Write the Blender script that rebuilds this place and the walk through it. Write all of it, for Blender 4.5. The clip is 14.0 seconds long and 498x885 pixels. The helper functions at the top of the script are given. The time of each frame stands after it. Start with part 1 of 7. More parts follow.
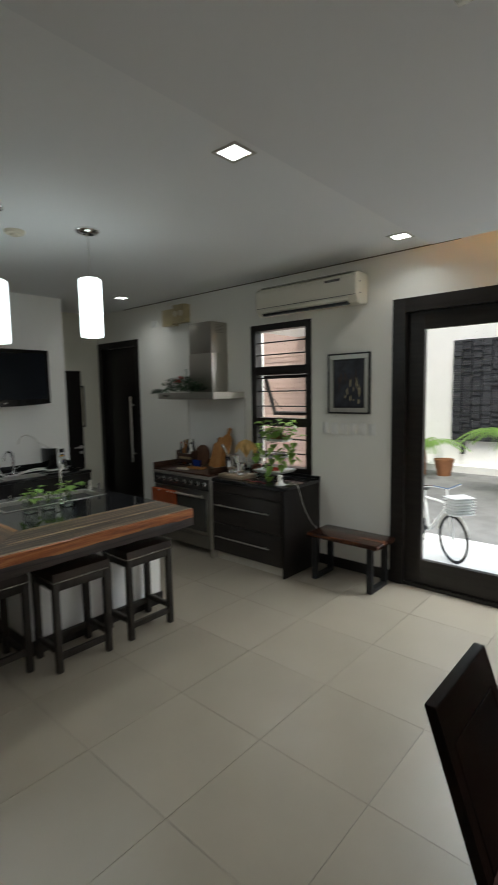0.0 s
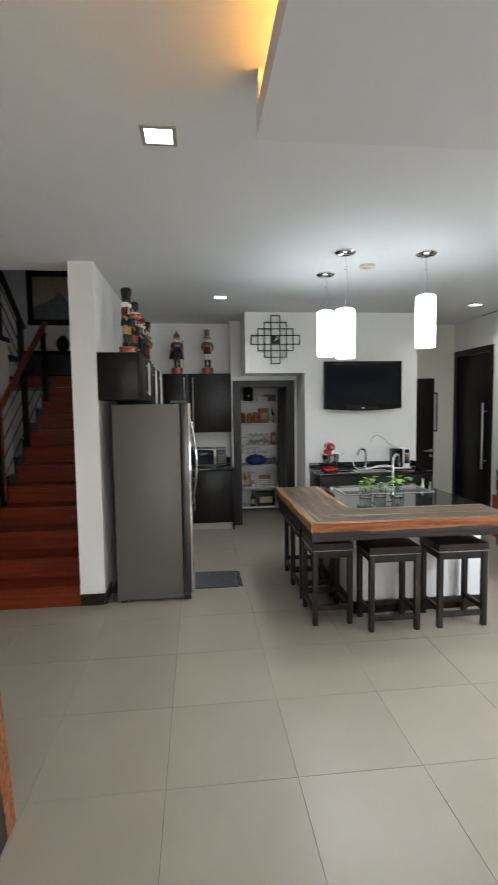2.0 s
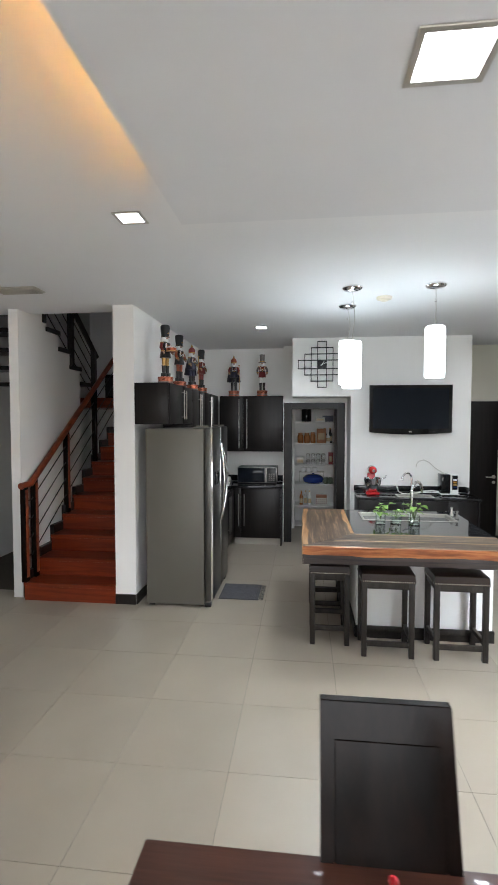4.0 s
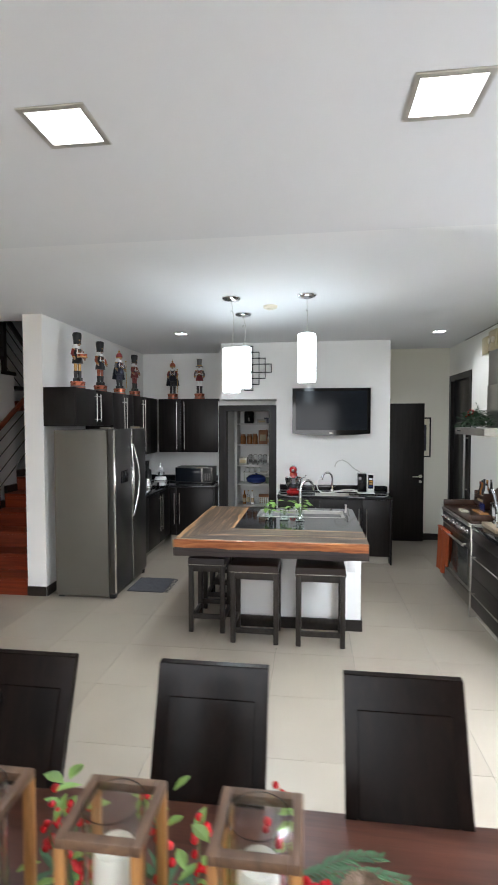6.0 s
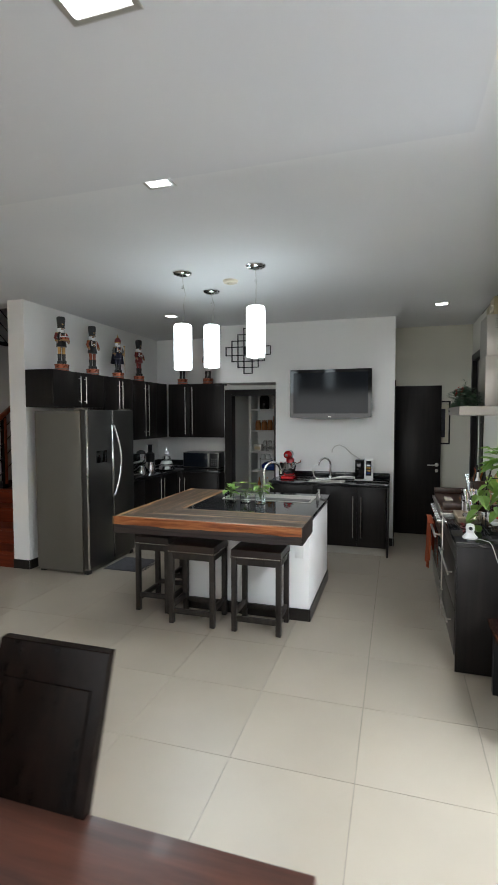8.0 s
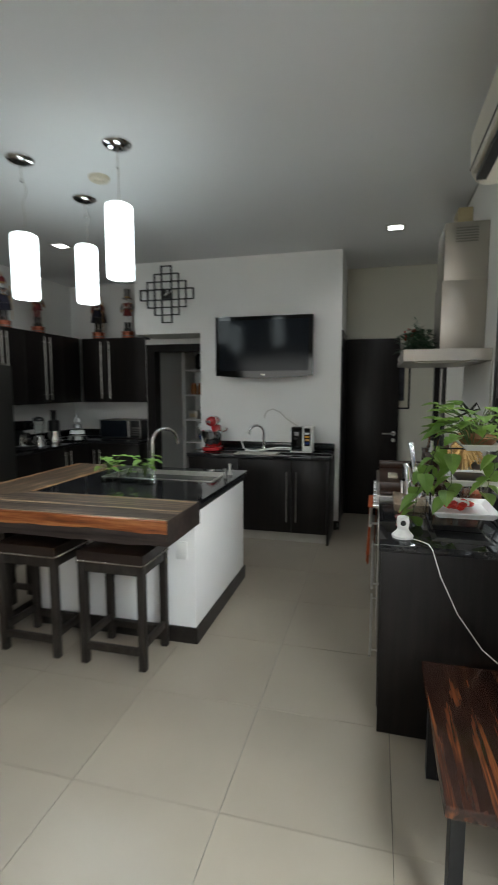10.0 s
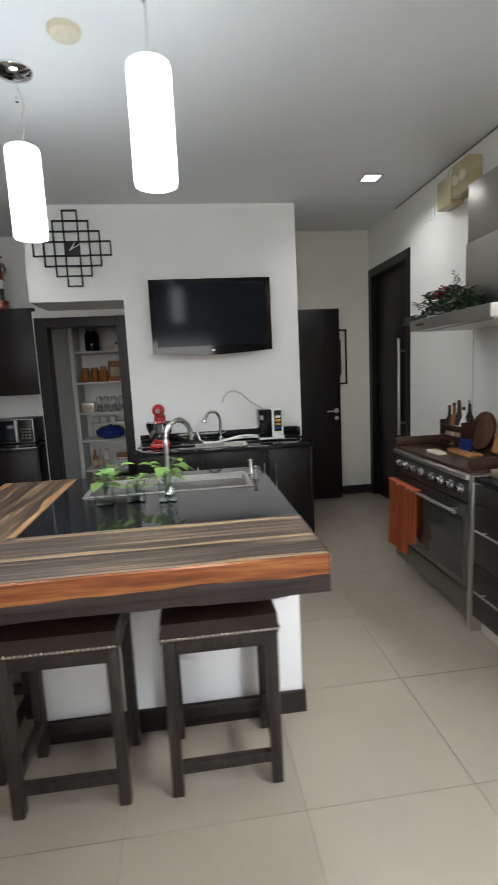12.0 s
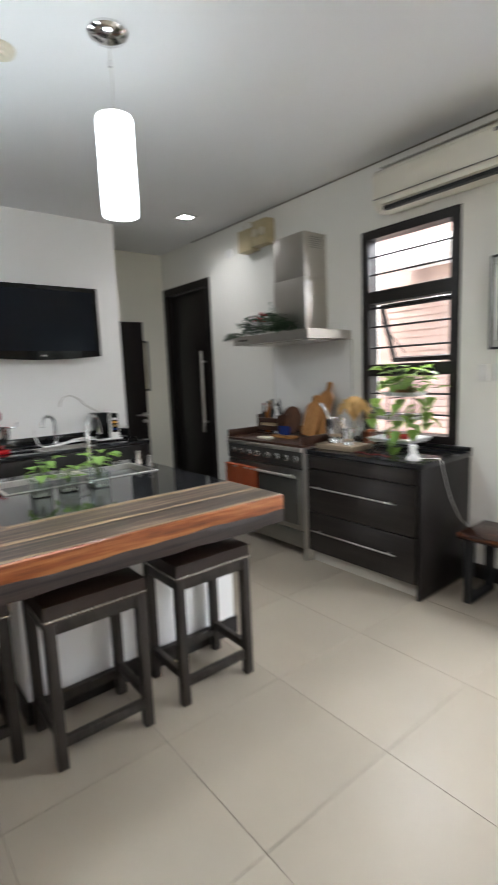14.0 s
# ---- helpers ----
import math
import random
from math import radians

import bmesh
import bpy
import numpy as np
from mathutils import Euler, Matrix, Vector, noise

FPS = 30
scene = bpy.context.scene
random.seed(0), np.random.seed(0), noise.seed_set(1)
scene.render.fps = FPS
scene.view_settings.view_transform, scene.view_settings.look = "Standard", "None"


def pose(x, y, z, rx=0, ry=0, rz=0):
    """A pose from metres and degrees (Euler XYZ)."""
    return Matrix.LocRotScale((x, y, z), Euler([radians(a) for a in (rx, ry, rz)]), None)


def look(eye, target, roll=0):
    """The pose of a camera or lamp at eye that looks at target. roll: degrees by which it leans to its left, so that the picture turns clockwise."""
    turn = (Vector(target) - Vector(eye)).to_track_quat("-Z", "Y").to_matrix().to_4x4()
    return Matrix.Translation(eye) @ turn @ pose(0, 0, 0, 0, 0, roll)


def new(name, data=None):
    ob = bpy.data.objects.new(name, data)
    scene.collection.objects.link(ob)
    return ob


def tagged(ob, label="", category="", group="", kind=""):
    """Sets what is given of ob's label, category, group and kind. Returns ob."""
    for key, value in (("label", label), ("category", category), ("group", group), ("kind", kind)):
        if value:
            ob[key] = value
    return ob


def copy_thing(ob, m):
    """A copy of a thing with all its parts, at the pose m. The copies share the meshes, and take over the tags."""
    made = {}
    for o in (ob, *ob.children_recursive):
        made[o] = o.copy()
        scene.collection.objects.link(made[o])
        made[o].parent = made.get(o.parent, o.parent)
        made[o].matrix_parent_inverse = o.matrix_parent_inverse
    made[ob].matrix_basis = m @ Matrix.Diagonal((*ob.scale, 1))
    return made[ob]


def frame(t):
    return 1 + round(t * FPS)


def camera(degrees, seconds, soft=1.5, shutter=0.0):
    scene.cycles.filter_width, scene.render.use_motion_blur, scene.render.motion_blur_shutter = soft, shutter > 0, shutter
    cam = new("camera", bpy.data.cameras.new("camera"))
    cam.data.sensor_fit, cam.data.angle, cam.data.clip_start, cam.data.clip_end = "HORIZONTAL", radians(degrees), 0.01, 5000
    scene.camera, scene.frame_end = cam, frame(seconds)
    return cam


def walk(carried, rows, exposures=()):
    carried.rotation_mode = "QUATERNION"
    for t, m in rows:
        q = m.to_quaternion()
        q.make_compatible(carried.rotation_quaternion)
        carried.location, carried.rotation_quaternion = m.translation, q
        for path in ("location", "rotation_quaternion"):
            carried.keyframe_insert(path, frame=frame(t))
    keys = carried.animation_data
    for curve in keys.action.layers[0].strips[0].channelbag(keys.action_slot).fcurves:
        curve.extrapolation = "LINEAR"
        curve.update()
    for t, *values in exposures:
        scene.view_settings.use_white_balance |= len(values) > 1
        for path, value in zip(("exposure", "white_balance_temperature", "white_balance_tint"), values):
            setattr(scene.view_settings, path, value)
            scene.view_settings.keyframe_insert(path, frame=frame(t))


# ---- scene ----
cam = camera(54.2, 14.0, 1.5, 0.5)
METRES, EYE, TILT, LEAN, TURN = 8.0, 1.5, 0.0, 0.0, 41.9
PATH = [
    (0, (0.071, 0.106, 1.758), (-1.249, 1.594, 1.551), -1.0),
    (0.5, (0.217, 0.048, 1.698), (-1.338, 1.29, 1.493), -0.5),
    (1, (0.413, 0.052, 1.704), (-1.344, 0.984, 1.496), -0.5),
    (1.5, (0.594, 0.109, 1.74), (-1.328, 0.636, 1.572), -0.9),
    (2, (0.664, 0.206, 1.718), (-1.319, 0.416, 1.569), -0.8),
    (2.5, (0.698, 0.399, 1.743), (-1.297, 0.416, 1.595), 0.0),
    (5, (1.1, 1.525, 1.852), (-0.882, 1.267, 1.776), -0.2),
    (5.5, (1.099, 1.829, 1.853), (-0.884, 1.583, 1.773), -0.1),
    (6, (1.13, 2.119, 1.828), (-0.852, 1.868, 1.743), -0.1),
    (6.5, (1.147, 2.391, 1.807), (-0.826, 2.089, 1.681), 0.3),
    (7, (1.058, 2.664, 1.772), (-0.897, 2.253, 1.671), -0.1),
    (9.5, (-0.092, 3.673, 1.568), (-1.965, 2.991, 1.405), -0.0),
    (10, (-0.517, 3.576, 1.532), (-2.439, 3.07, 1.31), -0.1),
    (10.5, (-0.87, 3.378, 1.487), (-2.846, 3.181, 1.254), -0.8),
    (11, (-1.111, 3.044, 1.478), (-3.09, 3.146, 1.214), -2.0),
    (11.5, (-1.13, 2.555, 1.481), (-3.095, 2.778, 1.18), -2.9),
    (12, (-1.23, 2.15, 1.468), (-3.196, 2.384, 1.182), -2.8),
    (12.5, (-1.26, 1.759, 1.455), (-3.222, 2.051, 1.195), -1.7),
    (13, (-1.188, 1.363, 1.454), (-3.114, 1.838, 1.199), -1.2),
    (13.5, (-1.161, 1.143, 1.44), (-2.971, 1.958, 1.192), -2.2),
    (14, (-1.037, 1.04, 1.448), (-2.583, 2.277, 1.166), -2.3),
]
EXPOSURES = [
    (0.0, 0.0, 6600, 6), (0.5, 0.15, 6600, 6), (1.0, 0.5, 6550, 7), (1.5, 1.15, 6450, 10), (2.0, 1.4, 6350, 11), (2.5, 1.5, 6350, 11),
    (5.0, 1.8, 6150, 12), (6.5, 1.63, 6200, 12), (7.0, 1.48, 6200, 12), (9.5, 0.5, 6450, 6), (10.0, 0.6, 6450, 7), (10.5, 0.85, 6450, 8), (11.0, 1.15, 6450, 9), (11.5, 1.35, 6450, 10),
    (12.5, 1.4, 6400, 13), (14.0, 1.35, 6450, 13),
]
walk(cam, [(t, look(eye, target, roll)) for t, eye, target, roll in PATH], EXPOSURES)

# ---- light ----
world = bpy.data.worlds.new("world")
scene.world = world
world.use_nodes = True
wn = world.node_tree
sky = wn.nodes.new("ShaderNodeTexSky")
sky.sky_type = "NISHITA"
sky.sun_disc = False
sky.sun_elevation = radians(55)
sky.sun_rotation = radians(200)
sky.air_density, sky.dust_density = 1.0, 3.0
wn.links.new(sky.outputs["Color"], wn.nodes["Background"].inputs["Color"])
wn.nodes["Background"].inputs["Strength"].default_value = 0.15


def lamp(name, kind, energy, color, m, size=0.0, size_y=0.0, spread=None):
    data = bpy.data.lights.new(name, kind)
    data.energy, data.color = energy, color
    if kind == "AREA":
        data.shape, data.size, data.size_y = "RECTANGLE", size, size_y or size
        if spread:
            data.spread = radians(spread)
    elif kind == "SUN":
        data.angle = radians(size)
    else:
        data.shadow_soft_size = size
    ob = new(name, data)
    ob.matrix_world = m
    return ob


# hazy day: wide soft sun from over the house
lamp("sun", "SUN", 4.8, (1.0, 0.96, 0.9), look((3, 1, 14), (0, 6.5, 0)), 20)
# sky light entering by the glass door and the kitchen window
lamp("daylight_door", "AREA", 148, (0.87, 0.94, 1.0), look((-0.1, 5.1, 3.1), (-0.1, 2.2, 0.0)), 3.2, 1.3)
lamp("daylight_window", "AREA", 62, (0.95, 0.97, 1.0), look((-3.1, 4.95, 3.0), (-3.1, 3.4, 0.9)), 0.9, 0.8)
# added fill lamp on the unseen living room side behind the walker
lamp("fill_living", "AREA", 33, (0.99, 0.975, 0.94), look((4.32, 1.2, 1.75), (2.0, 1.2, 0.0)), 3.4, 1.6, 120)

# ---- materials ----


def mat(name, color, rough=0.5, metal=0.0, spec=0.5, var=0.06, scale=6.0, bump=0.0, bscale=60.0, emit=0.0, trans=0.0, ior=1.45, coat=0.0, stretch=(1, 1, 1), rvar=0.08):
    """A plain surface: base colour with blotches and grain, small relief, uneven gloss."""
    m = bpy.data.materials.new(name)
    m.use_nodes = True
    nt = m.node_tree
    b = nt.nodes["Principled BSDF"]
    b.inputs["Metallic"].default_value = metal
    b.inputs["Roughness"].default_value = rough
    b.inputs["IOR"].default_value = ior
    b.inputs["Specular IOR Level"].default_value = spec
    b.inputs["Transmission Weight"].default_value = trans
    b.inputs["Coat Weight"].default_value = coat
    b.inputs["Base Color"].default_value = (*color, 1)
    if emit:
        b.inputs["Emission Color"].default_value = (*color, 1)
        b.inputs["Emission Strength"].default_value = emit
    co = nt.nodes.new("ShaderNodeTexCoord")
    mp = nt.nodes.new("ShaderNodeMapping")
    mp.inputs["Scale"].default_value = stretch
    nt.links.new(co.outputs["Object"], mp.inputs["Vector"])
    if var:
        n1 = nt.nodes.new("ShaderNodeTexNoise")
        n1.inputs["Scale"].default_value = scale
        n1.inputs["Detail"].default_value = 6
        nt.links.new(mp.outputs["Vector"], n1.inputs["Vector"])
        info = nt.nodes.new("ShaderNodeObjectInfo")
        add = nt.nodes.new("ShaderNodeMath")
        add.operation = "MULTIPLY_ADD"
        add.inputs[1].default_value = 0.25
        nt.links.new(info.outputs["Random"], add.inputs[0])
        nt.links.new(n1.outputs["Fac"], add.inputs[2])
        ramp = nt.nodes.new("ShaderNodeValToRGB")
        ramp.color_ramp.elements[0].position, ramp.color_ramp.elements[1].position = 0.35, 0.85
        ramp.color_ramp.elements[0].color = (*[max(0, c * (1 - var)) for c in color], 1)
        ramp.color_ramp.elements[1].color = (*[min(1, c * (1 + var)) for c in color], 1)
        nt.links.new(add.outputs[0], ramp.inputs["Fac"])
        nt.links.new(ramp.outputs["Color"], b.inputs["Base Color"])
        mr = nt.nodes.new("ShaderNodeMapRange")
        mr.inputs["To Min"].default_value, mr.inputs["To Max"].default_value = max(0, rough - rvar), min(1, rough + rvar)
        nt.links.new(n1.outputs["Fac"], mr.inputs["Value"])
        nt.links.new(mr.outputs["Result"], b.inputs["Roughness"])
    if bump:
        n2 = nt.nodes.new("ShaderNodeTexNoise")
        n2.inputs["Scale"].default_value = bscale
        n2.inputs["Detail"].default_value = 4
        nt.links.new(mp.outputs["Vector"], n2.inputs["Vector"])
        bp = nt.nodes.new("ShaderNodeBump")
        bp.inputs["Strength"].default_value = bump
        bp.inputs["Distance"].default_value = 0.002
        nt.links.new(n2.outputs["Fac"], bp.inputs["Height"])
        nt.links.new(bp.outputs["Normal"], b.inputs["Normal"])
    return m


def wood(name, dark, light, rough=0.35, along="x", rings=14.0, distort=2.0, grain=1.0, coat=0.0, mid=None, lo=0.48, hi=0.82, spec=0.5, long=0.07):
    """Wood with long figure along one axis and fine grain."""
    m = mat(name, dark, rough, var=0, coat=coat, spec=spec)
    nt = m.node_tree
    b = nt.nodes["Principled BSDF"]
    co = nt.nodes.new("ShaderNodeTexCoord")
    mp = nt.nodes.new("ShaderNodeMapping")
    s = [1.0, 1.0, 1.0]
    s["xyz".index(along)] = long
    mp.inputs["Scale"].default_value = s
    info = nt.nodes.new("ShaderNodeObjectInfo")
    off = nt.nodes.new("ShaderNodeVectorMath")
    off.operation = "ADD"
    mul = nt.nodes.new("ShaderNodeMath")
    mul.operation = "MULTIPLY"
    mul.inputs[1].default_value = 7.0
    nt.links.new(info.outputs["Random"], mul.inputs[0])
    nt.links.new(mp.outputs["Vector"], off.inputs[0])
    nt.links.new(mul.outputs[0], off.inputs[1])
    nt.links.new(co.outputs["Object"], mp.inputs["Vector"])
    n1 = nt.nodes.new("ShaderNodeTexNoise")
    n1.inputs["Scale"].default_value = rings
    n1.inputs["Detail"].default_value = 5
    n1.inputs["Distortion"].default_value = distort
    n2 = nt.nodes.new("ShaderNodeTexNoise")
    n2.inputs["Scale"].default_value = rings * 9
    n2.inputs["Detail"].default_value = 3
    nt.links.new(off.outputs[0], n1.inputs["Vector"])
    nt.links.new(off.outputs[0], n2.inputs["Vector"])
    mix = nt.nodes.new("ShaderNodeMath")
    mix.operation = "MULTIPLY_ADD"
    mix.inputs[1].default_value = 0.35 * grain
    nt.links.new(n2.outputs["Fac"], mix.inputs[0])
    nt.links.new(n1.outputs["Fac"], mix.inputs[2])
    ramp = nt.nodes.new("ShaderNodeValToRGB")
    e = ramp.color_ramp.elements
    e[0].position, e[1].position = lo, hi
    e[0].color, e[1].color = (*dark, 1), (*light, 1)
    if mid:
        k = e.new((lo + hi) / 2)
        k.color = (*mid, 1)
    nt.links.new(mix.outputs[0], ramp.inputs["Fac"])
    nt.links.new(ramp.outputs["Color"], b.inputs["Base Color"])
    bp = nt.nodes.new("ShaderNodeBump")
    bp.inputs["Strength"].default_value = 0.25
    bp.inputs["Distance"].default_value = 0.001
    nt.links.new(n2.outputs["Fac"], bp.inputs["Height"])
    nt.links.new(bp.outputs["Normal"], b.inputs["Normal"])
    return m


M_WALL = mat("white_wall_paint", (0.82, 0.81, 0.785), 0.75, var=0.02, scale=1.5, bump=0.12, bscale=220)
# ceiling white toned darker and cooler, so the colour carries the panel's shade
M_PANEL = mat("panel_white_toned_for_shade", (0.725, 0.73, 0.742), 0.85, var=0.015, scale=1.2, bump=0.05, bscale=150)
M_HOOD = mat("hood_stainless", (0.46, 0.43, 0.385), 0.42, 1.0, var=0.05, scale=5, stretch=(1, 1, 0.2), rvar=0.04)
M_HALL = mat("cream_wall_paint", (0.72, 0.70, 0.60), 0.75, var=0.02, scale=1.5, bump=0.12, bscale=220)
M_CEIL = mat("ceiling_paint", (0.775, 0.777, 0.78), 0.85, var=0.015, scale=1.2, bump=0.05, bscale=150)
# white wall paint with the warm light on it mixed into the colour
M_WALLWARM = mat("white_wall_with_warm_light", (0.81, 0.792, 0.735), 0.75, var=0.02, scale=1.5, bump=0.12, bscale=220)
M_TILE = mat("porcelain_tile", (0.292, 0.2515, 0.198), 0.33, var=0.07, scale=1.6, bump=0.05, bscale=25, rvar=0.03)
M_GROUT = mat("dark_grout", (0.075, 0.066, 0.052), 0.9, var=0.2, scale=20)
M_DARK = wood("dark_wenge_laminate", (0.007, 0.0056, 0.0052), (0.0125, 0.0098, 0.0088), 0.36, "z", 30, 0.6, spec=0.30)
M_DARKX = wood("dark_wenge_trim", (0.009, 0.0068, 0.006), (0.018, 0.014, 0.012), 0.34, "x", 30, 0.6, spec=0.5)
M_TOE = mat("beige_toe_kick", (0.45, 0.42, 0.36), 0.5, var=0.04)
M_GRAN = mat("black_granite", (0.012, 0.012, 0.013), 0.06, var=0.6, scale=160, rvar=0.03)
M_STEEL = mat("brushed_stainless", (0.60, 0.58, 0.545), 0.34, 1.0, var=0.06, scale=5, stretch=(1, 1, 0.2), rvar=0.05)
M_FRSIDE = mat("grey_fridge_side", (0.128, 0.119, 0.098), 0.45, 0.1, var=0.05, scale=3, bump=0.15, bscale=400)
M_FRDOOR = mat("dark_stainless_door", (0.105, 0.102, 0.096), 0.34, 0.9, var=0.02, scale=3, rvar=0.02)
M_COOK = mat("dull_cooker_steel", (0.27, 0.262, 0.24), 0.30, 1.0, var=0.08, scale=4, stretch=(0.2, 1, 1), rvar=0.05)
M_CHROME = mat("chrome", (0.8, 0.8, 0.8), 0.08, 1.0, var=0)
M_BLACK = mat("black_plastic", (0.012, 0.012, 0.012), 0.35, var=0.1)
M_SCREEN = mat("dark_glass_screen", (0.010, 0.0125, 0.017), 0.11, var=0, spec=0.14)
M_OVEN = mat("smoked_oven_glass", (0.035, 0.034, 0.03), 0.16, var=0.1, spec=0.9)
M_GLOSSB = mat("piano_black_plastic", (0.005, 0.005, 0.005), 0.07, var=0, spec=0.3)
M_IRON = mat("black_painted_steel", (0.014, 0.014, 0.015), 0.42, 0.3, var=0.1, bump=0.1)
M_STOOL = wood("weathered_grey_brown_wood", (0.015, 0.012, 0.0098), (0.034, 0.027, 0.0215), 0.5, "z", 24, 1.0, spec=0.35)
M_LEATHER = mat("dark_brown_leather", (0.018, 0.0095, 0.0065), 0.34, var=0.25, scale=9, bump=0.35, bscale=120)
M_NAIL = mat("nickel_nailhead", (0.62, 0.60, 0.55), 0.25, 1.0, var=0)
M_CHAIR = wood("espresso_stained_wood", (0.0035, 0.0023, 0.0019), (0.0095, 0.0052, 0.0038), 0.24, "z", 16, 1.0, spec=0.10)
M_TABLE = wood("mahogany_tabletop", (0.034, 0.0135, 0.009), (0.082, 0.031, 0.0195), 0.34, "y", 12, 1.5, coat=0.1)
M_STAIR = wood("red_mahogany_stair", (0.10, 0.012, 0.0035), (0.205, 0.031, 0.008), 0.3, "y", 14, 1.2)
M_RAIL = wood("red_brown_handrail", (0.13, 0.024, 0.009), (0.25, 0.052, 0.018), 0.3, "x", 14, 1.2)
M_ZEBX = wood("figured_hardwood_side_slab", (0.014, 0.010, 0.008), (0.28, 0.18, 0.108), 0.36, "x", 38, 0.9, grain=1.6, mid=(0.068, 0.043, 0.027), lo=0.60, hi=1.0, long=0.04)
M_ZEBY = wood("figured_hardwood_front_slab", (0.012, 0.009, 0.008), (0.29, 0.20, 0.13), 0.36, "y", 62, 0.6, grain=1.4, mid=(0.066, 0.045, 0.032), lo=0.58, hi=0.98, long=0.02)
M_SAPY = wood("orange_sapwood_front", (0.11, 0.030, 0.010), (0.38, 0.15, 0.050), 0.4, "y", 16, 1.8, mid=(0.25, 0.072, 0.020))
M_SAPX = wood("orange_sapwood_side", (0.17, 0.075, 0.028), (0.40, 0.23, 0.105), 0.4, "x", 16, 1.6)
M_SAPP = wood("pale_sapwood_streak", (0.10, 0.058, 0.030), (0.34, 0.235, 0.135), 0.4, "y", 30, 1.2, long=0.03)
M_BARK = wood("dark_heartwood_edge", (0.010, 0.007, 0.006), (0.038, 0.026, 0.022), 0.5, "y", 18, 1.6)
M_LIVE = wood("tiger_striped_slab", (0.014, 0.0065, 0.005), (0.20, 0.062, 0.02), 0.22, "x", 10, 2.4, mid=(0.034, 0.013, 0.008), lo=0.54, hi=0.90)
M_LANT = wood("honey_lantern_wood", (0.19, 0.080, 0.020), (0.39, 0.185, 0.050), 0.42, "z", 20, 1.0)
M_GREYW = wood("grey_lantern_wood", (0.060, 0.031, 0.016), (0.135, 0.073, 0.038), 0.5, "x", 20, 1.0)
M_BOARD = wood("oiled_cutting_board", (0.30, 0.12, 0.035), (0.52, 0.26, 0.09), 0.45, "z", 14, 1.2)
M_BOARD2 = wood("walnut_cutting_board", (0.06, 0.026, 0.014), (0.14, 0.06, 0.03), 0.45, "z", 14, 1.2)
M_CRATE = wood("dark_crate_wood", (0.024, 0.011, 0.007), (0.06, 0.027, 0.016), 0.3, "x", 18, 1.0)
M_PEND = mat("frosted_white_glass", (0.86, 0.97, 1.0), 0.4, var=0, emit=3.8)
M_LED = mat("downlight_diffuser", (0.95, 0.98, 1.0), 0.4, var=0, emit=6.0)
M_COVE = mat("warm_led_strip", (1.0, 0.48, 0.095), 0.4, var=0, emit=20.0)
M_TRIM = mat("silver_light_trim", (0.50, 0.48, 0.43), 0.35, 0.6, var=0.03)
M_WHITE = mat("white_plastic", (0.80, 0.79, 0.76), 0.4, var=0.02)
M_PORC = mat("white_porcelain", (0.85, 0.85, 0.83), 0.15, var=0.01)
M_CREAM = mat("cream_plastic", (0.66, 0.60, 0.47), 0.45, var=0.04)
M_AC = mat("aged_white_plastic", (0.70, 0.66, 0.56), 0.42, var=0.03)
M_GOLD = mat("yellowed_lamp_box", (0.46, 0.38, 0.22), 0.4, var=0.15, scale=10)
M_GLASS = mat("clear_glass", (0.97, 0.985, 0.98), 0.02, var=0, trans=1.0, ior=1.45)
M_PANE = mat("window_pane", (0.98, 0.99, 0.99), 0.01, var=0, trans=1.0, ior=1.02)
M_JARG = mat("thin_drinking_glass", (0.93, 0.98, 0.95), 0.02, var=0, trans=1.0, ior=1.25)
M_WATER = mat("water_in_jar", (0.90, 0.95, 0.90), 0.02, var=0, trans=1.0, ior=1.33)
M_LEAF = mat("pothos_leaf", (0.19, 0.33, 0.085), 0.4, var=0.35, scale=14, bump=0.2, bscale=40)
M_LEAF2 = mat("dark_pine_leaf", (0.042, 0.105, 0.044), 0.55, var=0.4, scale=14)
M_LEAF3 = mat("grey_green_leaf", (0.12, 0.15, 0.10), 0.55, var=0.35, scale=14)


def thin_leaf(m, share):
    """Lets part of the light through a thin leaf."""
    nt = m.node_tree
    b = nt.nodes["Principled BSDF"]
    tr = nt.nodes.new("ShaderNodeBsdfTranslucent")
    tr.inputs["Color"].default_value = (0.30, 0.50, 0.08, 1)
    mx = nt.nodes.new("ShaderNodeMixShader")
    mx.inputs[0].default_value = share
    nt.links.new(b.outputs[0], mx.inputs[1])
    nt.links.new(tr.outputs[0], mx.inputs[2])
    nt.links.new(mx.outputs[0], nt.nodes["Material Output"].inputs["Surface"])


thin_leaf(M_LEAF, 0.4)
M_STEM = mat("green_stem", (0.10, 0.14, 0.05), 0.6, var=0.2)
M_BERRY = mat("red_berry", (0.42, 0.012, 0.016), 0.25, var=0.3, scale=5)
M_CONE = mat("pine_cone_scale", (0.30, 0.215, 0.15), 0.7, var=0.4, scale=20)
M_CANDLE = mat("ivory_wax", (0.75, 0.73, 0.64), 0.5, var=0.03)
M_TOWEL = mat("rust_orange_towel", (0.40, 0.085, 0.028), 0.95, var=0.12, scale=10, bump=0.6, bscale=260)
M_RUG = mat("grey_woven_rug", (0.062, 0.062, 0.070), 0.95, var=0.5, scale=60, bump=0.9, bscale=130)
M_RED = mat("red_enamel", (0.42, 0.010, 0.012), 0.18, var=0.03, coat=0.4)
M_BLUE = mat("blue_enamel", (0.012, 0.03, 0.16), 0.2, var=0.05)
M_OAK = wood("pale_grey_oak_board", (0.20, 0.15, 0.10), (0.34, 0.26, 0.18), 0.5, "x", 16, 1.0)
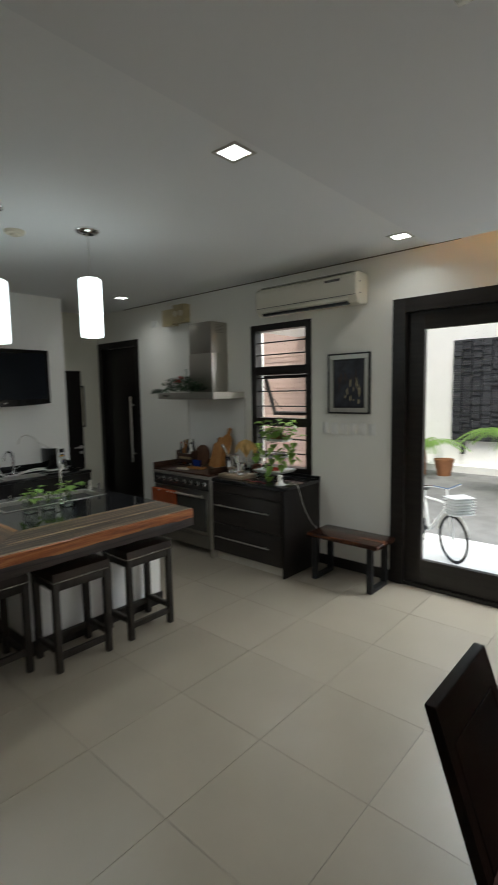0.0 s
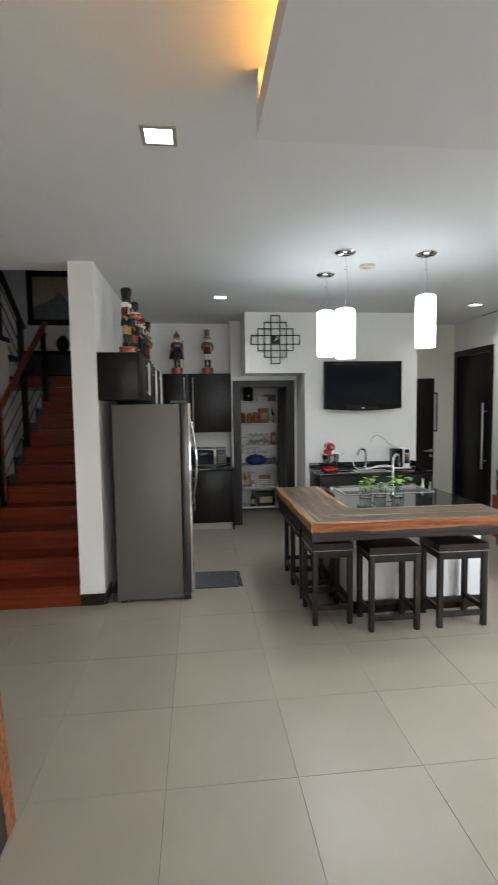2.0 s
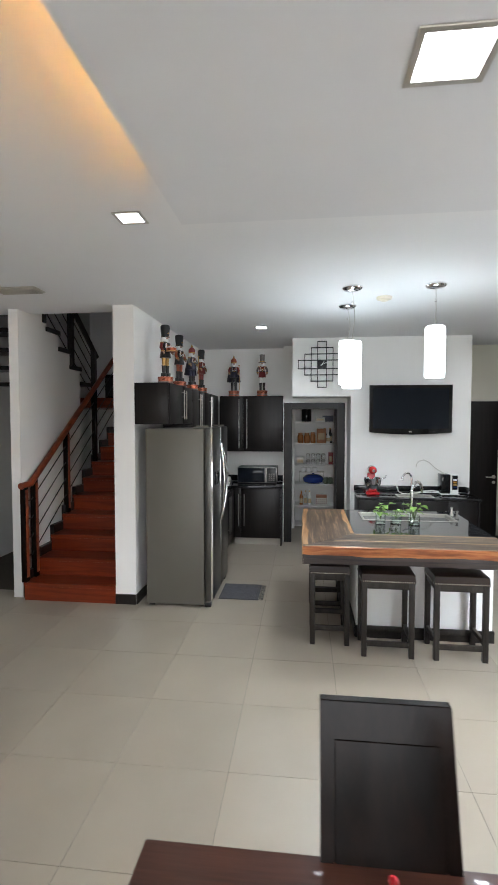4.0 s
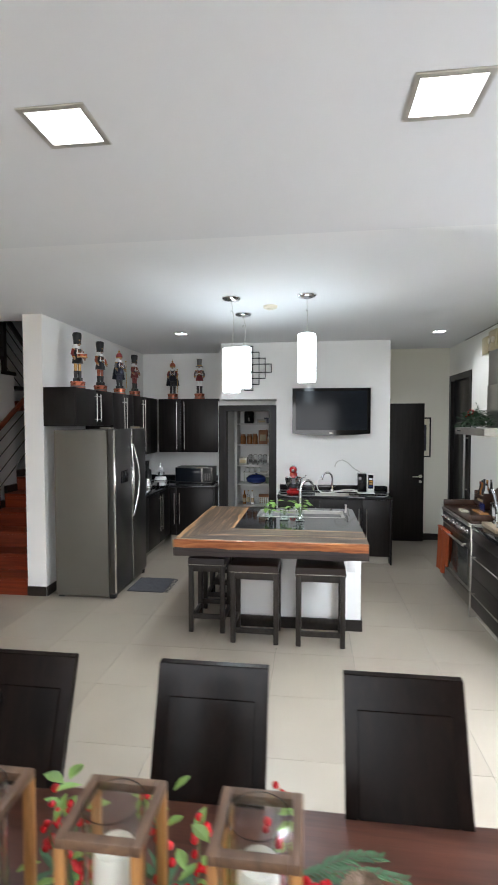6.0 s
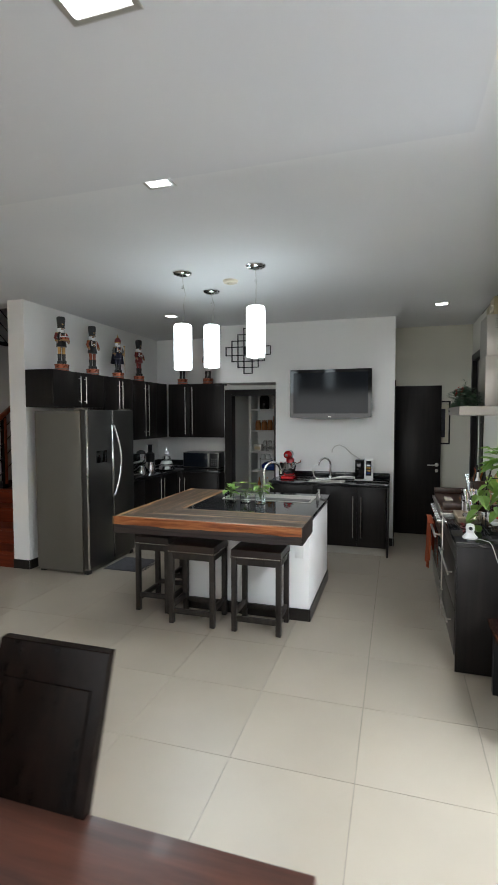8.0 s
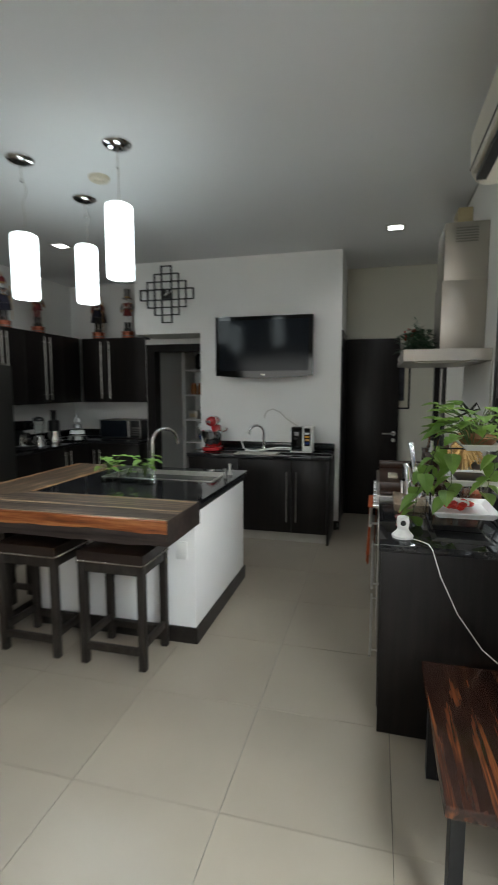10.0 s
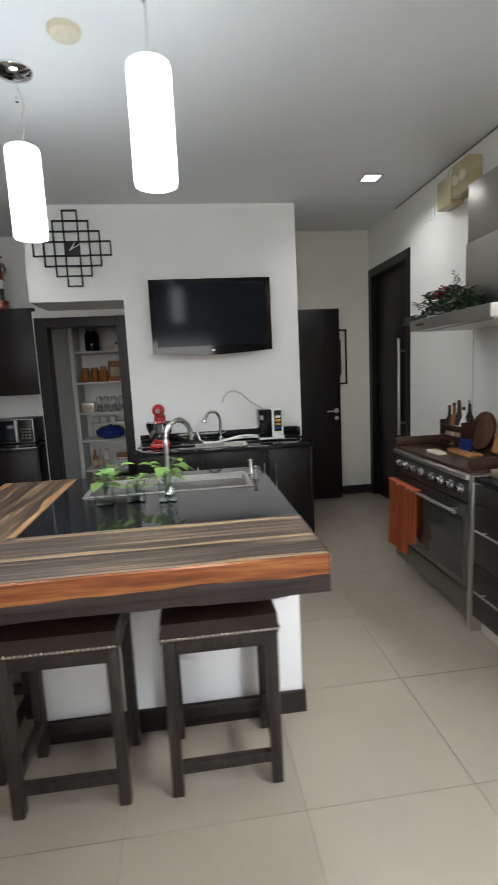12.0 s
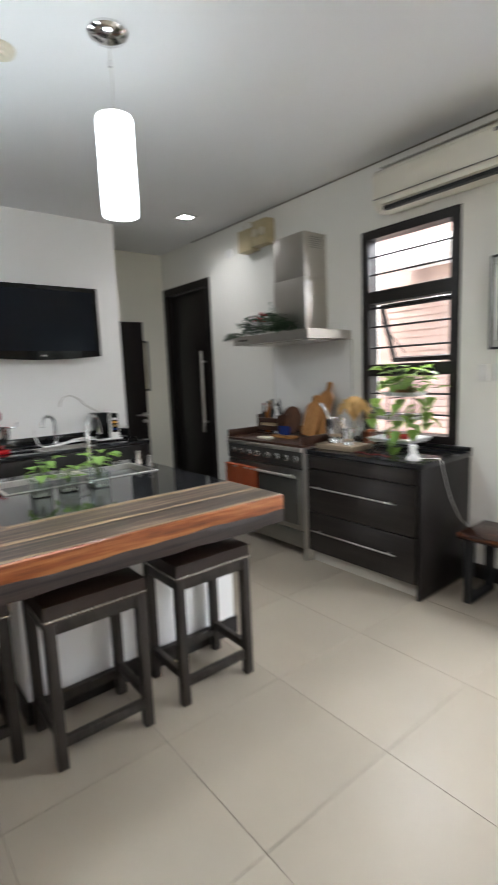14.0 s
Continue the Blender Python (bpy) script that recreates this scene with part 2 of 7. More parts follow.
M_YEL = mat("dry_straw", (0.60, 0.40, 0.16), 0.8, var=0.3, scale=20)
M_COPPER = mat("coppery_base_paint", (0.36, 0.10, 0.05), 0.28, 0.5, var=0.35, scale=30)
M_SKIN = mat("painted_beige", (0.42, 0.27, 0.19), 0.4, var=0.2, scale=30)
M_NRED = mat("painted_deep_red", (0.20, 0.020, 0.020), 0.35, var=0.4, scale=30)
M_NCOAT = mat("painted_dusky_red", (0.17, 0.018, 0.018), 0.4, var=0.5, scale=40)
M_NNAVY = mat("painted_navy_cloth", (0.016, 0.016, 0.034), 0.45, var=0.5, scale=40)
M_NGREY = mat("painted_pewter", (0.16, 0.15, 0.14), 0.35, 0.4, var=0.4, scale=40)
M_NORNG = mat("painted_rust", (0.34, 0.075, 0.025), 0.35, var=0.3, scale=30)
M_NGOLD = mat("painted_gold", (0.46, 0.27, 0.09), 0.32, 0.6, var=0.35, scale=30)
M_PINK = mat("pink_render_wall", (0.45, 0.335, 0.29), 0.85, var=0.06, scale=3, bump=0.2, bscale=60)
M_OUTW = mat("white_garden_wall", (0.78, 0.78, 0.76), 0.85, var=0.05, scale=2)
M_SLATE = mat("dark_slate_strip", (0.035, 0.037, 0.042), 0.6, var=0.3, scale=8, bump=0.3)
M_PAVE = mat("grey_paving", (0.17, 0.17, 0.168), 0.85, var=0.25, scale=4, bump=0.3, bscale=60)
M_GROUND = mat("garden_ground", (0.22, 0.20, 0.17), 0.95, var=0.3, scale=3, bump=0.4)
M_RUBBER = mat("black_rubber", (0.02, 0.02, 0.02), 0.7, var=0.1)
M_ART = mat("dim_oil_painting", (0.030, 0.030, 0.042), 0.5, var=0.8, scale=9, bump=0.3)
M_ARTW = mat("cream_print_paper", (0.60, 0.56, 0.44), 0.7, var=0.1, scale=9)
M_SHADELINE = mat("painted_shadow_line", (0.17, 0.155, 0.125), 0.4, 0.5, var=0.2)
M_AMBER = mat("amber_glass_jar", (0.30, 0.11, 0.03), 0.2, var=0.3, scale=12)
M_PAPER = mat("faded_packaging", (0.46, 0.36, 0.22), 0.6, var=0.4, scale=8)
M_BROWN = mat("brown_cardboard", (0.30, 0.13, 0.06), 0.7, var=0.2)
M_SHELF = mat("white_shelf_board", (0.66, 0.65, 0.62), 0.5, var=0.03)
M_SALAD = mat("red_fruit", (0.52, 0.030, 0.020), 0.3, var=0.4, scale=30)
M_ORNG = mat("orange_label", (0.75, 0.35, 0.03), 0.4, var=0.1)

# ---- building helpers ----


def box(bm, x0, x1, y0, y1, z0, z1, bevel=0.0):
    """Adds a box between the given limits."""
    r = bmesh.ops.create_cube(bm, size=1)
    vs = r["verts"]
    for v in vs:
        v.co = Vector(((x0 + x1) / 2 + v.co.x * abs(x1 - x0), (y0 + y1) / 2 + v.co.y * abs(y1 - y0), (z0 + z1) / 2 + v.co.z * abs(z1 - z0)))
    if bevel:
        es = list({e for v in vs for e in v.link_edges})
        bmesh.ops.bevel(bm, geom=es, offset=bevel, segments=2, affect="EDGES", profile=0.5)
    return bm


def lathe(bm, profile, seg=24, center=(0, 0, 0), axis="z"):
    """Adds a turned shape from (radius, height) pairs; closes ends at radius 0."""
    rows = []
    for r, h in profile:
        ring = []
        for i in range(seg if r > 1e-6 else 1):
            a = 2 * math.pi * i / seg
            p = (r * math.cos(a), r * math.sin(a), h)
            if axis == "x":
                p = (p[2], p[0], p[1])
            elif axis == "y":
                p = (p[0], p[2], p[1])
            ring.append(bm.verts.new((p[0] + center[0], p[1] + center[1], p[2] + center[2])))
        rows.append(ring)
    for a, b in zip(rows, rows[1:]):
        n = max(len(a), len(b))
        for i in range(n):
            j = (i + 1) % n
            q = [a[i % len(a)], a[j % len(a)], b[j % len(b)], b[i % len(b)]]
            q = [v for k, v in enumerate(q) if v not in q[:k]]
            if len(q) > 2:
                try:
                    bm.faces.new(q)
                except ValueError:
                    pass
    bmesh.ops.recalc_face_normals(bm, faces=bm.faces)
    return bm


def tube(bm, pts, r, seg=8, r_end=None):
    """Adds a round bar along a chain of places."""
    pts = [Vector(p) for p in pts]
    prev, rings = None, []
    for i, p in enumerate(pts):
        d = (pts[min(i + 1, len(pts) - 1)] - pts[max(i - 1, 0)]).normalized()
        side = d.cross(Vector((0, 0, 1)))
        if side.length < 0.05:
            side = d.cross(Vector((1, 0, 0)))
        side.normalize()
        if prev is not None and side.dot(prev) < 0:
            side = -side
        prev = side
        up = side.cross(d)
        k = r + ((r_end if r_end is not None else r) - r) * i / max(1, len(pts) - 1)
        rings.append([bm.verts.new(p + k * (math.cos(2 * math.pi * j / seg) * side + math.sin(2 * math.pi * j / seg) * up)) for j in range(seg)])
    for a, b in zip(rings, rings[1:]):
        for j in range(seg):
            bm.faces.new((a[j], a[(j + 1) % seg], b[(j + 1) % seg], b[j]))
    bm.faces.new(rings[0])
    bm.faces.new(rings[-1])
    bmesh.ops.recalc_face_normals(bm, faces=bm.faces)
    return bm


def ball(bm, c, r, sub=1, squash=(1, 1, 1)):
    res = bmesh.ops.create_icosphere(bm, subdivisions=sub, radius=r)
    for v in res["verts"]:
        v.co = Vector((v.co.x * squash[0] + c[0], v.co.y * squash[1] + c[1], v.co.z * squash[2] + c[2]))
    return bm


def poly_prism(bm, outline, z0, z1):
    """Adds an upright prism over a plan outline."""
    lo = [bm.verts.new((x, y, z0)) for x, y in outline]
    hi = [bm.verts.new((x, y, z1)) for x, y in outline]
    bm.faces.new(lo)
    bm.faces.new(hi)
    for i in range(len(lo)):
        j = (i + 1) % len(lo)
        bm.faces.new((lo[i], lo[j], hi[j], hi[i]))
    bmesh.ops.recalc_face_normals(bm, faces=bm.faces)
    return bm


def as_mesh(name, bm, material, smooth=False):
    me = bpy.data.meshes.new(name)
    bm.to_mesh(me)
    bm.free()
    me.materials.append(material)
    if smooth:
        for p in me.polygons:
            p.use_smooth = True
        me.set_sharp_from_angle(angle=radians(38))
    return me


def part(name, bm, material, parent=None, label="", smooth=False):
    """Links a bmesh, given in the world's metres, as one mesh object under a thing or a part."""
    ob = new(name, as_mesh(name, bm, material, smooth))
    if parent is not None:
        ob.parent = parent
        base = Vector((0, 0, 0))
        p = parent
        while p is not None:
            base += p.location
            p = p.parent
        ob.data.transform(Matrix.Translation(-base))
    if label:
        ob["label"] = label
    if name in ("foliage", "greenery", "twig_foliage", "stalk_cluster", "crown", "dried_bunch", "brushwork", "nailhead_trim", "fringe"):
        ob["kind"] = "stuff"
    return ob


def berries(parent, places):
    """Round berries, each a part of its own on one shared mesh."""
    me = as_mesh("berry", ball(bmesh.new(), (0, 0, 0), 0.0082, 2), M_BERRY, True)
    for c in places:
        o = new("berry", me)
        o.parent = parent
        o.location = Vector(c) - parent.location
        o.scale = [random.uniform(0.8, 1.15)] * 3


def bx(name, lim, material, parent=None, bevel=0.0, label=""):
    return part(name, box(bmesh.new(), *lim, bevel=bevel), material, parent, label, smooth=bevel > 0)


def thing(name, at, label, category, group="", kind=""):
    ob = new(name)
    ob.empty_display_size = 0.1
    ob.location = at
    return tagged(ob, label, category, group, kind)


def struct(name, lim_list, material, label, category="wall", bevel=0.0):
    bm = bmesh.new()
    for lim in lim_list:
        box(bm, *lim, bevel=bevel)
    return tagged(part(name, bm, material), label, category, kind="structure")


# ---- structure ----
H = 2.94
floor = struct("floor", [(-8.3, 4.5, -3.0, 4.215, -0.12, -0.004)], M_GROUT, "large beige porcelain floor tiles with thin dark joints", "floor")
# right-hand wall with door, window and glass door openings
WY = 4.215
struct("wall_right", [
    (-8.3, -6.60, WY, WY + 0.2, 0, H), (-6.60, -5.59, WY, WY + 0.2, 2.51, H), (-5.59, -3.51, WY, WY + 0.2, 0, H),
    (-3.51, -2.72, WY, WY + 0.2, 0, 0.90), (-3.51, -2.72, WY, WY + 0.2, 2.47, H), (-2.72, -1.85, WY, WY + 0.2, 0, H),
    (-1.85, 1.65, WY, WY + 0.2, 2.53, H), (1.65, 4.5, WY, WY + 0.2, 0, H)], M_WALLWARM, "white plaster wall with window and doors, tinted as if warmly lit")
struct("wall_tv", [
    (-6.62, -5.735, 0.85, 1.64, 2.147, H), (-6.28, -5.735, 1.64, 3.193, 0, H), (-6.62, -6.28, 2.2, 3.193, 2.147, H)], M_WALL, "white painted wall carrying the television")
struct("wall_pantry", [(-6.40, -6.28, 0.70, 0.80, 0, 2.147), (-6.40, -6.28, 0.80, 1.52, 2.03, 2.147), (-6.40, -6.28, 1.52, 1.64, 0, 2.147), (-6.78, -6.40, 0.70, 0.80, 0, H), (-6.62, -6.40, 0.80, 0.85, 2.147, H)], M_WALL, "white wall round the pantry doorway")
struct("wall_pantry_room", [(-7.75, -7.6, 0.70, 1.9, 0, H), (-7.6, -6.40, 1.80, 1.9, 0, H), (-7.6, -6.78, 0.70, 0.80, 0, H)], M_WALL, "white pantry inner walls")
struct("wall_kitchen_back", [(-6.78, -6.66, -0.63, 0.70, 0, H)], M_WALL, "white wall behind the kitchen cabinets")
struct("wall_stair_side", [(-8.0, -3.61, -0.838, -0.63, 0, 6.0)], M_WALL, "white wall between kitchen and staircase")
struct("wall_hall_end", [(-6.75, -6.62, 1.9, WY, 0, H)], M_HALL, "cream painted wall at the end of the hall")
struct("wall_hall_side", [(-6.28, -5.735, 3.193, 3.196, 2.15, H), (-5.80, -5.735, 3.193, 3.196, 0, 2.15)], M_WALL, "white painted side of the hall")
struct("wall_behind", [(4.4, 4.55, -3.0, -0.6, 0, H), (4.4, 4.55, 3.0, WY, 0, H), (4.4, 4.55, -0.6, 3.0, 0, 0.5), (4.4, 4.55, -0.6, 3.0, 2.6, H)], M_WALL, "white living room wall")
struct("wall_left", [(-3.60, 4.5, -3.1, -3.0, 0, H), (-3.70, -3.60, -3.0, -2.85, 0, H)], M_WALL, "white painted living room wall")
struct("wall_stair_well", [(-8.0, -7.85, -3.0, -0.87, 0, 6.0), (-8.0, -3.60, -3.1, -3.0, 0, 6.0), (-3.75, -3.60, -2.85, -0.87, H + 0.2, 6.0), (-8.0, -3.6, -3.1, -0.63, 6.0, 6.1)], M_WALL, "white stairwell walls")
# ceiling with an opening for the stairs
struct("ceiling", [(-8.3, 4.5, -0.87, WY + 0.2, H, H + 0.2), (-3.906, 4.5, -3.1, -0.87, H, H + 0.2)], M_CEIL, "flat white painted ceiling", "ceiling")
# hanging ceiling panel over the dining table with a warm cove at its sides
struct("ceiling_panel", [(-1.25, 1.9, 0.453, 3.48, 2.726, 2.83), (-1.25, -1.175, 0.453, 3.48, 2.83, H - 0.002), (-1.175, 1.9, 0.80, 3.17, 2.83, H - 0.002)], M_PANEL, "dropped white ceiling panel with warm cove lighting", "ceiling")
for yy in (0.72, 3.25):
    tagged(bx("cove_strip", (-1.14, 1.85, yy - 0.012, yy + 0.012, 2.832, 2.85), M_COVE), "warm white led strip lying in the ceiling cove", "light", kind="structure")

# dark strip that paints the shadow line where the right-hand wall meets the ceiling
tagged(bx("trim", (-5.9, -1.3, WY - 0.006, WY, H - 0.010, H - 0.001), M_SHADELINE), "thin dark strip painting the shadow line between wall and ceiling", "trim", kind="structure")

# skirting
bmk = bmesh.new()
for lim in ((-2.62, -1.85, WY - 0.014, WY, 0, 0.1), (-6.62, -6.606, 3.2, WY, 0, 0.1), (-3.61, -3.596, -0.838, -0.63, 0, 0.1), (-3.9, -3.61, -0.63, -0.616, 0, 0.1), (-5.735, -5.722, 3.15, 3.193, 0, 0.1), (-5.80, -5.722, 3.196, 3.21, 0, 0.1)):
    box(bmk, *lim, bevel=0.002)
tagged(part("baseboard", bmk, M_DARKX), "dark wood baseboard along the white walls", "baseboard", kind="structure")


# ---- doors and windows ----
def panel_frame(bm, x0, x1, z0, z1, y0, y1, w):
    box(bm, x0, x0 + w, y0, y1, z0, z1, 0.003)
    box(bm, x1 - w, x1, y0, y1, z0, z1, 0.003)
    box(bm, x0 + w, x1 - w, y0, y1, z1 - w, z1, 0.003)
    return bm


# dark hall door in the right wall
d1 = thing("door_1", (-6.1, WY, 0), "closed dark wenge door with a long steel pull", "door", kind="structure")
part("door_frame", panel_frame(bmesh.new(), -6.60, -5.59, 0, 2.51, WY - 0.012, WY + 0.12, 0.085), M_DARK, d1)
leaf = bx("leaf", (-6.51, -5.68, WY + 0.045, WY + 0.09, 0.008, 2.42), M_DARK, d1, 0.003)
bmh = bmesh.new()
tube(bmh, [(-5.80, WY - 0.02, 0.78), (-5.80, WY - 0.02, 1.72)], 0.016, 10)
for z in (0.9, 1.6):
    tube(bmh, [(-5.80, WY - 0.02, z), (-5.80, WY + 0.05, z)], 0.009, 8)
part("door_handle", bmh, M_STEEL, leaf, "long brushed steel pull bar", True)
# open door of the small room off the hall
d2 = thing("door_2", (-6.47, 3.25, 0), "dark wood door standing open against the hall wall", "door", kind="structure")
leaf2 = bx("leaf", (-6.50, -6.455, 3.205, 3.815, 0.01, 2.10), M_DARK, d2, 0.003)
bmh = bmesh.new()
tube(bmh, [(-6.455, 3.765, 1.0), (-6.40, 3.765, 1.0), (-6.395, 3.75, 1.0), (-6.395, 3.64, 1.0)], 0.009, 8)
lathe(bmh, [(0, 0.0), (0.026, 0.0), (0.026, 0.008), (0, 0.008)], 16, (-6.455, 3.765, 1.0), "x")
lathe(bmh, [(0, 0.0), (0.022, 0.0), (0.022, 0.012), (0, 0.012)], 16, (-6.455, 3.765, 0.92), "x")
part("lever", bmh, M_STEEL, leaf2, "satin steel lever handle", True)
bmf = bmesh.new()
box(bmf, -5.89, -5.80, 3.185, 3.21, 0, 2.14, 0.002)
box(bmf, -6.455, -5.89, 3.185, 3.21, 2.06, 2.14, 0.002)
box(bmf, -6.455, -6.37, 3.185, 3.204, 0, 2.06, 0.002)
part("door_frame", bmf, M_DARK, d2)
# flat black sheet on the solid wall, painting the dark of the opening
bx("doorway", (-6.37, -5.89, 3.194, 3.1975, 0, 2.06), M_BLACK, d2)
# pantry door frame
d3 = thing("door_3", (-6.28, 1.15, 0), "dark wood door frame of the open pantry", "door", kind="structure")
bmf = bmesh.new()
box(bmf, -6.42, -6.255, 0.715, 0.83, 0, 2.08, 0.003)
box(bmf, -6.42, -6.255, 1.49, 1.605, 0, 2.08, 0.003)
box(bmf, -6.42, -6.255, 0.83, 1.49, 1.99, 2.08, 0.003)
part("door_frame", bmf, M_DARK, d3)
bx("leaf", (-7.10, -6.43, 1.50, 1.54, 0.01, 1.99), M_DARK, d3, 0.003, "dark pantry door swung inwards")

# kitchen window
w1 = thing("window_1", (-3.115, WY, 0.9), "black framed kitchen window with horizontal bars", "window", kind="structure")
bmf = bmesh.new()
fw = 0.065
panel_frame(bmf, -3.51, -2.72, 0.90, 2.47, WY - 0.015, WY + 0.10, fw)
box(bmf, -3.445, -2.785, WY - 0.015, WY + 0.10, 0.90, 0.955, 0.003)
for z in (1.98, 1.43):
    box(bmf, -3.445, -2.785, WY - 0.008, WY + 0.09, z - 0.045, z + 0.045, 0.003)
part("window_frame", bmf, M_DARKX, w1)
for z0, z1 in ((0.955, 1.385), (1.475, 1.935), (2.025, 2.405)):
    p = bx("pane", (-3.445, -2.785, WY + 0.045, WY + 0.05, z0, z1), M_PANE, w1)
    p.visible_shadow = False
for z in (1.10, 1.25, 1.60, 1.76, 1.90, 2.15, 2.28):
    part("bar", tube(bmesh.new(), [(-3.445, WY + 0.02, z), (-2.785, WY + 0.02, z)], 0.007, 8), M_IRON, w1, smooth=True)

# glass sliding door to the garden
w2 = thing("door_4", (-0.1, WY, 0), "black framed glass sliding door to the garden", "glass door", kind="structure")
bmf = bmesh.new()
panel_frame(bmf, -1.85, 1.65, 0, 2.53, WY - 0.03, WY + 0.16, 0.12)
box(bmf, -1.73, 1.53, WY - 0.01, WY + 0.16, 0, 0.03)
part("door_frame", bmf, M_DARKX, w2)
for x0, x1, y in ((-1.73, -0.05, WY + 0.02), (-0.15, 1.53, WY + 0.09)):
    bmf = bmesh.new()
    panel_frame(bmf, x0, x1, 0.03, 2.41, y, y + 0.05, 0.15)
    box(bmf, x0 + 0.15, x1 - 0.15, y, y + 0.05, 0.03, 0.25, 0.003)
    sash = part("sash", bmf, M_DARKX, w2)
    p = bx("pane", (x0 + 0.15, x1 - 0.15, y + 0.022, y + 0.028, 0.25, 2.26), M_PANE, sash)
    p.visible_shadow = False
# made-up, unseen window frame behind the walker, where the fill lamp stands
w3 = thing("window_2", (4.45, 1.2, 0.5), "made-up white window frame behind the walker, out of view", "window", kind="structure")
bmf = bmesh.new()
for y0, y1 in ((-0.6, -0.54), (1.17, 1.23), (2.94, 3.0)):
    box(bmf, 4.42, 4.5, y0, y1, 0.5, 2.6)
box(bmf, 4.42, 4.5, -0.54, 2.94, 0.5, 0.56)
box(bmf, 4.42, 4.5, -0.54, 2.94, 2.54, 2.6)
part("window_frame", bmf, M_WHITE, w3)

# ---- staircase ----
st = thing("staircase", (-3.6, -1.4, 0), "red mahogany staircase with wooden handrail and steel bars", "staircase", kind="structure")
RISE, GO = 0.182, 0.270
for i in range(11):
    x = -3.60 - GO * i
    bmt = bmesh.new()
    box(bmt, x - GO - 0.02, x + 0.012, -1.80, -0.84, RISE * (i + 1) - 0.035, RISE * (i + 1), 0.004)
    box(bmt, x - 0.02, x, -1.795, -0.84, RISE * i, RISE * (i + 1) - 0.035)
    part("step", bmt, M_STAIR, st)
bx("landing", (-7.85, -3.60 - GO * 11, -3.0, -0.84, RISE * 12 - 0.16, RISE * 12), M_STAIR, st)
bms = bmesh.new()
for i in range(11):
    x = -3.66 - GO * i
    box(bms, x - GO, x, -1.845, -1.80, RISE * i, RISE * (i + 1) + 0.09)
part("stringer", bms, M_DARKX, st, "dark zigzag stair skirting")
# wall below the upper flight, stepped like it
outline = [(-3.66, 0.0), (-3.66, 3.72)]
for i in range(5):
    x = -3.66 - GO * i
    top = 3.36 - RISE * (i + 1)
    outline += [(x, top), (x - GO, top)]
outline.append((-3.66 - GO * 5, 0.0))
bms = poly_prism(bmesh.new(), outline[:1] + outline[2:], -0.05, 0.05)
bms.transform(Matrix.Translation((0, -1.90, 0)) @ Matrix.Rotation(radians(90), 4, "X"))
tagged(part("wall_under_flight", bms, M_WALL), "white plastered wall below the upper stair flight", "wall", kind="structure")
for i in range(6):
    x = -3.66 - GO * i
    z = 3.41 - RISE * (i + 1)
    bx("upper_step", (x - GO - 0.02, x + 0.01, -2.98, -1.83, z - 0.05, z), M_DARKX, st)
# lower rail along the flight
sl = RISE / GO


def rail_z(x):
    return 1.17 + (-3.736 - x) * 0.688


bmr = bmesh.new()
tube(bmr, [(-3.56, -1.79, 1.165), (-3.73, -1.79, 1.17), (-6.20, -1.79, rail_z(-6.2))], 0.034, 10)
part("handrail", bmr, M_RAIL, st, "red brown wooden handrail", True)
for x in (-3.615, -3.80, -4.51, -5.30, -6.09):
    i = int((-3.60 - x) / GO) + 1
    bx("newel", (x - 0.03, x + 0.03, -1.82, -1.765, RISE * i, rail_z(x) if x < -3.7 else 1.165), M_CHAIR, st, 0.004)
    if x > -4.6:
        bx("newel_face", (x - 0.022, x + 0.022, -1.7648, -1.758, RISE * i + 0.05, (rail_z(x) if x < -3.7 else 1.165) - 0.04), M_RAIL, st, 0.002, "red brown facing on the post")
for k in range(4):
    d = 0.17 + 0.19 * k
    part("rail_bar", tube(bmesh.new(), [(-3.60, -1.79, rail_z(-3.74) - d), (-3.74, -1.79, rail_z(-3.74) - d), (-6.25, -1.79, rail_z(-6.25) - d)], 0.006, 6), M_IRON, st, smooth=True)
bmr = bmesh.new()
tube(bmr, [(-5.55, -1.86, 2.70), (-3.9, -1.86, 3.93)], 0.034, 8)
part("upper_handrail", bmr, M_DARKX, st, smooth=True)
def upper_z(x):
    return 2.70 + (x + 5.55) * 0.745


for x in (-5.45, -4.80, -4.15):
    bx("upper_newel", (x - 0.03, x + 0.03, -1.89, -1.83, 3.41 - RISE * ((-3.66 - x) / GO + 1), upper_z(x)), M_DARKX, st)
for k in range(4):
    d = 0.15 + 0.17 * k
    part("rail_bar", tube(bmesh.new(), [(-5.45, -1.86, upper_z(-5.45) - d), (-3.9, -1.86, upper_z(-3.9) - d)], 0.006, 6), M_IRON, st, smooth=True)
sb = thing("landing_sideboard", (-7.6, -1.75, RISE * 12), "low dark wooden sideboard on the stair landing", "sideboard")
bx("body", (-7.84, -7.46, -2.55, -0.95, RISE * 12 + 0.04, 2.61), M_CHAIR, sb, 0.004)
bx("top", (-7.845, -7.44, -2.58, -0.92, 2.61, 2.64), M_CHAIR, sb, 0.004)
for k in range(4):
    y = -2.53 + 0.395 * k
    bx("door", (-7.46, -7.445, y, y + 0.375, RISE * 12 + 0.07, 2.58), M_DARKX, sb, 0.003)
for x, y in ((-7.80, -2.5), (-7.80, -1.0), (-7.5, -2.5), (-7.5, -1.0)):
    bx("foot", (x - 0.03, x + 0.03, y - 0.03, y + 0.03, RISE * 12, RISE * 12 + 0.04), M_CHAIR, sb)
lv = thing("vase", (-7.6, -1.93, 2.64), "round glossy black vase on the landing sideboard", "vase")
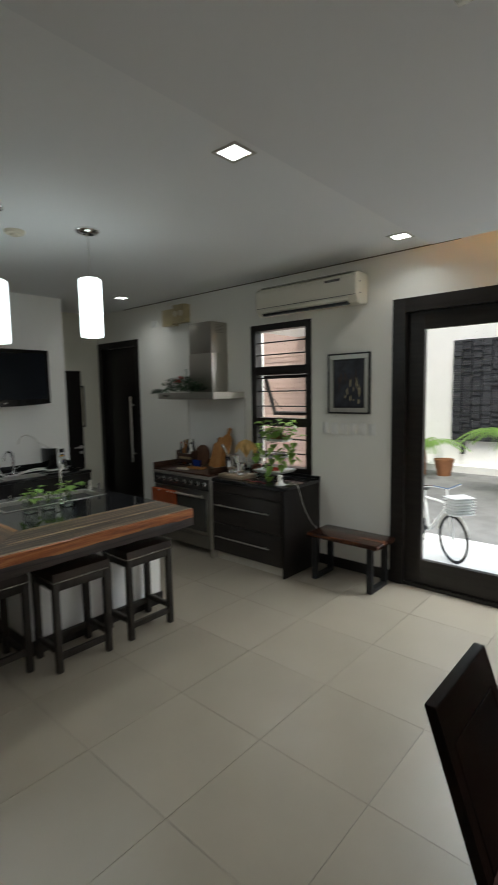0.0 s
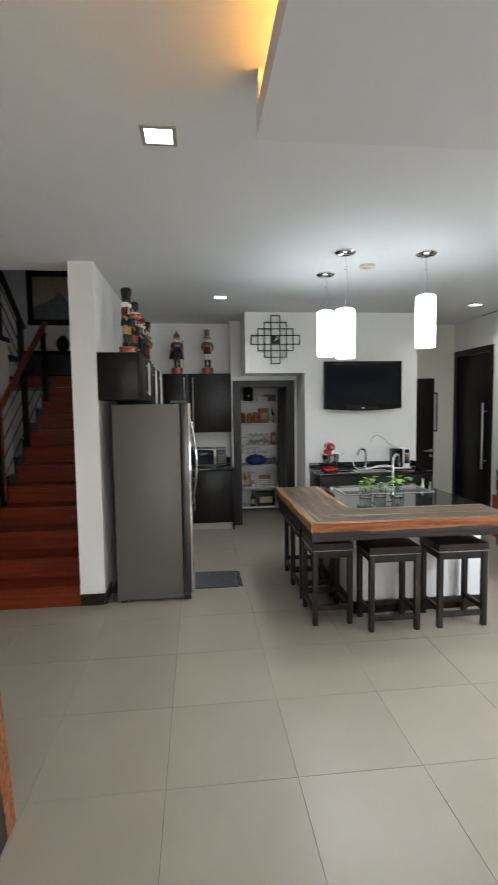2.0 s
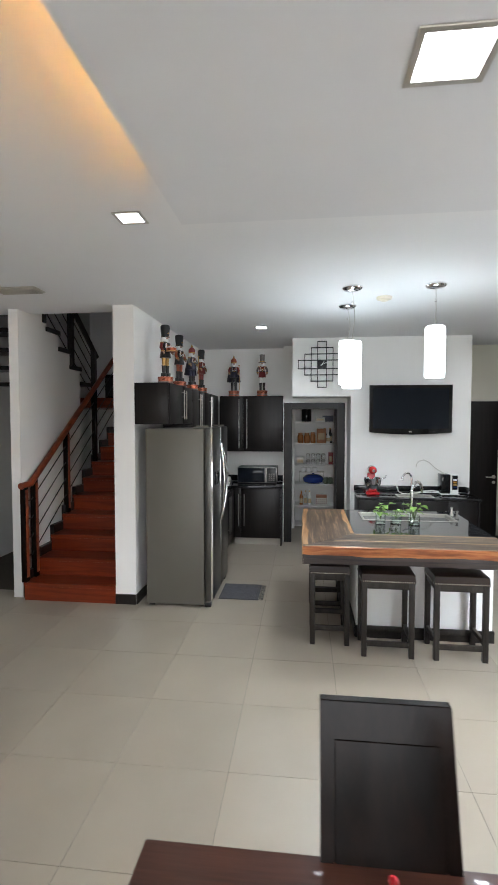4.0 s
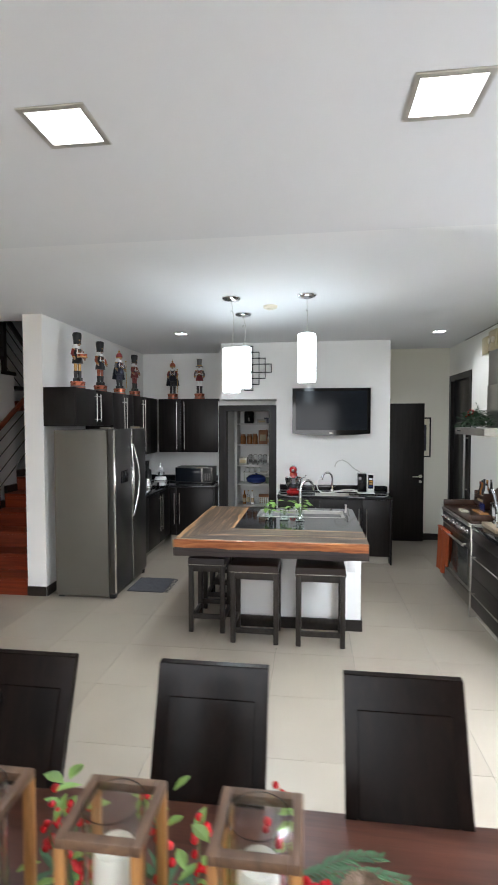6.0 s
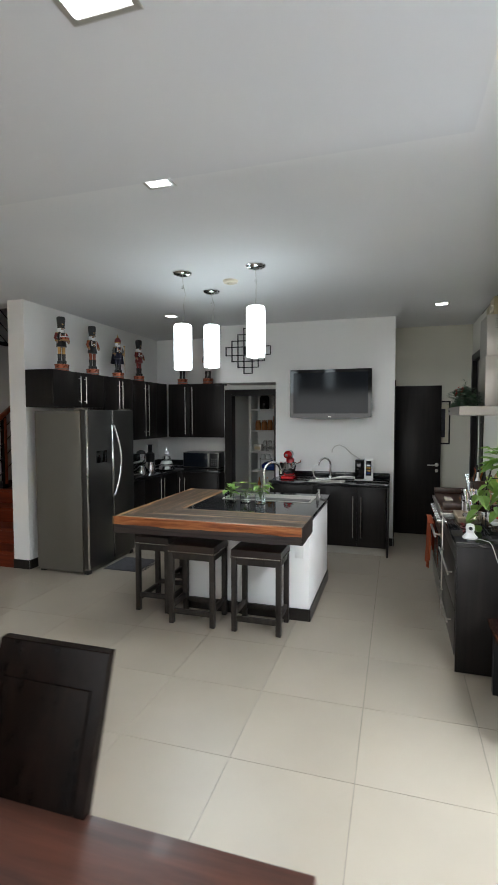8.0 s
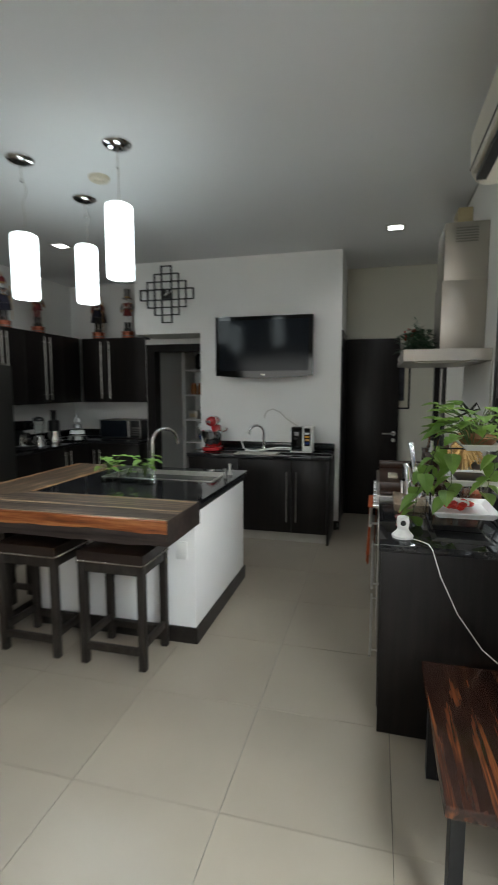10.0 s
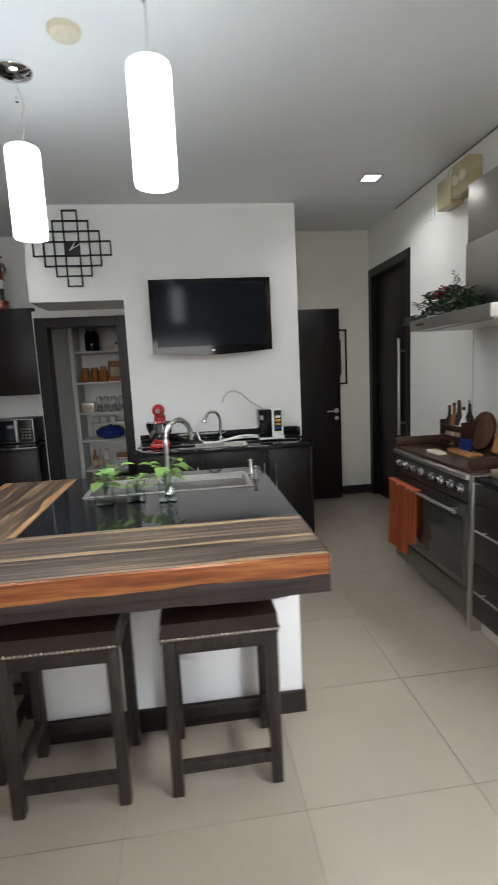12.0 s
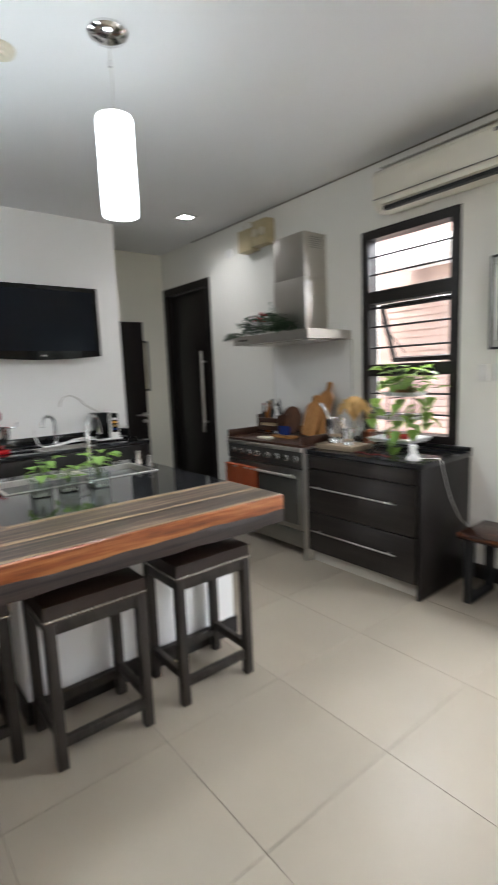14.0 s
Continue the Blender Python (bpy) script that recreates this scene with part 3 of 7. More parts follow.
part("body", lathe(bmesh.new(), [(0, 2.64), (0.05, 2.64), (0.095, 2.70), (0.11, 2.77), (0.085, 2.84), (0.045, 2.87), (0.055, 2.89), (0.048, 2.89), (0.038, 2.87), (0, 2.86)], 24, (-7.6, -1.93, 0)), M_GLOSSB, lv, smooth=True)
lp = thing("landing_picture", (-7.84, -2.1, 3.1), "dark framed landscape picture high on the stair landing wall", "picture")
bm = bmesh.new()
for lim in ((-2.53, -1.63, 3.10, 3.19), (-2.53, -1.63, 3.89, 3.98), (-2.53, -2.44, 3.19, 3.89), (-1.72, -1.63, 3.19, 3.89)):
    box(bm, -7.85, -7.80, *lim, bevel=0.006)
part("frame", bm, M_CHAIR, lp, "dark wooden frame")
bx("sky", (-7.85, -7.835, -2.44, -1.72, 3.19, 3.89), M_GOLD, lp, label="olive gold painted sky")
bm = poly_prism(bmesh.new(), [(-2.44, 3.19), (-1.72, 3.19), (-1.72, 3.42), (-1.9, 3.5), (-2.02, 3.66), (-2.1, 3.55), (-2.28, 3.45), (-2.44, 3.40)], 0, 0.004)
bm.transform(Matrix.Translation((-7.834, 0, 0)) @ Matrix(((0, 0, 1, 0), (1, 0, 0, 0), (0, 1, 0, 0), (0, 0, 0, 1))))
part("mountain", bm, M_NGREY, lp, "grey painted mountain")


# ---- lamps of the room ----
def downlight(x, y, z, s, watts):
    d = thing("downlight", (x, y, z), "lit square recessed downlight with silver trim", "ceiling light", "recessed downlights")
    t = 0.02
    bm = bmesh.new()
    for lim in ((x - s / 2 - t, x + s / 2 + t, y - s / 2 - t, y - s / 2, z - 0.006, z), (x - s / 2 - t, x + s / 2 + t, y + s / 2, y + s / 2 + t, z - 0.006, z),
                (x - s / 2 - t, x - s / 2, y - s / 2, y + s / 2, z - 0.006, z), (x + s / 2, x + s / 2 + t, y - s / 2, y + s / 2, z - 0.006, z)):
        box(bm, *lim, bevel=0.002)
    part("trim", bm, M_TRIM, d)
    bx("diffuser", (x - s / 2, x + s / 2, y - s / 2, y + s / 2, z - 0.003, z + 0.002), M_LED, d)
    lamp("downlight_beam", "AREA", watts, (0.95, 0.98, 1.0), pose(x, y, z - 0.012), s * 0.9, s * 0.9, 140)


for x, y in ((-1.655, 0.062), (-1.655, 1.978), (-1.63, 3.84), (-5.173, 3.69), (-4.895, 0.495)):
    downlight(x, y, H, 0.12, 2.3 if x < -4 else 1.6)
for x, y in ((-0.307, 1.378), (-0.307, 2.487)):
    downlight(x, y, 2.726, 0.165, 1.6)


def pendant(x, y, z0, z1, sag):
    p = thing("pendant_lamp", (x, y, z0), "lit white glass cylinder pendant hanging from a chrome canopy", "pendant lamp", "pendants over the island")
    part("canopy", lathe(bmesh.new(), [(0, 2.905), (0.03, 2.905), (0.072, 2.915), (0.085, 2.930), (0.085, H), (0, H)], 28, (x, y, 0)), M_CHROME, p, "polished chrome ceiling canopy", True)
    bm = bmesh.new()
    n = 14
    tube(bm, [(x + sag * math.sin(math.pi * k / n) * math.sin(k * 0.9), y + sag * math.sin(math.pi * k / n), 2.905 + (z1 + 0.02 - 2.905) * k / n) for k in range(n + 1)], 0.0025, 6)
    part("cable", bm, M_TRIM, p, smooth=True)
    part("cable_grip", lathe(bmesh.new(), [(0, 2.80), (0.008, 2.80), (0.011, 2.81), (0.006, 2.825), (0, 2.825)], 10, (x, y, 0)), M_CHROME, p, smooth=True)
    part("shade", lathe(bmesh.new(), [(0, z1), (0.06, z1), (0.075, z1 - 0.008), (0.079, z1 - 0.022), (0.079, z0 + 0.015), (0.075, z0), (0.069, z0 + 0.004), (0, z0 + 0.006)], 32, (x, y, 0)), M_PEND, p, "frosted white glass shade, lit", True)
    lamp("pendant_bulb", "AREA", 2.8, (0.90, 0.97, 1.0), pose(x, y, z0 - 0.004), 0.10, 0.10, 165)


pendant(-3.207, 2.083, 2.178, 2.60, 0.004)
pendant(-3.22, 1.412, 2.095, 2.49, 0.02)
pendant(-3.88, 1.428, 2.175, 2.60, 0.025)
sd = thing("smoke_detector", (-3.59, 1.73, H - 0.03), "aged cream round smoke detector on the ceiling", "smoke detector")
part("body", lathe(bmesh.new(), [(0, 2.905), (0.03, 2.905), (0.036, 2.915), (0.062, 2.918), (0.07, 2.93), (0.07, H), (0, H)], 26, (-3.59, 1.73, 0)), M_CREAM, sd, smooth=True)
cv = thing("ceiling_vent", (-2.98, -1.42, H), "white square ceiling air vent", "vent")
bx("frame", (-3.07, -2.89, -1.62, -1.22, H - 0.012, H), M_TRIM, cv, 0.003)
for k in range(7):
    bx("slat", (-3.06 + 0.024 * k, -3.048 + 0.024 * k, -1.6, -1.24, H - 0.02, H - 0.012), M_TRIM, cv)


# ---- cabinets ----
def bar_handle(p0, p1, out, parent, name="handle", r=0.006):
    """A straight bar pull with two posts; out: the way it stands off."""
    bm = bmesh.new()
    a, b, o = Vector(p0), Vector(p1), Vector(out)
    tube(bm, [a + o, b + o], r, 8)
    for k in (0.08, 0.92):
        q = a.lerp(b, k)
        tube(bm, [q, q + o], r * 0.75, 6)
    return part(name, bm, M_STEEL, parent, "slim satin steel bar handle", True)


def cabinet_x(name, x0, x1, y0, y1, z0, z1, label, seams, handles, group, toe=0.0):
    """A unit whose doors face +y; seams: the door edges in x; handles: places in x."""
    c = thing(name, ((x0 + x1) / 2, (y0 + y1) / 2, z0), label, "cabinet", group)
    bx("body", (x0, x1, y0, y1 - 0.02, z0 + toe, z1), M_DARK, c, 0.002)
    if toe:
        bx("toe_kick", (x0 + 0.01, x1 - 0.01, y0, y1 - 0.08, z0, z0 + toe), M_TOE, c)
    for a, b, hx in zip(seams, seams[1:], handles):
        d = bx("door", (a + 0.002, b - 0.002, y1 - 0.019, y1, z0 + toe + 0.004, z1 - 0.004), M_DARK, c, 0.002)
        hz0, hz1 = (z0 + 0.05, z1 - 0.05)
        if toe:
            hz0, hz1 = z1 - 0.55, z1 - 0.05
        bar_handle((hx, y1, hz0), (hx, y1, hz1), (0, 0.03, 0), d)
    return c


def cabinet_y(name, x0, x1, y0, y1, z0, z1, label, seams, handles, group, toe=0.0, hz=None):
    """A unit whose doors face +x; seams and handles in y."""
    c = thing(name, ((x0 + x1) / 2, (y0 + y1) / 2, z0), label, "cabinet", group)
    bx("body", (x0, x1 - 0.02, y0, y1, z0 + toe, z1), M_DARK, c, 0.002)
    if toe:
        bx("toe_kick", (x0, x1 - 0.06, y0 + 0.01, y1 - 0.01, z0, z0 + toe), M_TOE, c)
    for a, b, hy in zip(seams, seams[1:], handles):
        d = bx("door", (x1 - 0.019, x1, a + 0.002, b - 0.002, z0 + toe + 0.004, z1 - 0.004), M_DARK, c, 0.002)
        h0, h1 = hz or (z0 + 0.05, z1 - 0.05)
        bar_handle((x1, hy, h0), (x1, hy, h1), (0.03, 0, 0), d)
    return c


G = "dark kitchen cabinets"
cabinet_x("upper_cabinet", -4.55, -3.61, -0.627, -0.27, 1.785, 2.19, "short dark wenge wall cabinet above the fridge", (-4.55, -4.10, -3.61), (-4.15, -4.05), G)
cabinet_x("upper_cabinet", -5.25, -4.553, -0.627, -0.27, 1.35, 2.19, "tall dark wenge wall cabinet with steel bar handles", (-5.25, -4.90, -4.553), (-4.94, -4.86), G)
cabinet_x("upper_cabinet", -6.325, -5.253, -0.627, -0.27, 1.35, 2.19, "tall dark wenge corner wall cabinet with steel bar handles", (-5.95, -5.60, -5.253), (-5.65, -5.55), G)
cabinet_y("upper_cabinet", -6.655, -6.33, -0.265, 0.70, 1.35, 2.19, "dark wenge wall cabinet with two doors beside the pantry", (-0.265, 0.095, 0.70), (0.035, 0.155), G)
cabinet_x("base_cabinet", -6.05, -4.60, -0.627, -0.01, 0, 0.835, "dark wenge base cabinet beside the fridge", (-6.05, -5.55, -5.08, -4.60), (-5.60, -5.50, -4.66), G, 0.1)
cabinet_y("base_cabinet", -6.655, -6.03, -0.01, 0.675, 0, 0.835, "dark wenge base cabinet under the microwave", (-0.01, 0.10, 0.675), (0.07, 0.15), G, 0.1, (0.28, 0.75))
cp = thing("side_panel", (-6.35, 0.69, 0), "dark wenge end panel beside the pantry door", "panel")
bx("board", (-6.655, -6.02, 0.678, 0.698, 0, 0.835), M_DARK, cp, 0.002)
ct = thing("countertop", (-6.0, 0, 0.835), "black polished granite worktop along two walls", "countertop")
bx("slab", (-6.655, -6.0, -0.627, 0.70, 0.837, 0.87), M_GRAN, ct, 0.004)
bx("slab", (-6.0, -4.60, -0.627, 0.02, 0.837, 0.87), M_GRAN, ct, 0.004)
bx("upstand", (-6.655, -6.635, -0.607, 0.70, 0.871, 0.96), M_GRAN, ct, 0.002)
bx("upstand", (-6.655, -4.60, -0.627, -0.607, 0.871, 0.96), M_GRAN, ct, 0.002)

# fridge
fr = thing("fridge", (-4.08, -0.2, 0), "grey stainless side-by-side fridge with curved handles", "fridge")
bx("body", (-4.54, -3.61, -0.52, 0.055, 0.02, 1.745), M_FRSIDE, fr, 0.006)
for x0, x1 in ((-4.54, -4.085), (-4.079, -3.605)):
    d = bx("door", (x0, x1, 0.065, 0.14, 0.06, 1.755), M_FRDOOR, fr, 0.012)
    hx = -4.105 if x0 < -4.3 else -4.06
    side = -1 if x0 < -4.3 else 1
    bm = bmesh.new()
    tube(bm, [(hx + side * 0.062 * math.sin(math.pi * k / 14), 0.14 + 0.048 * math.sin(math.pi * k / 14) + 0.004, 0.78 + 0.80 * k / 14) for k in range(15)], 0.0135, 10)
    part("handle", bm, M_CHROME, d, "bowed chrome handle", True)
    bx("trim", (x1 - 0.010, x1 + 0.002, 0.126, 0.143, 0.065, 1.75), M_CHROME, d, 0.002)
bx("dispenser", (-3.96, -3.76, 0.138, 0.145, 1.18, 1.31), M_GLOSSB, fr, 0.004, "black water dispenser panel")
bx("kick_plate", (-4.52, -3.63, 0.03, 0.11, 0.012, 0.058), M_FRSIDE, fr, 0.004)
for x in (-4.5, -3.65):
    bx("hinge", (x - 0.04, x + 0.04, -0.02, 0.10, 1.756, 1.775), M_FRSIDE, fr, 0.004)
    bx("foot", (x - 0.03, x + 0.03, 0.06, 0.12, 0.0, 0.04), M_BLACK, fr, 0.004)
    bx("foot", (x - 0.03, x + 0.03, -0.5, -0.44, 0.0, 0.04), M_BLACK, fr, 0.004)

# microwave and small appliances on the side worktop
mw = thing("microwave", (-6.4, 0.3, 0.87), "black and silver microwave oven on the granite worktop", "microwave")
bx("body", (-6.6, -6.26, 0.02, 0.61, 0.883, 1.12), M_BLACK, mw, 0.006)
bx("face", (-6.26, -6.25, 0.02, 0.61, 0.883, 1.12), M_COOK, mw, 0.003)
bx("door_window", (-6.25, -6.243, 0.03, 0.43, 0.897, 1.108), M_SCREEN, mw, 0.002)
bx("control_panel", (-6.25, -6.244, 0.465, 0.602, 0.893, 1.11), M_BLACK, mw, 0.002)
bar_handle((-6.25, 0.45, 0.90), (-6.25, 0.45, 1.105), (0.025, 0, 0), mw, r=0.009)
for r in range(4):
    for c in range(3):
        bx("button", (-6.244, -6.241, 0.49 + 0.033 * c, 0.513 + 0.033 * c, 0.92 + 0.03 * r, 0.938 + 0.03 * r), M_NGREY, mw)
for x in (-6.56, -6.3):
    for y in (0.06, 0.57):
        bx("foot", (x - 0.015, x + 0.015, y - 0.015, y + 0.015, 0.87, 0.884), M_RUBBER, mw)
cm = thing("coffee_maker", (-5.0, -0.2, 0.87), "black coffee maker on the granite worktop", "coffee maker")
bx("body", (-5.12, -4.93, -0.42, -0.22, 0.87, 1.17), M_BLACK, cm, 0.02)
bx("base", (-5.12, -4.93, -0.22, -0.06, 0.87, 0.905), M_BLACK, cm, 0.01)
bx("head", (-5.12, -4.93, -0.22, -0.09, 1.08, 1.18), M_GLOSSB, cm, 0.02)
part("jug", lathe(bmesh.new(), [(0, 0.907), (0.055, 0.907), (0.065, 0.95), (0.055, 1.02), (0.04, 1.05), (0, 1.05)], 18, (-5.025, -0.14, 0)), M_GLASS, cm, smooth=True)
bl = thing("blender", (-5.32, -0.2, 0.87), "glass blender with a silver base on the worktop", "blender")
part("base", lathe(bmesh.new(), [(0, 0.87), (0.075, 0.87), (0.07, 0.90), (0.05, 0.98), (0, 0.98)], 18, (-5.32, -0.2, 0)), M_CHROME, bl, smooth=True)
part("jug", lathe(bmesh.new(), [(0, 0.982), (0.042, 0.982), (0.065, 1.16), (0.062, 1.16), (0.04, 0.99), (0, 0.99)], 18, (-5.32, -0.2, 0)), M_GLASS, bl, smooth=True)
part("lid", lathe(bmesh.new(), [(0, 1.16), (0.066, 1.16), (0.06, 1.19), (0.02, 1.21), (0, 1.21)], 18, (-5.32, -0.2, 0)), M_BLACK, bl, smooth=True)
jc = thing("juicer", (-5.62, -0.22, 0.87), "tall dark slow juicer with chrome trim", "juicer")
part("body", lathe(bmesh.new(), [(0, 0.87), (0.08, 0.87), (0.085, 0.92), (0.06, 1.0), (0.06, 1.02), (0, 1.02)], 18, (-5.62, -0.22, 0)), M_CHROME, jc, smooth=True)
part("drum", lathe(bmesh.new(), [(0, 1.02), (0.065, 1.02), (0.065, 1.14), (0.03, 1.16), (0.03, 1.26), (0.045, 1.27), (0, 1.27)], 18, (-5.62, -0.22, 0)), M_BLACK, jc, smooth=True)
cs = thing("cup_tower", (-5.95, -0.1, 0.87), "small silver tiered stand of cups on the worktop", "tiered stand")
for k in range(4):
    part("tier", lathe(bmesh.new(), [(0, 0.87 + 0.075 * k), (0.125 - 0.028 * k, 0.885 + 0.075 * k), (0.105 - 0.026 * k, 0.93 + 0.075 * k), (0, 0.925 + 0.075 * k)], 16, (-5.95, -0.12, 0)), M_PORC if k % 2 else M_CHROME, cs, smooth=True)
part("finial", lathe(bmesh.new(), [(0, 1.14), (0.016, 1.15), (0.006, 1.20), (0, 1.22)], 10, (-5.95, -0.12, 0)), M_CHROME, cs, smooth=True)

# woven rug before the fridge
rg = thing("rug", (-4.07, 0.38, 0.0), "small grey woven rug with fringed end on the tiles", "rug")
bm = bmesh.new()
for k in range(22):
    y = 0.155 + 0.0185 * k
    box(bm, -4.30 + 0.004 * math.sin(k), -3.85, y, y + 0.016, 0.001, 0.009 + 0.001 * (k % 2))
part("weave", bm, M_RUG, rg)
bm = bmesh.new()
for k in range(26):
    x = -4.29 + 0.017 * k
    tube(bm, [(x, 0.562, 0.004), (x + random.uniform(-0.008, 0.008), 0.585, 0.003), (x + random.uniform(-0.014, 0.014), 0.61, 0.0025)], 0.002, 4)
part("fringe", bm, M_RUG, rg)


# ---- carved soldier figures on the cabinets ----
def figure(x, y, z, h, turn, coat_m, leg_m, hat_m, style, arm_m):
    bm = bmesh.new()
    k = h / 0.56
    mats = [M_COPPER, leg_m, coat_m, M_SKIN, hat_m, M_NGOLD, M_BLACK, M_PORC, arm_m, M_NGREY]

    def add(i, fn):
        n = len(bm.faces)
        fn()
        bm.faces.ensure_lookup_table()
        for f in list(bm.faces)[n:]:
            f.material_index = i

    for s in (-1, 1):
        add(6, lambda: box(bm, -0.03, 0.035, s * 0.026 - 0.018, s * 0.026 + 0.018, 0.045, 0.075, 0.006))
        add(6, lambda: lathe(bm, [(0, 0.07), (0.018, 0.07), (0.022, 0.125), (0.024, 0.13), (0, 0.13)], 10, (0, s * 0.026, 0)))
        add(1, lambda: lathe(bm, [(0, 0.13), (0.017, 0.13), (0.023, 0.225), (0, 0.225)], 10, (0, s * 0.026, 0)))
        add(8, lambda: tube(bm, [(0, s * 0.052, 0.345), (0.010, s * 0.076, 0.29), (0.035, s * 0.070, 0.235)], 0.019, 8, 0.015))
        add(5, lambda: lathe(bm, [(0.016, 0), (0.020, 0.004), (0.020, 0.012), (0.014, 0.016)], 10, (0.030, s * 0.071, 0.238)))
        add(5, lambda: lathe(bm, [(0, 0.340), (0.018, 0.340), (0.022, 0.349), (0.012, 0.357), (0, 0.357)], 10, (0, s * 0.05, 0)))
        add(3, lambda: ball(bm, (0.042, s * 0.068, 0.226), 0.013))
    add(2, lambda: lathe(bm, [(0, 0.185), (0.060, 0.19), (0.053, 0.23), (0.043, 0.27), (0.052, 0.335), (0.036, 0.36), (0, 0.362)], 14))
    add(6, lambda: lathe(bm, [(0.046, 0.262), (0.050, 0.266), (0.050, 0.278), (0.045, 0.282)], 14))
    add(5, lambda: box(bm, 0.045, 0.053, -0.008, 0.008, 0.263, 0.281, 0.002))
    for q in range(3):
        for s in (-1, 1):
            add(5, lambda: ball(bm, (0.046, s * 0.014, 0.295 + 0.018 * q), 0.0045))
        add(5, lambda: box(bm, 0.043, 0.050, -0.014, 0.014, 0.2935 + 0.018 * q, 0.2965 + 0.018 * q))
    for s in (-1, 1):
        add(5, lambda: box(bm, 0.030, 0.046, s * 0.030 - 0.004, s * 0.030 + 0.004, 0.285, 0.345, 0.001))
        add(7, lambda: tube(bm, [(0.040, s * 0.034, 0.335), (0.050, 0, 0.30), (0.046, -s * 0.036, 0.272)], 0.004, 6))
    add(3, lambda: lathe(bm, [(0, 0.362), (0.026, 0.364), (0.032, 0.385), (0.031, 0.415), (0, 0.42)], 14))
    add(3, lambda: ball(bm, (0.034, 0, 0.397), 0.006))
    add(7, lambda: lathe(bm, [(0, 0.318), (0.012, 0.322), (0.030, 0.362), (0.033, 0.388), (0, 0.390)], 10, (0.018, 0, 0)))
    add(7, lambda: lathe(bm, [(0.032, 0.362), (0.042, 0.38), (0.040, 0.415), (0.030, 0.42)], 14, (-0.010, 0, 0)))
    add(6, lambda: box(bm, 0.02, 0.037, -0.015, 0.015, 0.389, 0.394, 0.002))
    if style in (0, 3):
        add(4, lambda: lathe(bm, [(0, 0.413), (0.046, 0.411), (0.041, 0.43), (0.044, 0.47), (0.050, 0.52), (0.048, 0.55), (0.040, 0.56), (0, 0.56)], 14))
        add(5, lambda: ball(bm, (0.042, 0, 0.46), 0.011))
        add(5, lambda: lathe(bm, [(0.038, 0.412), (0.042, 0.415), (0.043, 0.424), (0.040, 0.428)], 14))
    elif style == 1:
        add(4, lambda: lathe(bm, [(0, 0.415), (0.062, 0.414), (0.062, 0.425), (0.036, 0.428), (0.038, 0.51), (0.043, 0.555), (0, 0.56)], 14))
        add(5, lambda: lathe(bm, [(0.0365, 0.43), (0.040, 0.432), (0.040, 0.446), (0.0375, 0.448)], 14))
    else:
        add(4, lambda: lathe(bm, [(0, 0.415), (0.038, 0.413), (0.046, 0.44), (0.042, 0.47), (0.020, 0.50), (0, 0.51)], 14))
        add(5, lambda: lathe(bm, [(0.039, 0.412), (0.044, 0.416), (0.045, 0.428), (0.041, 0.43)], 14))
        add(5, lambda: lathe(bm, [(0, 0.50), (0.014, 0.51), (0.012, 0.525), (0.004, 0.54), (0, 0.56)], 10))
    if style == 3:  # drum carried at the waist
        add(0, lambda: lathe(bm, [(0, 0.235), (0.052, 0.235), (0.054, 0.29), (0, 0.29)], 16, (0.085, 0, 0)))
        add(5, lambda: lathe(bm, [(0.053, 0.235), (0.057, 0.238), (0.057, 0.248), (0.053, 0.25)], 16, (0.085, 0, 0)))
        add(7, lambda: lathe(bm, [(0, 0.291), (0.056, 0.291), (0.056, 0.282), (0.053, 0.28)], 16, (0.085, 0, 0)))
    if style == 2:  # cape and staff
        n = len(bm.faces)
        rows = []
        for r in range(6):
            v = r / 5
            row = []
            for i in range(9):
                a = radians(100 + 20 * i)
                w = 0.045 + 0.05 * v + 0.006 * math.sin(i * 2.4)
                row.append(bm.verts.new((0.9 * w * math.cos(a), 1.15 * w * math.sin(a), 0.35 - 0.21 * v)))
            rows.append(row)
        for p, q in zip(rows, rows[1:]):
            for i in range(8):
                bm.faces.new((p[i], p[i + 1], q[i + 1], q[i]))
        bm.faces.ensure_lookup_table()
        cape = list(bm.faces)[n:]
        bmesh.ops.solidify(bm, geom=cape, thickness=0.006)
        bm.faces.ensure_lookup_table()
        for f in list(bm.faces)[n:]:
            f.material_index = 2
        add(5, lambda: tube(bm, [(0.05, 0.082, 0.05), (0.045, 0.078, 0.36)], 0.004, 6))
        add(5, lambda: ball(bm, (0.045, 0.078, 0.37), 0.013))
    for v in bm.verts:
        h0 = v.co.z
        h0 = 0.045 + (h0 - 0.045) * 0.235 / 0.18 if h0 < 0.225 else 0.28 + (h0 - 0.225) * 0.28 / 0.335
        v.co.z = 0.075 + (h0 - 0.045) * 0.485 / 0.515
        v.co.x *= 0.92
        v.co.y *= 0.88
    add(0, lambda: lathe(bm, [(0, 0), (0.074, 0), (0.074, 0.012), (0.070, 0.016), (0.070, 0.058), (0.074, 0.062), (0.074, 0.073), (0.06, 0.076), (0, 0.076)], 20))
    add(9, lambda: lathe(bm, [(0.0705, 0.018), (0.072, 0.02), (0.072, 0.028), (0.0705, 0.03)], 20))
    me = bpy.data.meshes.new("nutcracker_figure")
    bm.to_mesh(me)
    bm.free()
    for m in mats:
        me.materials.append(m)
    for p in me.polygons:
        p.use_smooth = True
    me.set_sharp_from_angle(angle=radians(40))
    ob = new("nutcracker_figure", me)
    ob.matrix_world = pose(x, y, z, 0, 0, turn) @ Matrix.Scale(k, 4)
    return ob


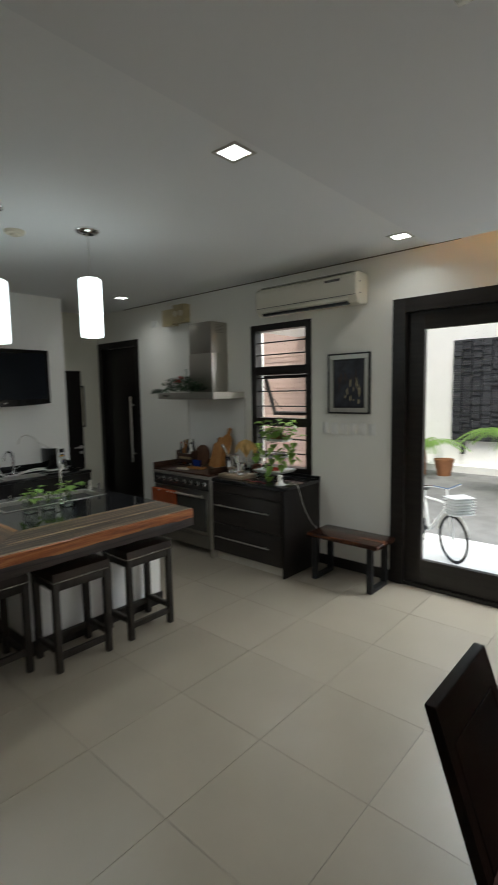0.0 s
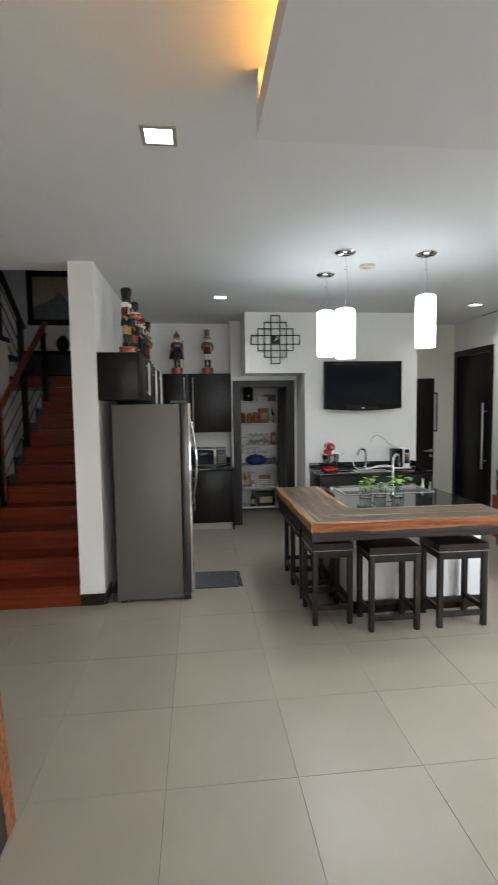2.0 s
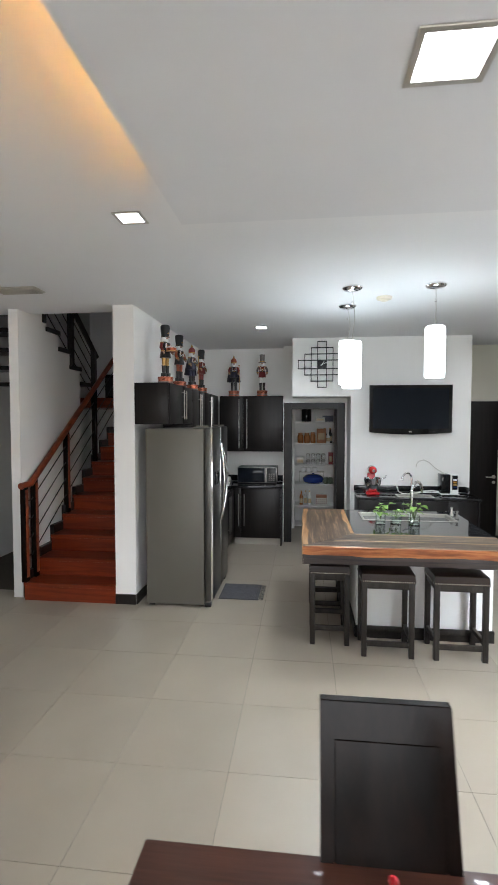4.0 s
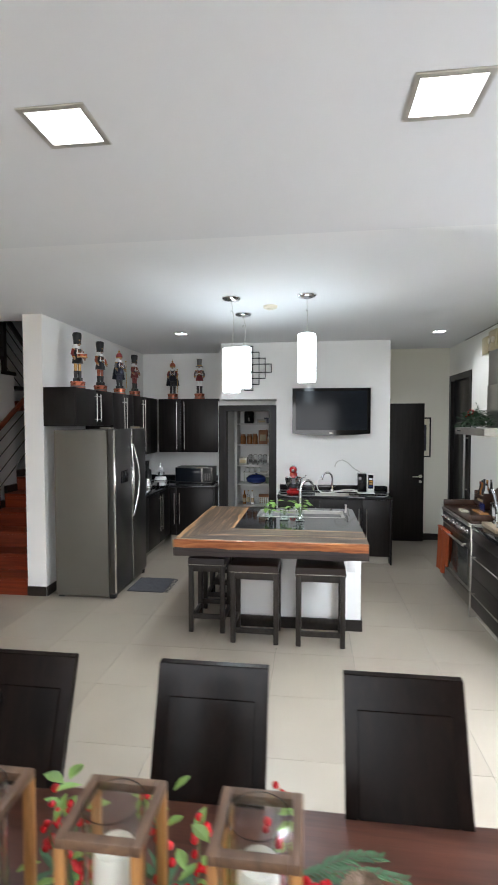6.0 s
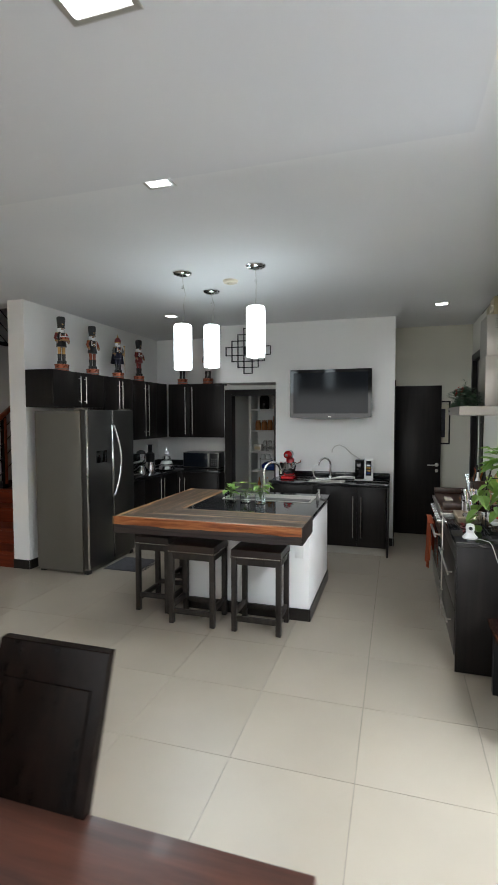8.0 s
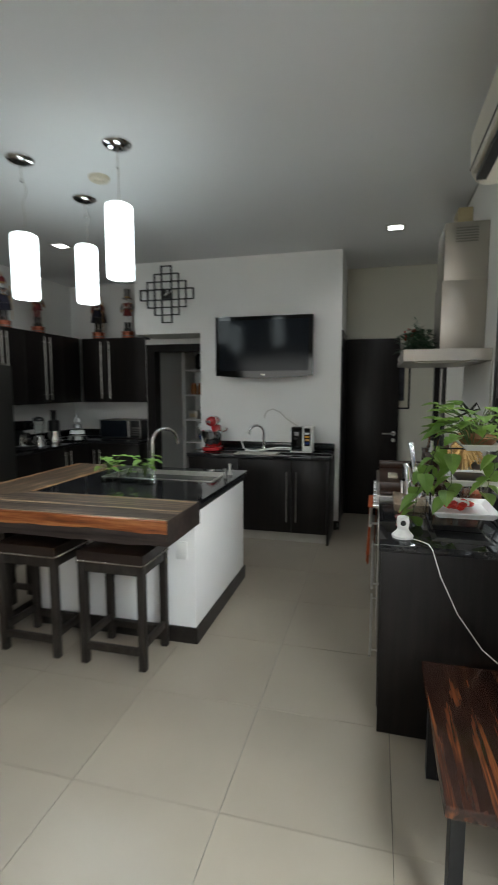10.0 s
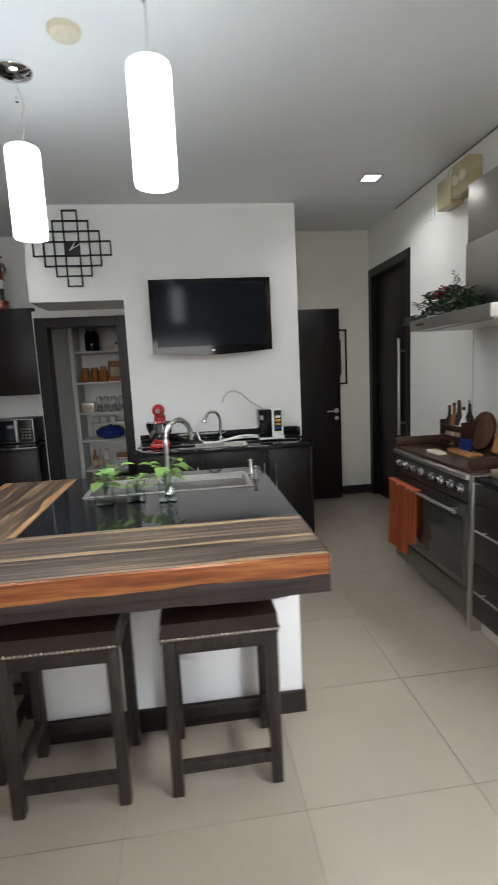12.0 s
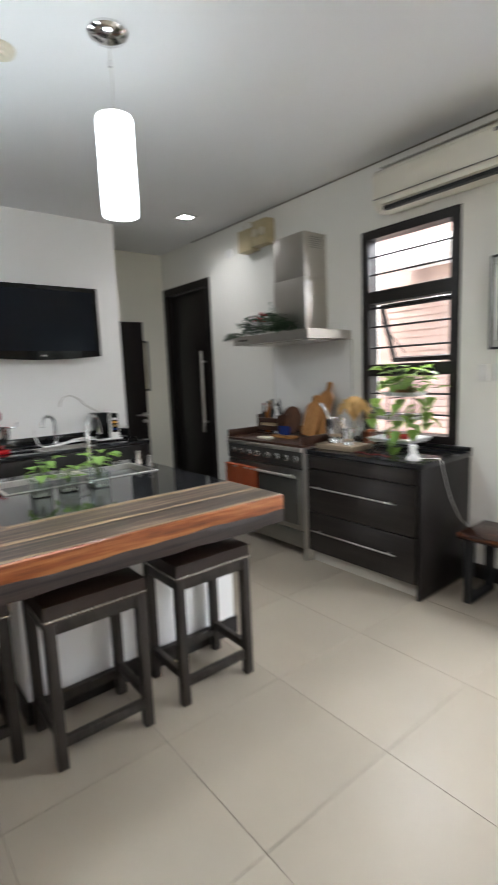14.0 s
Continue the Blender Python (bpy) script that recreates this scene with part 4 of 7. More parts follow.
FIG = "painted nutcracker figures on the cabinets"
for args, words in (
    ((-3.94, -0.41, 2.19, 0.61, 62, M_BLACK, M_NGOLD, M_BLACK, 3, M_NCOAT), "tall nutcracker drummer in black coat and black fur hat"),
    ((-4.54, -0.42, 2.19, 0.61, 65, M_BLACK, M_NORNG, M_BLACK, 0, M_NORNG), "nutcracker in black coat with rust trousers and fur hat"),
    ((-5.09, -0.40, 2.19, 0.60, 60, M_NNAVY, M_NNAVY, M_NRED, 2, M_NGREY), "nutcracker with a navy cape, staff and red crown"),
    ((-5.65, -0.40, 2.19, 0.60, 72, M_NCOAT, M_NRED, M_BLACK, 0, M_NCOAT), "nutcracker in dusky red coat with tall black hat"),
    ((-6.43, -0.06, 2.19, 0.63, 12, M_NNAVY, M_BLACK, M_NORNG, 2, M_NRED), "nutcracker in dark cape with red and gold crown"),
    ((-6.43, 0.375, 2.19, 0.63, 8, M_NCOAT, M_PORC, M_NGREY, 1, M_NGREY), "nutcracker in dusky coat with brimmed grey hat")):
    tagged(figure(*args), words, "figurine", FIG)

# ---- pantry ----
ps = thing("pantry_shelf", (-7.35, 1.15, 0), "white pantry shelves full of jars, bottles and packages", "shelf")
for z in (0.06, 0.39, 0.75, 1.08, 1.44, 1.80):
    bx("shelf", (-7.59, -7.19, 0.86, 1.79, z - 0.022, z), M_SHELF, ps, 0.002)
bx("upright", (-7.59, -7.19, 0.81, 0.858, 0, 2.25), M_SHELF, ps, 0.002)


def jar(x, y, z, r, h, m, lid=None, name="jar", words="glass storage jar on the pantry shelf", cat="jar"):
    j = thing(name, (x, y, z), words, cat)
    part("body", lathe(bmesh.new(), [(0, z), (r * 0.92, z), (r, z + h * 0.06), (r, z + h * 0.72), (r * 0.75, z + h * 0.84), (r * 0.7, z + h * 0.86), (0, z + h * 0.86)], 14, (x, y, 0)), m, j, smooth=True)
    if lid:
        part("lid", lathe(bmesh.new(), [(0, z + h * 0.86), (r * 0.78, z + h * 0.86), (r * 0.78, z + h), (0, z + h)], 14, (x, y, 0)), lid, j, smooth=True)
    return j


def bottle(x, y, z, r, h, m, cap, words="dark glass bottle on the low shelf", name="bottle"):
    b = thing(name, (x, y, z), words, "bottle")
    part("body", lathe(bmesh.new(), [(0, z), (r, z), (r, z + h * 0.58), (r * 0.45, z + h * 0.74), (r * 0.36, z + h * 0.92), (0, z + h * 0.92)], 14, (x, y, 0)), m, b, smooth=True)
    part("cap", lathe(bmesh.new(), [(0, z + h * 0.92), (r * 0.42, z + h * 0.92), (r * 0.42, z + h), (0, z + h)], 10, (x, y, 0)), cap, b, smooth=True)
    part("label", lathe(bmesh.new(), [(r * 1.01, z + h * 0.14), (r * 1.012, z + h * 0.45)], 14, (x, y, 0)), M_PAPER, b, "plain paper label")
    return b


def carton(x, y, z, w, d, h, m, words, name="carton"):
    c = thing(name, (x, y, z), words, "package")
    bx("box_body", (x - d / 2, x + d / 2, y - w / 2, y + w / 2, z, z + h), m, c, 0.004)
    bx("label", (x + d / 2 - 0.001, x + d / 2 + 0.002, y - w * 0.35, y + w * 0.35, z + h * 0.25, z + h * 0.7), M_PAPER, c)
    return c


jar(-7.34, 1.05, 1.80, 0.085, 0.27, M_GLOSSB, M_CHROME, words="tall black canister on the pantry shelf")
carton(-7.36, 1.28, 1.80, 0.16, 0.2, 0.07, M_TRIM, "grey tray on the top pantry shelf", "tray")
for k, (y, r, h, m) in enumerate(((0.95, 0.05, 0.17, M_AMBER), (1.06, 0.05, 0.17, M_AMBER), (1.16, 0.045, 0.18, M_AMBER))):
    jar(-7.3, y, 1.44, r, h, m, M_BROWN, words="amber spice jar on the pantry shelf")
carton(-7.34, 1.30, 1.44, 0.15, 0.18, 0.24, M_BROWN, "orange brown food packet on the shelf")
bottle(-7.28, 1.41, 1.44, 0.032, 0.20, M_PORC, M_WHITE, "white bottle on the pantry shelf")
for k in range(4):
    for q in range(2):
        jar(-7.3 + 0.02 * q, 1.08 + 0.085 * k, 1.08 + 0.095 * q, 0.034, 0.092, M_GLASS, M_TRIM, words="small clear glass jar with metal lid")
carton(-7.34, 0.95, 1.08, 0.14, 0.2, 0.12, M_TRIM, "clear plastic box on the pantry shelf")
carton(-7.34, 1.46, 1.08, 0.07, 0.16, 0.2, M_NRED, "red packet on the pantry shelf")
pot = thing("casserole", (-7.34, 1.17, 0.75), "blue enamel oval casserole on the pantry shelf", "pot")
part("body", lathe(bmesh.new(), [(0, 0.75), (0.12, 0.75), (0.165, 0.78), (0.175, 0.82), (0, 0.82)], 22, (-7.375, 1.17, 0)), M_BLUE, pot, smooth=True)
part("lid", lathe(bmesh.new(), [(0.178, 0.82), (0.172, 0.85), (0.12, 0.89), (0.05, 0.905), (0.015, 0.908), (0.02, 0.92), (0, 0.923)], 22, (-7.375, 1.17, 0)), M_BLUE, pot, smooth=True)
for y in (1.0, 1.09, 1.2):
    jar(-7.45, y, 0.94, 0.04, 0.09, M_PORC, None, words="white cup on the pantry shelf", name="cup", cat="cup")
bx_r = thing("wire_riser", (-7.47, 1.12, 0.75), "wire shelf riser behind the pot", "rack")
bx("deck", (-7.58, -7.40, 0.93, 1.36, 0.927, 0.939), M_TRIM, bx_r)
for y in (0.94, 1.35):
    bx("leg", (-7.50, -7.48, y - 0.006, y + 0.006, 0.75, 0.927), M_TRIM, bx_r)
for y, m in ((0.97, M_AMBER), (1.04, M_GLASS), (1.11, M_PORC)):
    bottle(-7.3, y, 0.39, 0.03, 0.24, m, M_NGOLD, "sauce bottle on the pantry shelf")
bk = thing("basket", (-7.34, 1.30, 0.39), "white plastic lattice basket on the pantry shelf", "basket")
bm = bmesh.new()
for z in (0.40, 0.435, 0.47, 0.505):
    box(bm, -7.25, -7.244, 1.17, 1.45, z - 0.006, z + 0.006)
    box(bm, -7.45, -7.25, 1.17, 1.176, z - 0.006, z + 0.006)
for k in range(9):
    y = 1.17 + 0.034 * k
    box(bm, -7.25, -7.243, y, y + 0.01, 0.392, 0.515)
box(bm, -7.45, -7.25, 1.17, 1.45, 0.392, 0.4)
part("lattice", bm, M_WHITE, bk)
carton(-7.36, 1.31, 0.401, 0.18, 0.12, 0.15, M_BROWN, "small packets standing in the basket", "packet")
for y in (1.38, 1.46):
    jar(-7.32, y, 0.75, 0.04, 0.13, M_LEAF3, M_WHITE, words="green labelled jar on the pantry shelf")
for y, m in ((1.36, M_GLOSSB), (1.45, M_BLACK)):
    bottle(-7.36, y, 1.44, 0.036, 0.25, m, M_NGOLD, "dark bottle with pale label on the pantry shelf")
pb = thing("storage_basket", (-7.38, 1.40, 1.80), "dark shallow basket on the top pantry shelf", "basket")
bm = bmesh.new()
for lim in ((-7.48, -7.28, 1.32, 1.50, 1.80, 1.81), (-7.29, -7.28, 1.32, 1.50, 1.81, 1.90), (-7.48, -7.29, 1.32, 1.33, 1.81, 1.90), (-7.48, -7.29, 1.49, 1.50, 1.81, 1.90)):
    box(bm, *lim)
part("tub", bm, M_NNAVY, pb)
bottle(-7.3, 1.10, 0.06, 0.045, 0.26, M_BLACK, M_BLACK)
carton(-7.36, 1.32, 0.06, 0.3, 0.2, 0.22, M_BLACK, "dark storage box on the lowest shelf")

# ---- television wall ----
tv = thing("television", (-5.66, 2.395, 1.65), "flat television with glossy black frame on the wall", "television")
bm = bmesh.new()
prof = []
for k in range(13):
    u = k / 12
    prof.append((1.87 + 1.05 * u, 1.665 - 0.028 * math.sin(math.pi * u)))
prof += [(2.92, 2.285), (1.87, 2.285)]
lo = [bm.verts.new((-5.655, y, z)) for y, z in prof]
hi = [bm.verts.new((-5.592, y, z)) for y, z in prof]
bm.faces.new(lo)
bm.faces.new(hi)
for k in range(len(lo)):
    bm.faces.new((lo[k], lo[(k + 1) % len(lo)], hi[(k + 1) % len(lo)], hi[k]))
bmesh.ops.recalc_face_normals(bm, faces=bm.faces)
part("bezel", bm, M_GLOSSB, tv)
bx("screen", (-5.592, -5.588, 1.915, 2.875, 1.715, 2.245), M_SCREEN, tv)
bx("logo_plate", (-5.591, -5.587, 2.375, 2.41, 1.667, 1.682), M_TRIM, tv)
bx("wall_mount", (-5.735, -5.655, 2.15, 2.64, 1.8, 2.15), M_BLACK, tv)
ck = thing("wall_clock", (-5.72, 1.25, 2.575), "black metal lattice wall clock of overlapping squares", "clock")
bm = bmesh.new()


def edge(k, mid, step):
    """Lower edge of the k-th cell from a middle cell of width mid."""
    return -mid / 2 + k * step if k <= 0 else mid / 2 + (k - 1) * step


for a in range(-3, 4):
    for b in range(-3, 4):
        if abs(a) + abs(b) <= 3:
            y0, y1 = 1.25 + edge(a, 0.118, 0.087), 1.25 + edge(a + 1, 0.118, 0.087)
            z0, z1 = 2.58 + edge(b, 0.114, 0.084), 2.58 + edge(b + 1, 0.114, 0.084)
            x1 = -5.688 + 0.0006 * ((a + b) % 2)
            for lim in ((y0 - 0.005, y1 + 0.005, z0 - 0.005, z0 + 0.005), (y0 - 0.005, y1 + 0.005, z1 - 0.005, z1 + 0.005), (y0 - 0.0045, y0 + 0.0045, z0 + 0.005, z1 - 0.005), (y1 - 0.0045, y1 + 0.0045, z0 + 0.005, z1 - 0.005)):
                box(bm, -5.733, x1 - 0.02, *lim)
part("lattice", bm, M_IRON, ck)
bx("dial", (-5.733, -5.70, 1.195, 1.305, 2.53, 2.63), M_BLACK, ck, 0.002)
bm = bmesh.new()
tube(bm, [(-5.696, 1.23, 2.565), (-5.696, 1.34, 2.62)], 0.004, 6)
tube(bm, [(-5.694, 1.235, 2.56), (-5.694, 1.28, 2.625)], 0.004, 6)
part("pointers", bm, M_PORC, ck, "slim white clock pointers")

# wall sink unit under the television
cabinet_y("sink_cabinet", -5.73, -5.17, 1.70, 3.125, 0, 0.835, "dark wenge base cabinet under the wall sink", (1.70, 2.24, 2.78, 3.125), (2.19, 2.735, 2.83), G, 0.1, (0.22, 0.72))
ep = thing("side_panel", (-5.43, 3.14, 0), "dark wenge end panel of the sink unit", "panel")
bx("board", (-5.73, -5.16, 3.128, 3.148, 0, 0.835), M_DARK, ep, 0.002)
sc = thing("countertop", (-5.43, 2.42, 0.837), "black polished granite worktop under the television", "countertop")
bx("slab", (-5.73, -5.40, 1.69, 3.155, 0.837, 0.87), M_GRAN, sc, 0.003)
bx("slab", (-5.40, -5.15, 1.69, 2.20, 0.837, 0.87), M_GRAN, sc, 0.003)
bx("slab", (-5.40, -5.15, 2.60, 3.155, 0.837, 0.87), M_GRAN, sc, 0.003)
bx("slab", (-5.21, -5.15, 2.20, 2.60, 0.837, 0.87), M_GRAN, sc, 0.003)
bx("upstand", (-5.73, -5.71, 1.69, 3.155, 0.871, 0.945), M_GRAN, sc, 0.002)
bx("upstand", (-5.71, -5.62, 3.135, 3.155, 0.871, 0.945), M_GRAN, sc, 0.002)


def basin(name, x0, x1, y0, y1, z, depth, words):
    s = thing(name, ((x0 + x1) / 2, (y0 + y1) / 2, z), words, "sink")
    bm = bmesh.new()
    r = 0.022
    for lim in ((x0 - r, x1 + r, y0 - r, y0, z, z + 0.005), (x0 - r, x1 + r, y1, y1 + r, z, z + 0.005), (x0 - r, x0, y0, y1, z, z + 0.005), (x1, x1 + r, y0, y1, z, z + 0.005)):
        box(bm, *lim, bevel=0.0015)
    part("rim", bm, M_STEEL, s)
    bm = bmesh.new()
    t = 0.004
    for lim in ((x0, x1, y0, y0 + t, z - depth, z), (x0, x1, y1 - t, y1, z - depth, z), (x0, x0 + t, y0 + t, y1 - t, z - depth, z), (x1 - t, x1, y0 + t, y1 - t, z - depth, z), (x0, x1, y0, y1, z - depth - t, z - depth)):
        box(bm, *lim)
    part("bowl", bm, M_STEEL, s)
    part("drain", lathe(bmesh.new(), [(0, z - depth), (0.035, z - depth), (0.035, z - depth + 0.004), (0, z - depth + 0.003)], 16, ((x0 + x1) / 2, (y0 + y1) / 2, 0)), M_CHROME, s)
    return s


basin("sink", -5.398, -5.212, 2.202, 2.598, 0.871, 0.15, "small steel sink in the granite worktop")


def gooseneck(x, y, z, h, reach, words, way=(1, 0), r=0.011):
    f = thing("faucet", (x, y, z), words, "faucet")
    part("base", lathe(bmesh.new(), [(0, z), (0.026, z), (0.024, z + 0.03), (0.015, z + 0.04), (0, z + 0.04)], 16, (x, y, 0)), M_CHROME, f, smooth=True)
    R = reach / 2
    pts = [(x, y, z + 0.03), (x, y, z + h - R)]
    for k in range(1, 13):
        a = math.pi * k / 12 * 1.05
        u = R - R * math.cos(a)
        pts.append((x + way[0] * u, y + way[1] * u, z + h - R + R * math.sin(a)))
    part("spout", tube(bmesh.new(), pts, r, 12), M_CHROME, f, smooth=True)
    part("lever", tube(bmesh.new(), [(x, y, z + 0.06), (x - way[1] * 0.05, y + way[0] * 0.05, z + 0.075), (x - way[1] * 0.09, y + way[0] * 0.09, z + 0.10)], 0.006, 8), M_CHROME, f, smooth=True)
    return f


gooseneck(-5.55, 2.413, 0.871, 0.27, 0.16, "chrome gooseneck faucet at the wall sink", (0.55, -0.85), 0.013)
hz = thing("hose", (-5.45, 2.45, 0.871), "white looped hose from faucet to water filter", "hose")
bm = bmesh.new()
tube(bm, [(-5.465, 2.275, 1.06), (-5.45, 2.235, 1.06), (-5.44, 2.21, 1.03), (-5.43, 2.205, 0.97), (-5.42, 2.225, 0.91), (-5.41, 2.27, 0.885), (-5.42, 2.36, 0.882), (-5.45, 2.46, 0.895), (-5.46, 2.56, 0.915), (-5.46, 2.65, 0.92), (-5.46, 2.735, 0.912)], 0.008, 8)
tube(bm, [(-5.38, 2.25, 0.885), (-5.40, 2.38, 0.882), (-5.42, 2.5, 0.90), (-5.43, 2.62, 0.905), (-5.44, 2.735, 0.90)], 0.007, 8)
part("tube", bm, M_WHITE, hz, smooth=True)
wf = thing("water_filter", (-5.42, 2.83, 0.871), "black and white countertop water ionizer with steel spout", "water filter")
bx("body", (-5.55, -5.37, 2.74, 2.85, 0.90, 1.14), M_GLOSSB, wf, 0.006)
bx("body_back", (-5.56, -5.37, 2.852, 2.95, 0.90, 1.14), M_WHITE, wf, 0.006)
bx("control_panel", (-5.37, -5.363, 2.87, 2.935, 0.95, 1.13), M_GLOSSB, wf, 0.002)
for k, m in enumerate((M_BLUE, M_NGOLD, M_ORNG, M_PORC)):
    bx("indicator", (-5.363, -5.360, 2.88, 2.925, 0.97 + 0.032 * k, 0.99 + 0.032 * k), m, wf)
bx("tray", (-5.56, -5.34, 2.735, 2.955, 0.885, 0.90), M_WHITE, wf, 0.003)
for y in (2.76, 2.93):
    for x in (-5.53, -5.37):
        part("foot", lathe(bmesh.new(), [(0, 0.871), (0.012, 0.871), (0.012, 0.886), (0, 0.886)], 10, (x, y, 0)), M_BLACK, wf)
pts = [(-5.45, 2.80, 1.14), (-5.45, 2.76, 1.165), (-5.45, 2.68, 1.215), (-5.45, 2.61, 1.285), (-5.45, 2.54, 1.318), (-5.45, 2.48, 1.30), (-5.45, 2.45, 1.26), (-5.45, 2.444, 1.22)]
part("spout", tube(bmesh.new(), pts, 0.007, 10), M_STEEL, wf, "bent flexible steel spout", True)


def mixer(x, y, z):
    m = thing("stand_mixer", (x, y, z), "red stand mixer with a steel bowl on the worktop", "mixer")
    bx("base", (x - 0.10, x + 0.16, y - 0.085, y + 0.085, z, z + 0.045), M_RED, m, 0.02)
    bx("column", (x - 0.10, x - 0.02, y - 0.05, y + 0.05, z + 0.04, z + 0.27), M_RED, m, 0.02)
    bm = bmesh.new()
    lathe(bm, [(0, -0.13), (0.038, -0.12), (0.052, -0.05), (0.053, 0.06), (0.044, 0.13), (0.028, 0.15), (0, 0.155)], 18, (x + 0.02, y, z + 0.315), "x")
    part("motor_head", bm, M_RED, m, smooth=True)
    part("band", lathe(bmesh.new(), [(0.0535, 0.04), (0.055, 0.05), (0.0535, 0.062)], 18, (x + 0.02, y, z + 0.315), "x"), M_CHROME, m, smooth=True)
    part("bowl", lathe(bmesh.new(), [(0, z + 0.05), (0.05, z + 0.05), (0.085, z + 0.09), (0.11, z + 0.17), (0.113, z + 0.215), (0.107, z + 0.215), (0.10, z + 0.17), (0, z + 0.07)], 22, (x + 0.08, y, 0)), M_CHROME, m, smooth=True)
    bm = bmesh.new()
    tube(bm, [(x + 0.08, y + 0.10, z + 0.2), (x + 0.08, y + 0.16, z + 0.22), (x + 0.08, y + 0.17, z + 0.25)], 0.007, 6)
    part("bowl_handle", bm, M_CHROME, m, smooth=True)
    part("knob", lathe(bmesh.new(), [(0, 0.155), (0.018, 0.155), (0.016, 0.175), (0, 0.176)], 12, (x + 0.02, y, z + 0.315), "x"), M_NGREY, m, smooth=True)


mixer(-5.46, 1.89, 0.871)

# ---- kitchen island ----
isl = thing("kitchen_island", (-3.6, 1.9, 0), "white island with black granite and live-edge wooden breakfast bar", "kitchen island")
bx("base", (-4.20, -3.13, 1.46, 2.557, 0, 0.80), M_WALL, isl, 0.002, "white plastered island base")
bm = bmesh.new()
box(bm, -4.215, -3.117, 2.557, 2.57, 0, 0.1, 0.002)
box(bm, -3.13, -3.117, 1.45, 2.557, 0, 0.1, 0.002)
box(bm, -4.215, -3.13, 1.447, 1.46, 0, 0.1, 0.002)
part("baseboard", bm, M_DARKX, isl, "dark wood baseboard")
bm = bmesh.new()
for lim in ((-3.76, -3.168, 1.442, 2.575, 0.842, 0.868), (-4.28, -4.10, 1.442, 2.575, 0.842, 0.868), (-4.10, -3.76, 1.442, 1.60, 0.842, 0.868), (-4.10, -3.76, 2.44, 2.575, 0.842, 0.868)):
    box(bm, *lim, bevel=0.0)
part("granite_top", bm, M_GRAN, isl, "polished black granite top")
bm = bmesh.new()
box(bm, -4.26, -3.18, 1.46, 2.555, 0.80, 0.841)
part("support", bm, M_BLACK, isl)
part("front_slab", poly_prism(bmesh.new(), [(-2.715, 1.014), (-2.715, 2.572), (-3.166, 2.572), (-3.166, 1.442)], 0.796, 0.87), M_ZEBY, isl, "striped figured hardwood slab")
part("side_slab", poly_prism(bmesh.new(), [(-2.717, 1.012), (-3.168, 1.44), (-4.285, 1.44), (-4.285, 1.012)], 0.796, 0.8698), M_ZEBX, isl, "striped figured hardwood slab")
bm = bmesh.new()
poly_prism(bm, [(-2.722, 1.02), (-2.722, 2.564), (-3.16, 2.564), (-3.16, 1.02)], 0.735, 0.7955)
poly_prism(bm, [(-3.162, 1.02), (-3.162, 1.435), (-4.28, 1.435), (-4.28, 1.02)], 0.735, 0.7955)
part("underside", bm, M_BARK, isl, "dark rough heartwood under layer")


def wavy_strip(bm, p0, p1, n, out, top, low, amp, seed):
    """A live edge band along p0 to p1: straight top, wandering lower line, slightly swelling face."""
    rng = random.Random(seed)
    ph = [rng.uniform(0, 6) for _ in range(4)]
    rows = []
    for k in range(n + 1):
        u = k / n
        q = Vector(p0).lerp(Vector(p1), u)
        w = amp * (math.sin(u * 9 + ph[0]) + 0.6 * math.sin(u * 23 + ph[1]) + 0.35 * math.sin(u * 51 + ph[2]))
        b = low + w
        swell = 0.004 + 0.003 * math.sin(u * 14 + ph[3])
        o = Vector(out)
        rows.append([bm.verts.new((q.x, q.y, top)), bm.verts.new((*(q + o * (0.004 + swell))[:2], top - 0.004)), bm.verts.new((*(q + o * (0.006 + swell))[:2], (top + b) / 2)), bm.verts.new((*(q + o * 0.005)[:2], b)), bm.verts.new((q.x, q.y, b))])
    for a, b in zip(rows, rows[1:]):
        for j in range(5):
            bm.faces.new((a[j], b[j], b[(j + 1) % 5], a[(j + 1) % 5]))
    bm.faces.new(rows[0])
    bm.faces.new(rows[-1])
    bmesh.ops.recalc_face_normals(bm, faces=bm.faces)
    return bm


part("front_edge", wavy_strip(bmesh.new(), (-2.7145, 1.014, 0), (-2.7145, 2.572, 0), 60, (1, 0, 0), 0.8695, 0.801, 0.004, 3), M_SAPY, isl, "orange sapwood live edge", True)
part("front_lower_edge", wavy_strip(bmesh.new(), (-2.7145, 1.014, 0), (-2.7145, 2.572, 0), 60, (0.45, 0, 0), 0.806, 0.737, 0.004, 5), M_BARK, isl, "dark bark coloured lower edge", True)
part("side_edge", wavy_strip(bmesh.new(), (-4.285, 1.0115, 0), (-2.70, 1.0115, 0), 60, (0, -1, 0), 0.8693, 0.801, 0.004, 8), M_SAPX, isl, "orange sapwood live edge", True)
part("side_lower_edge", wavy_strip(bmesh.new(), (-4.285, 1.0115, 0), (-2.70, 1.0115, 0), 60, (0, -0.45, 0), 0.806, 0.737, 0.004, 9), M_BARK, isl, smooth=True)
bx("end_grain", (-3.164, -2.712, 2.5722, 2.578, 0.736, 0.869), M_BARK, isl, 0.002, "dark end grain")


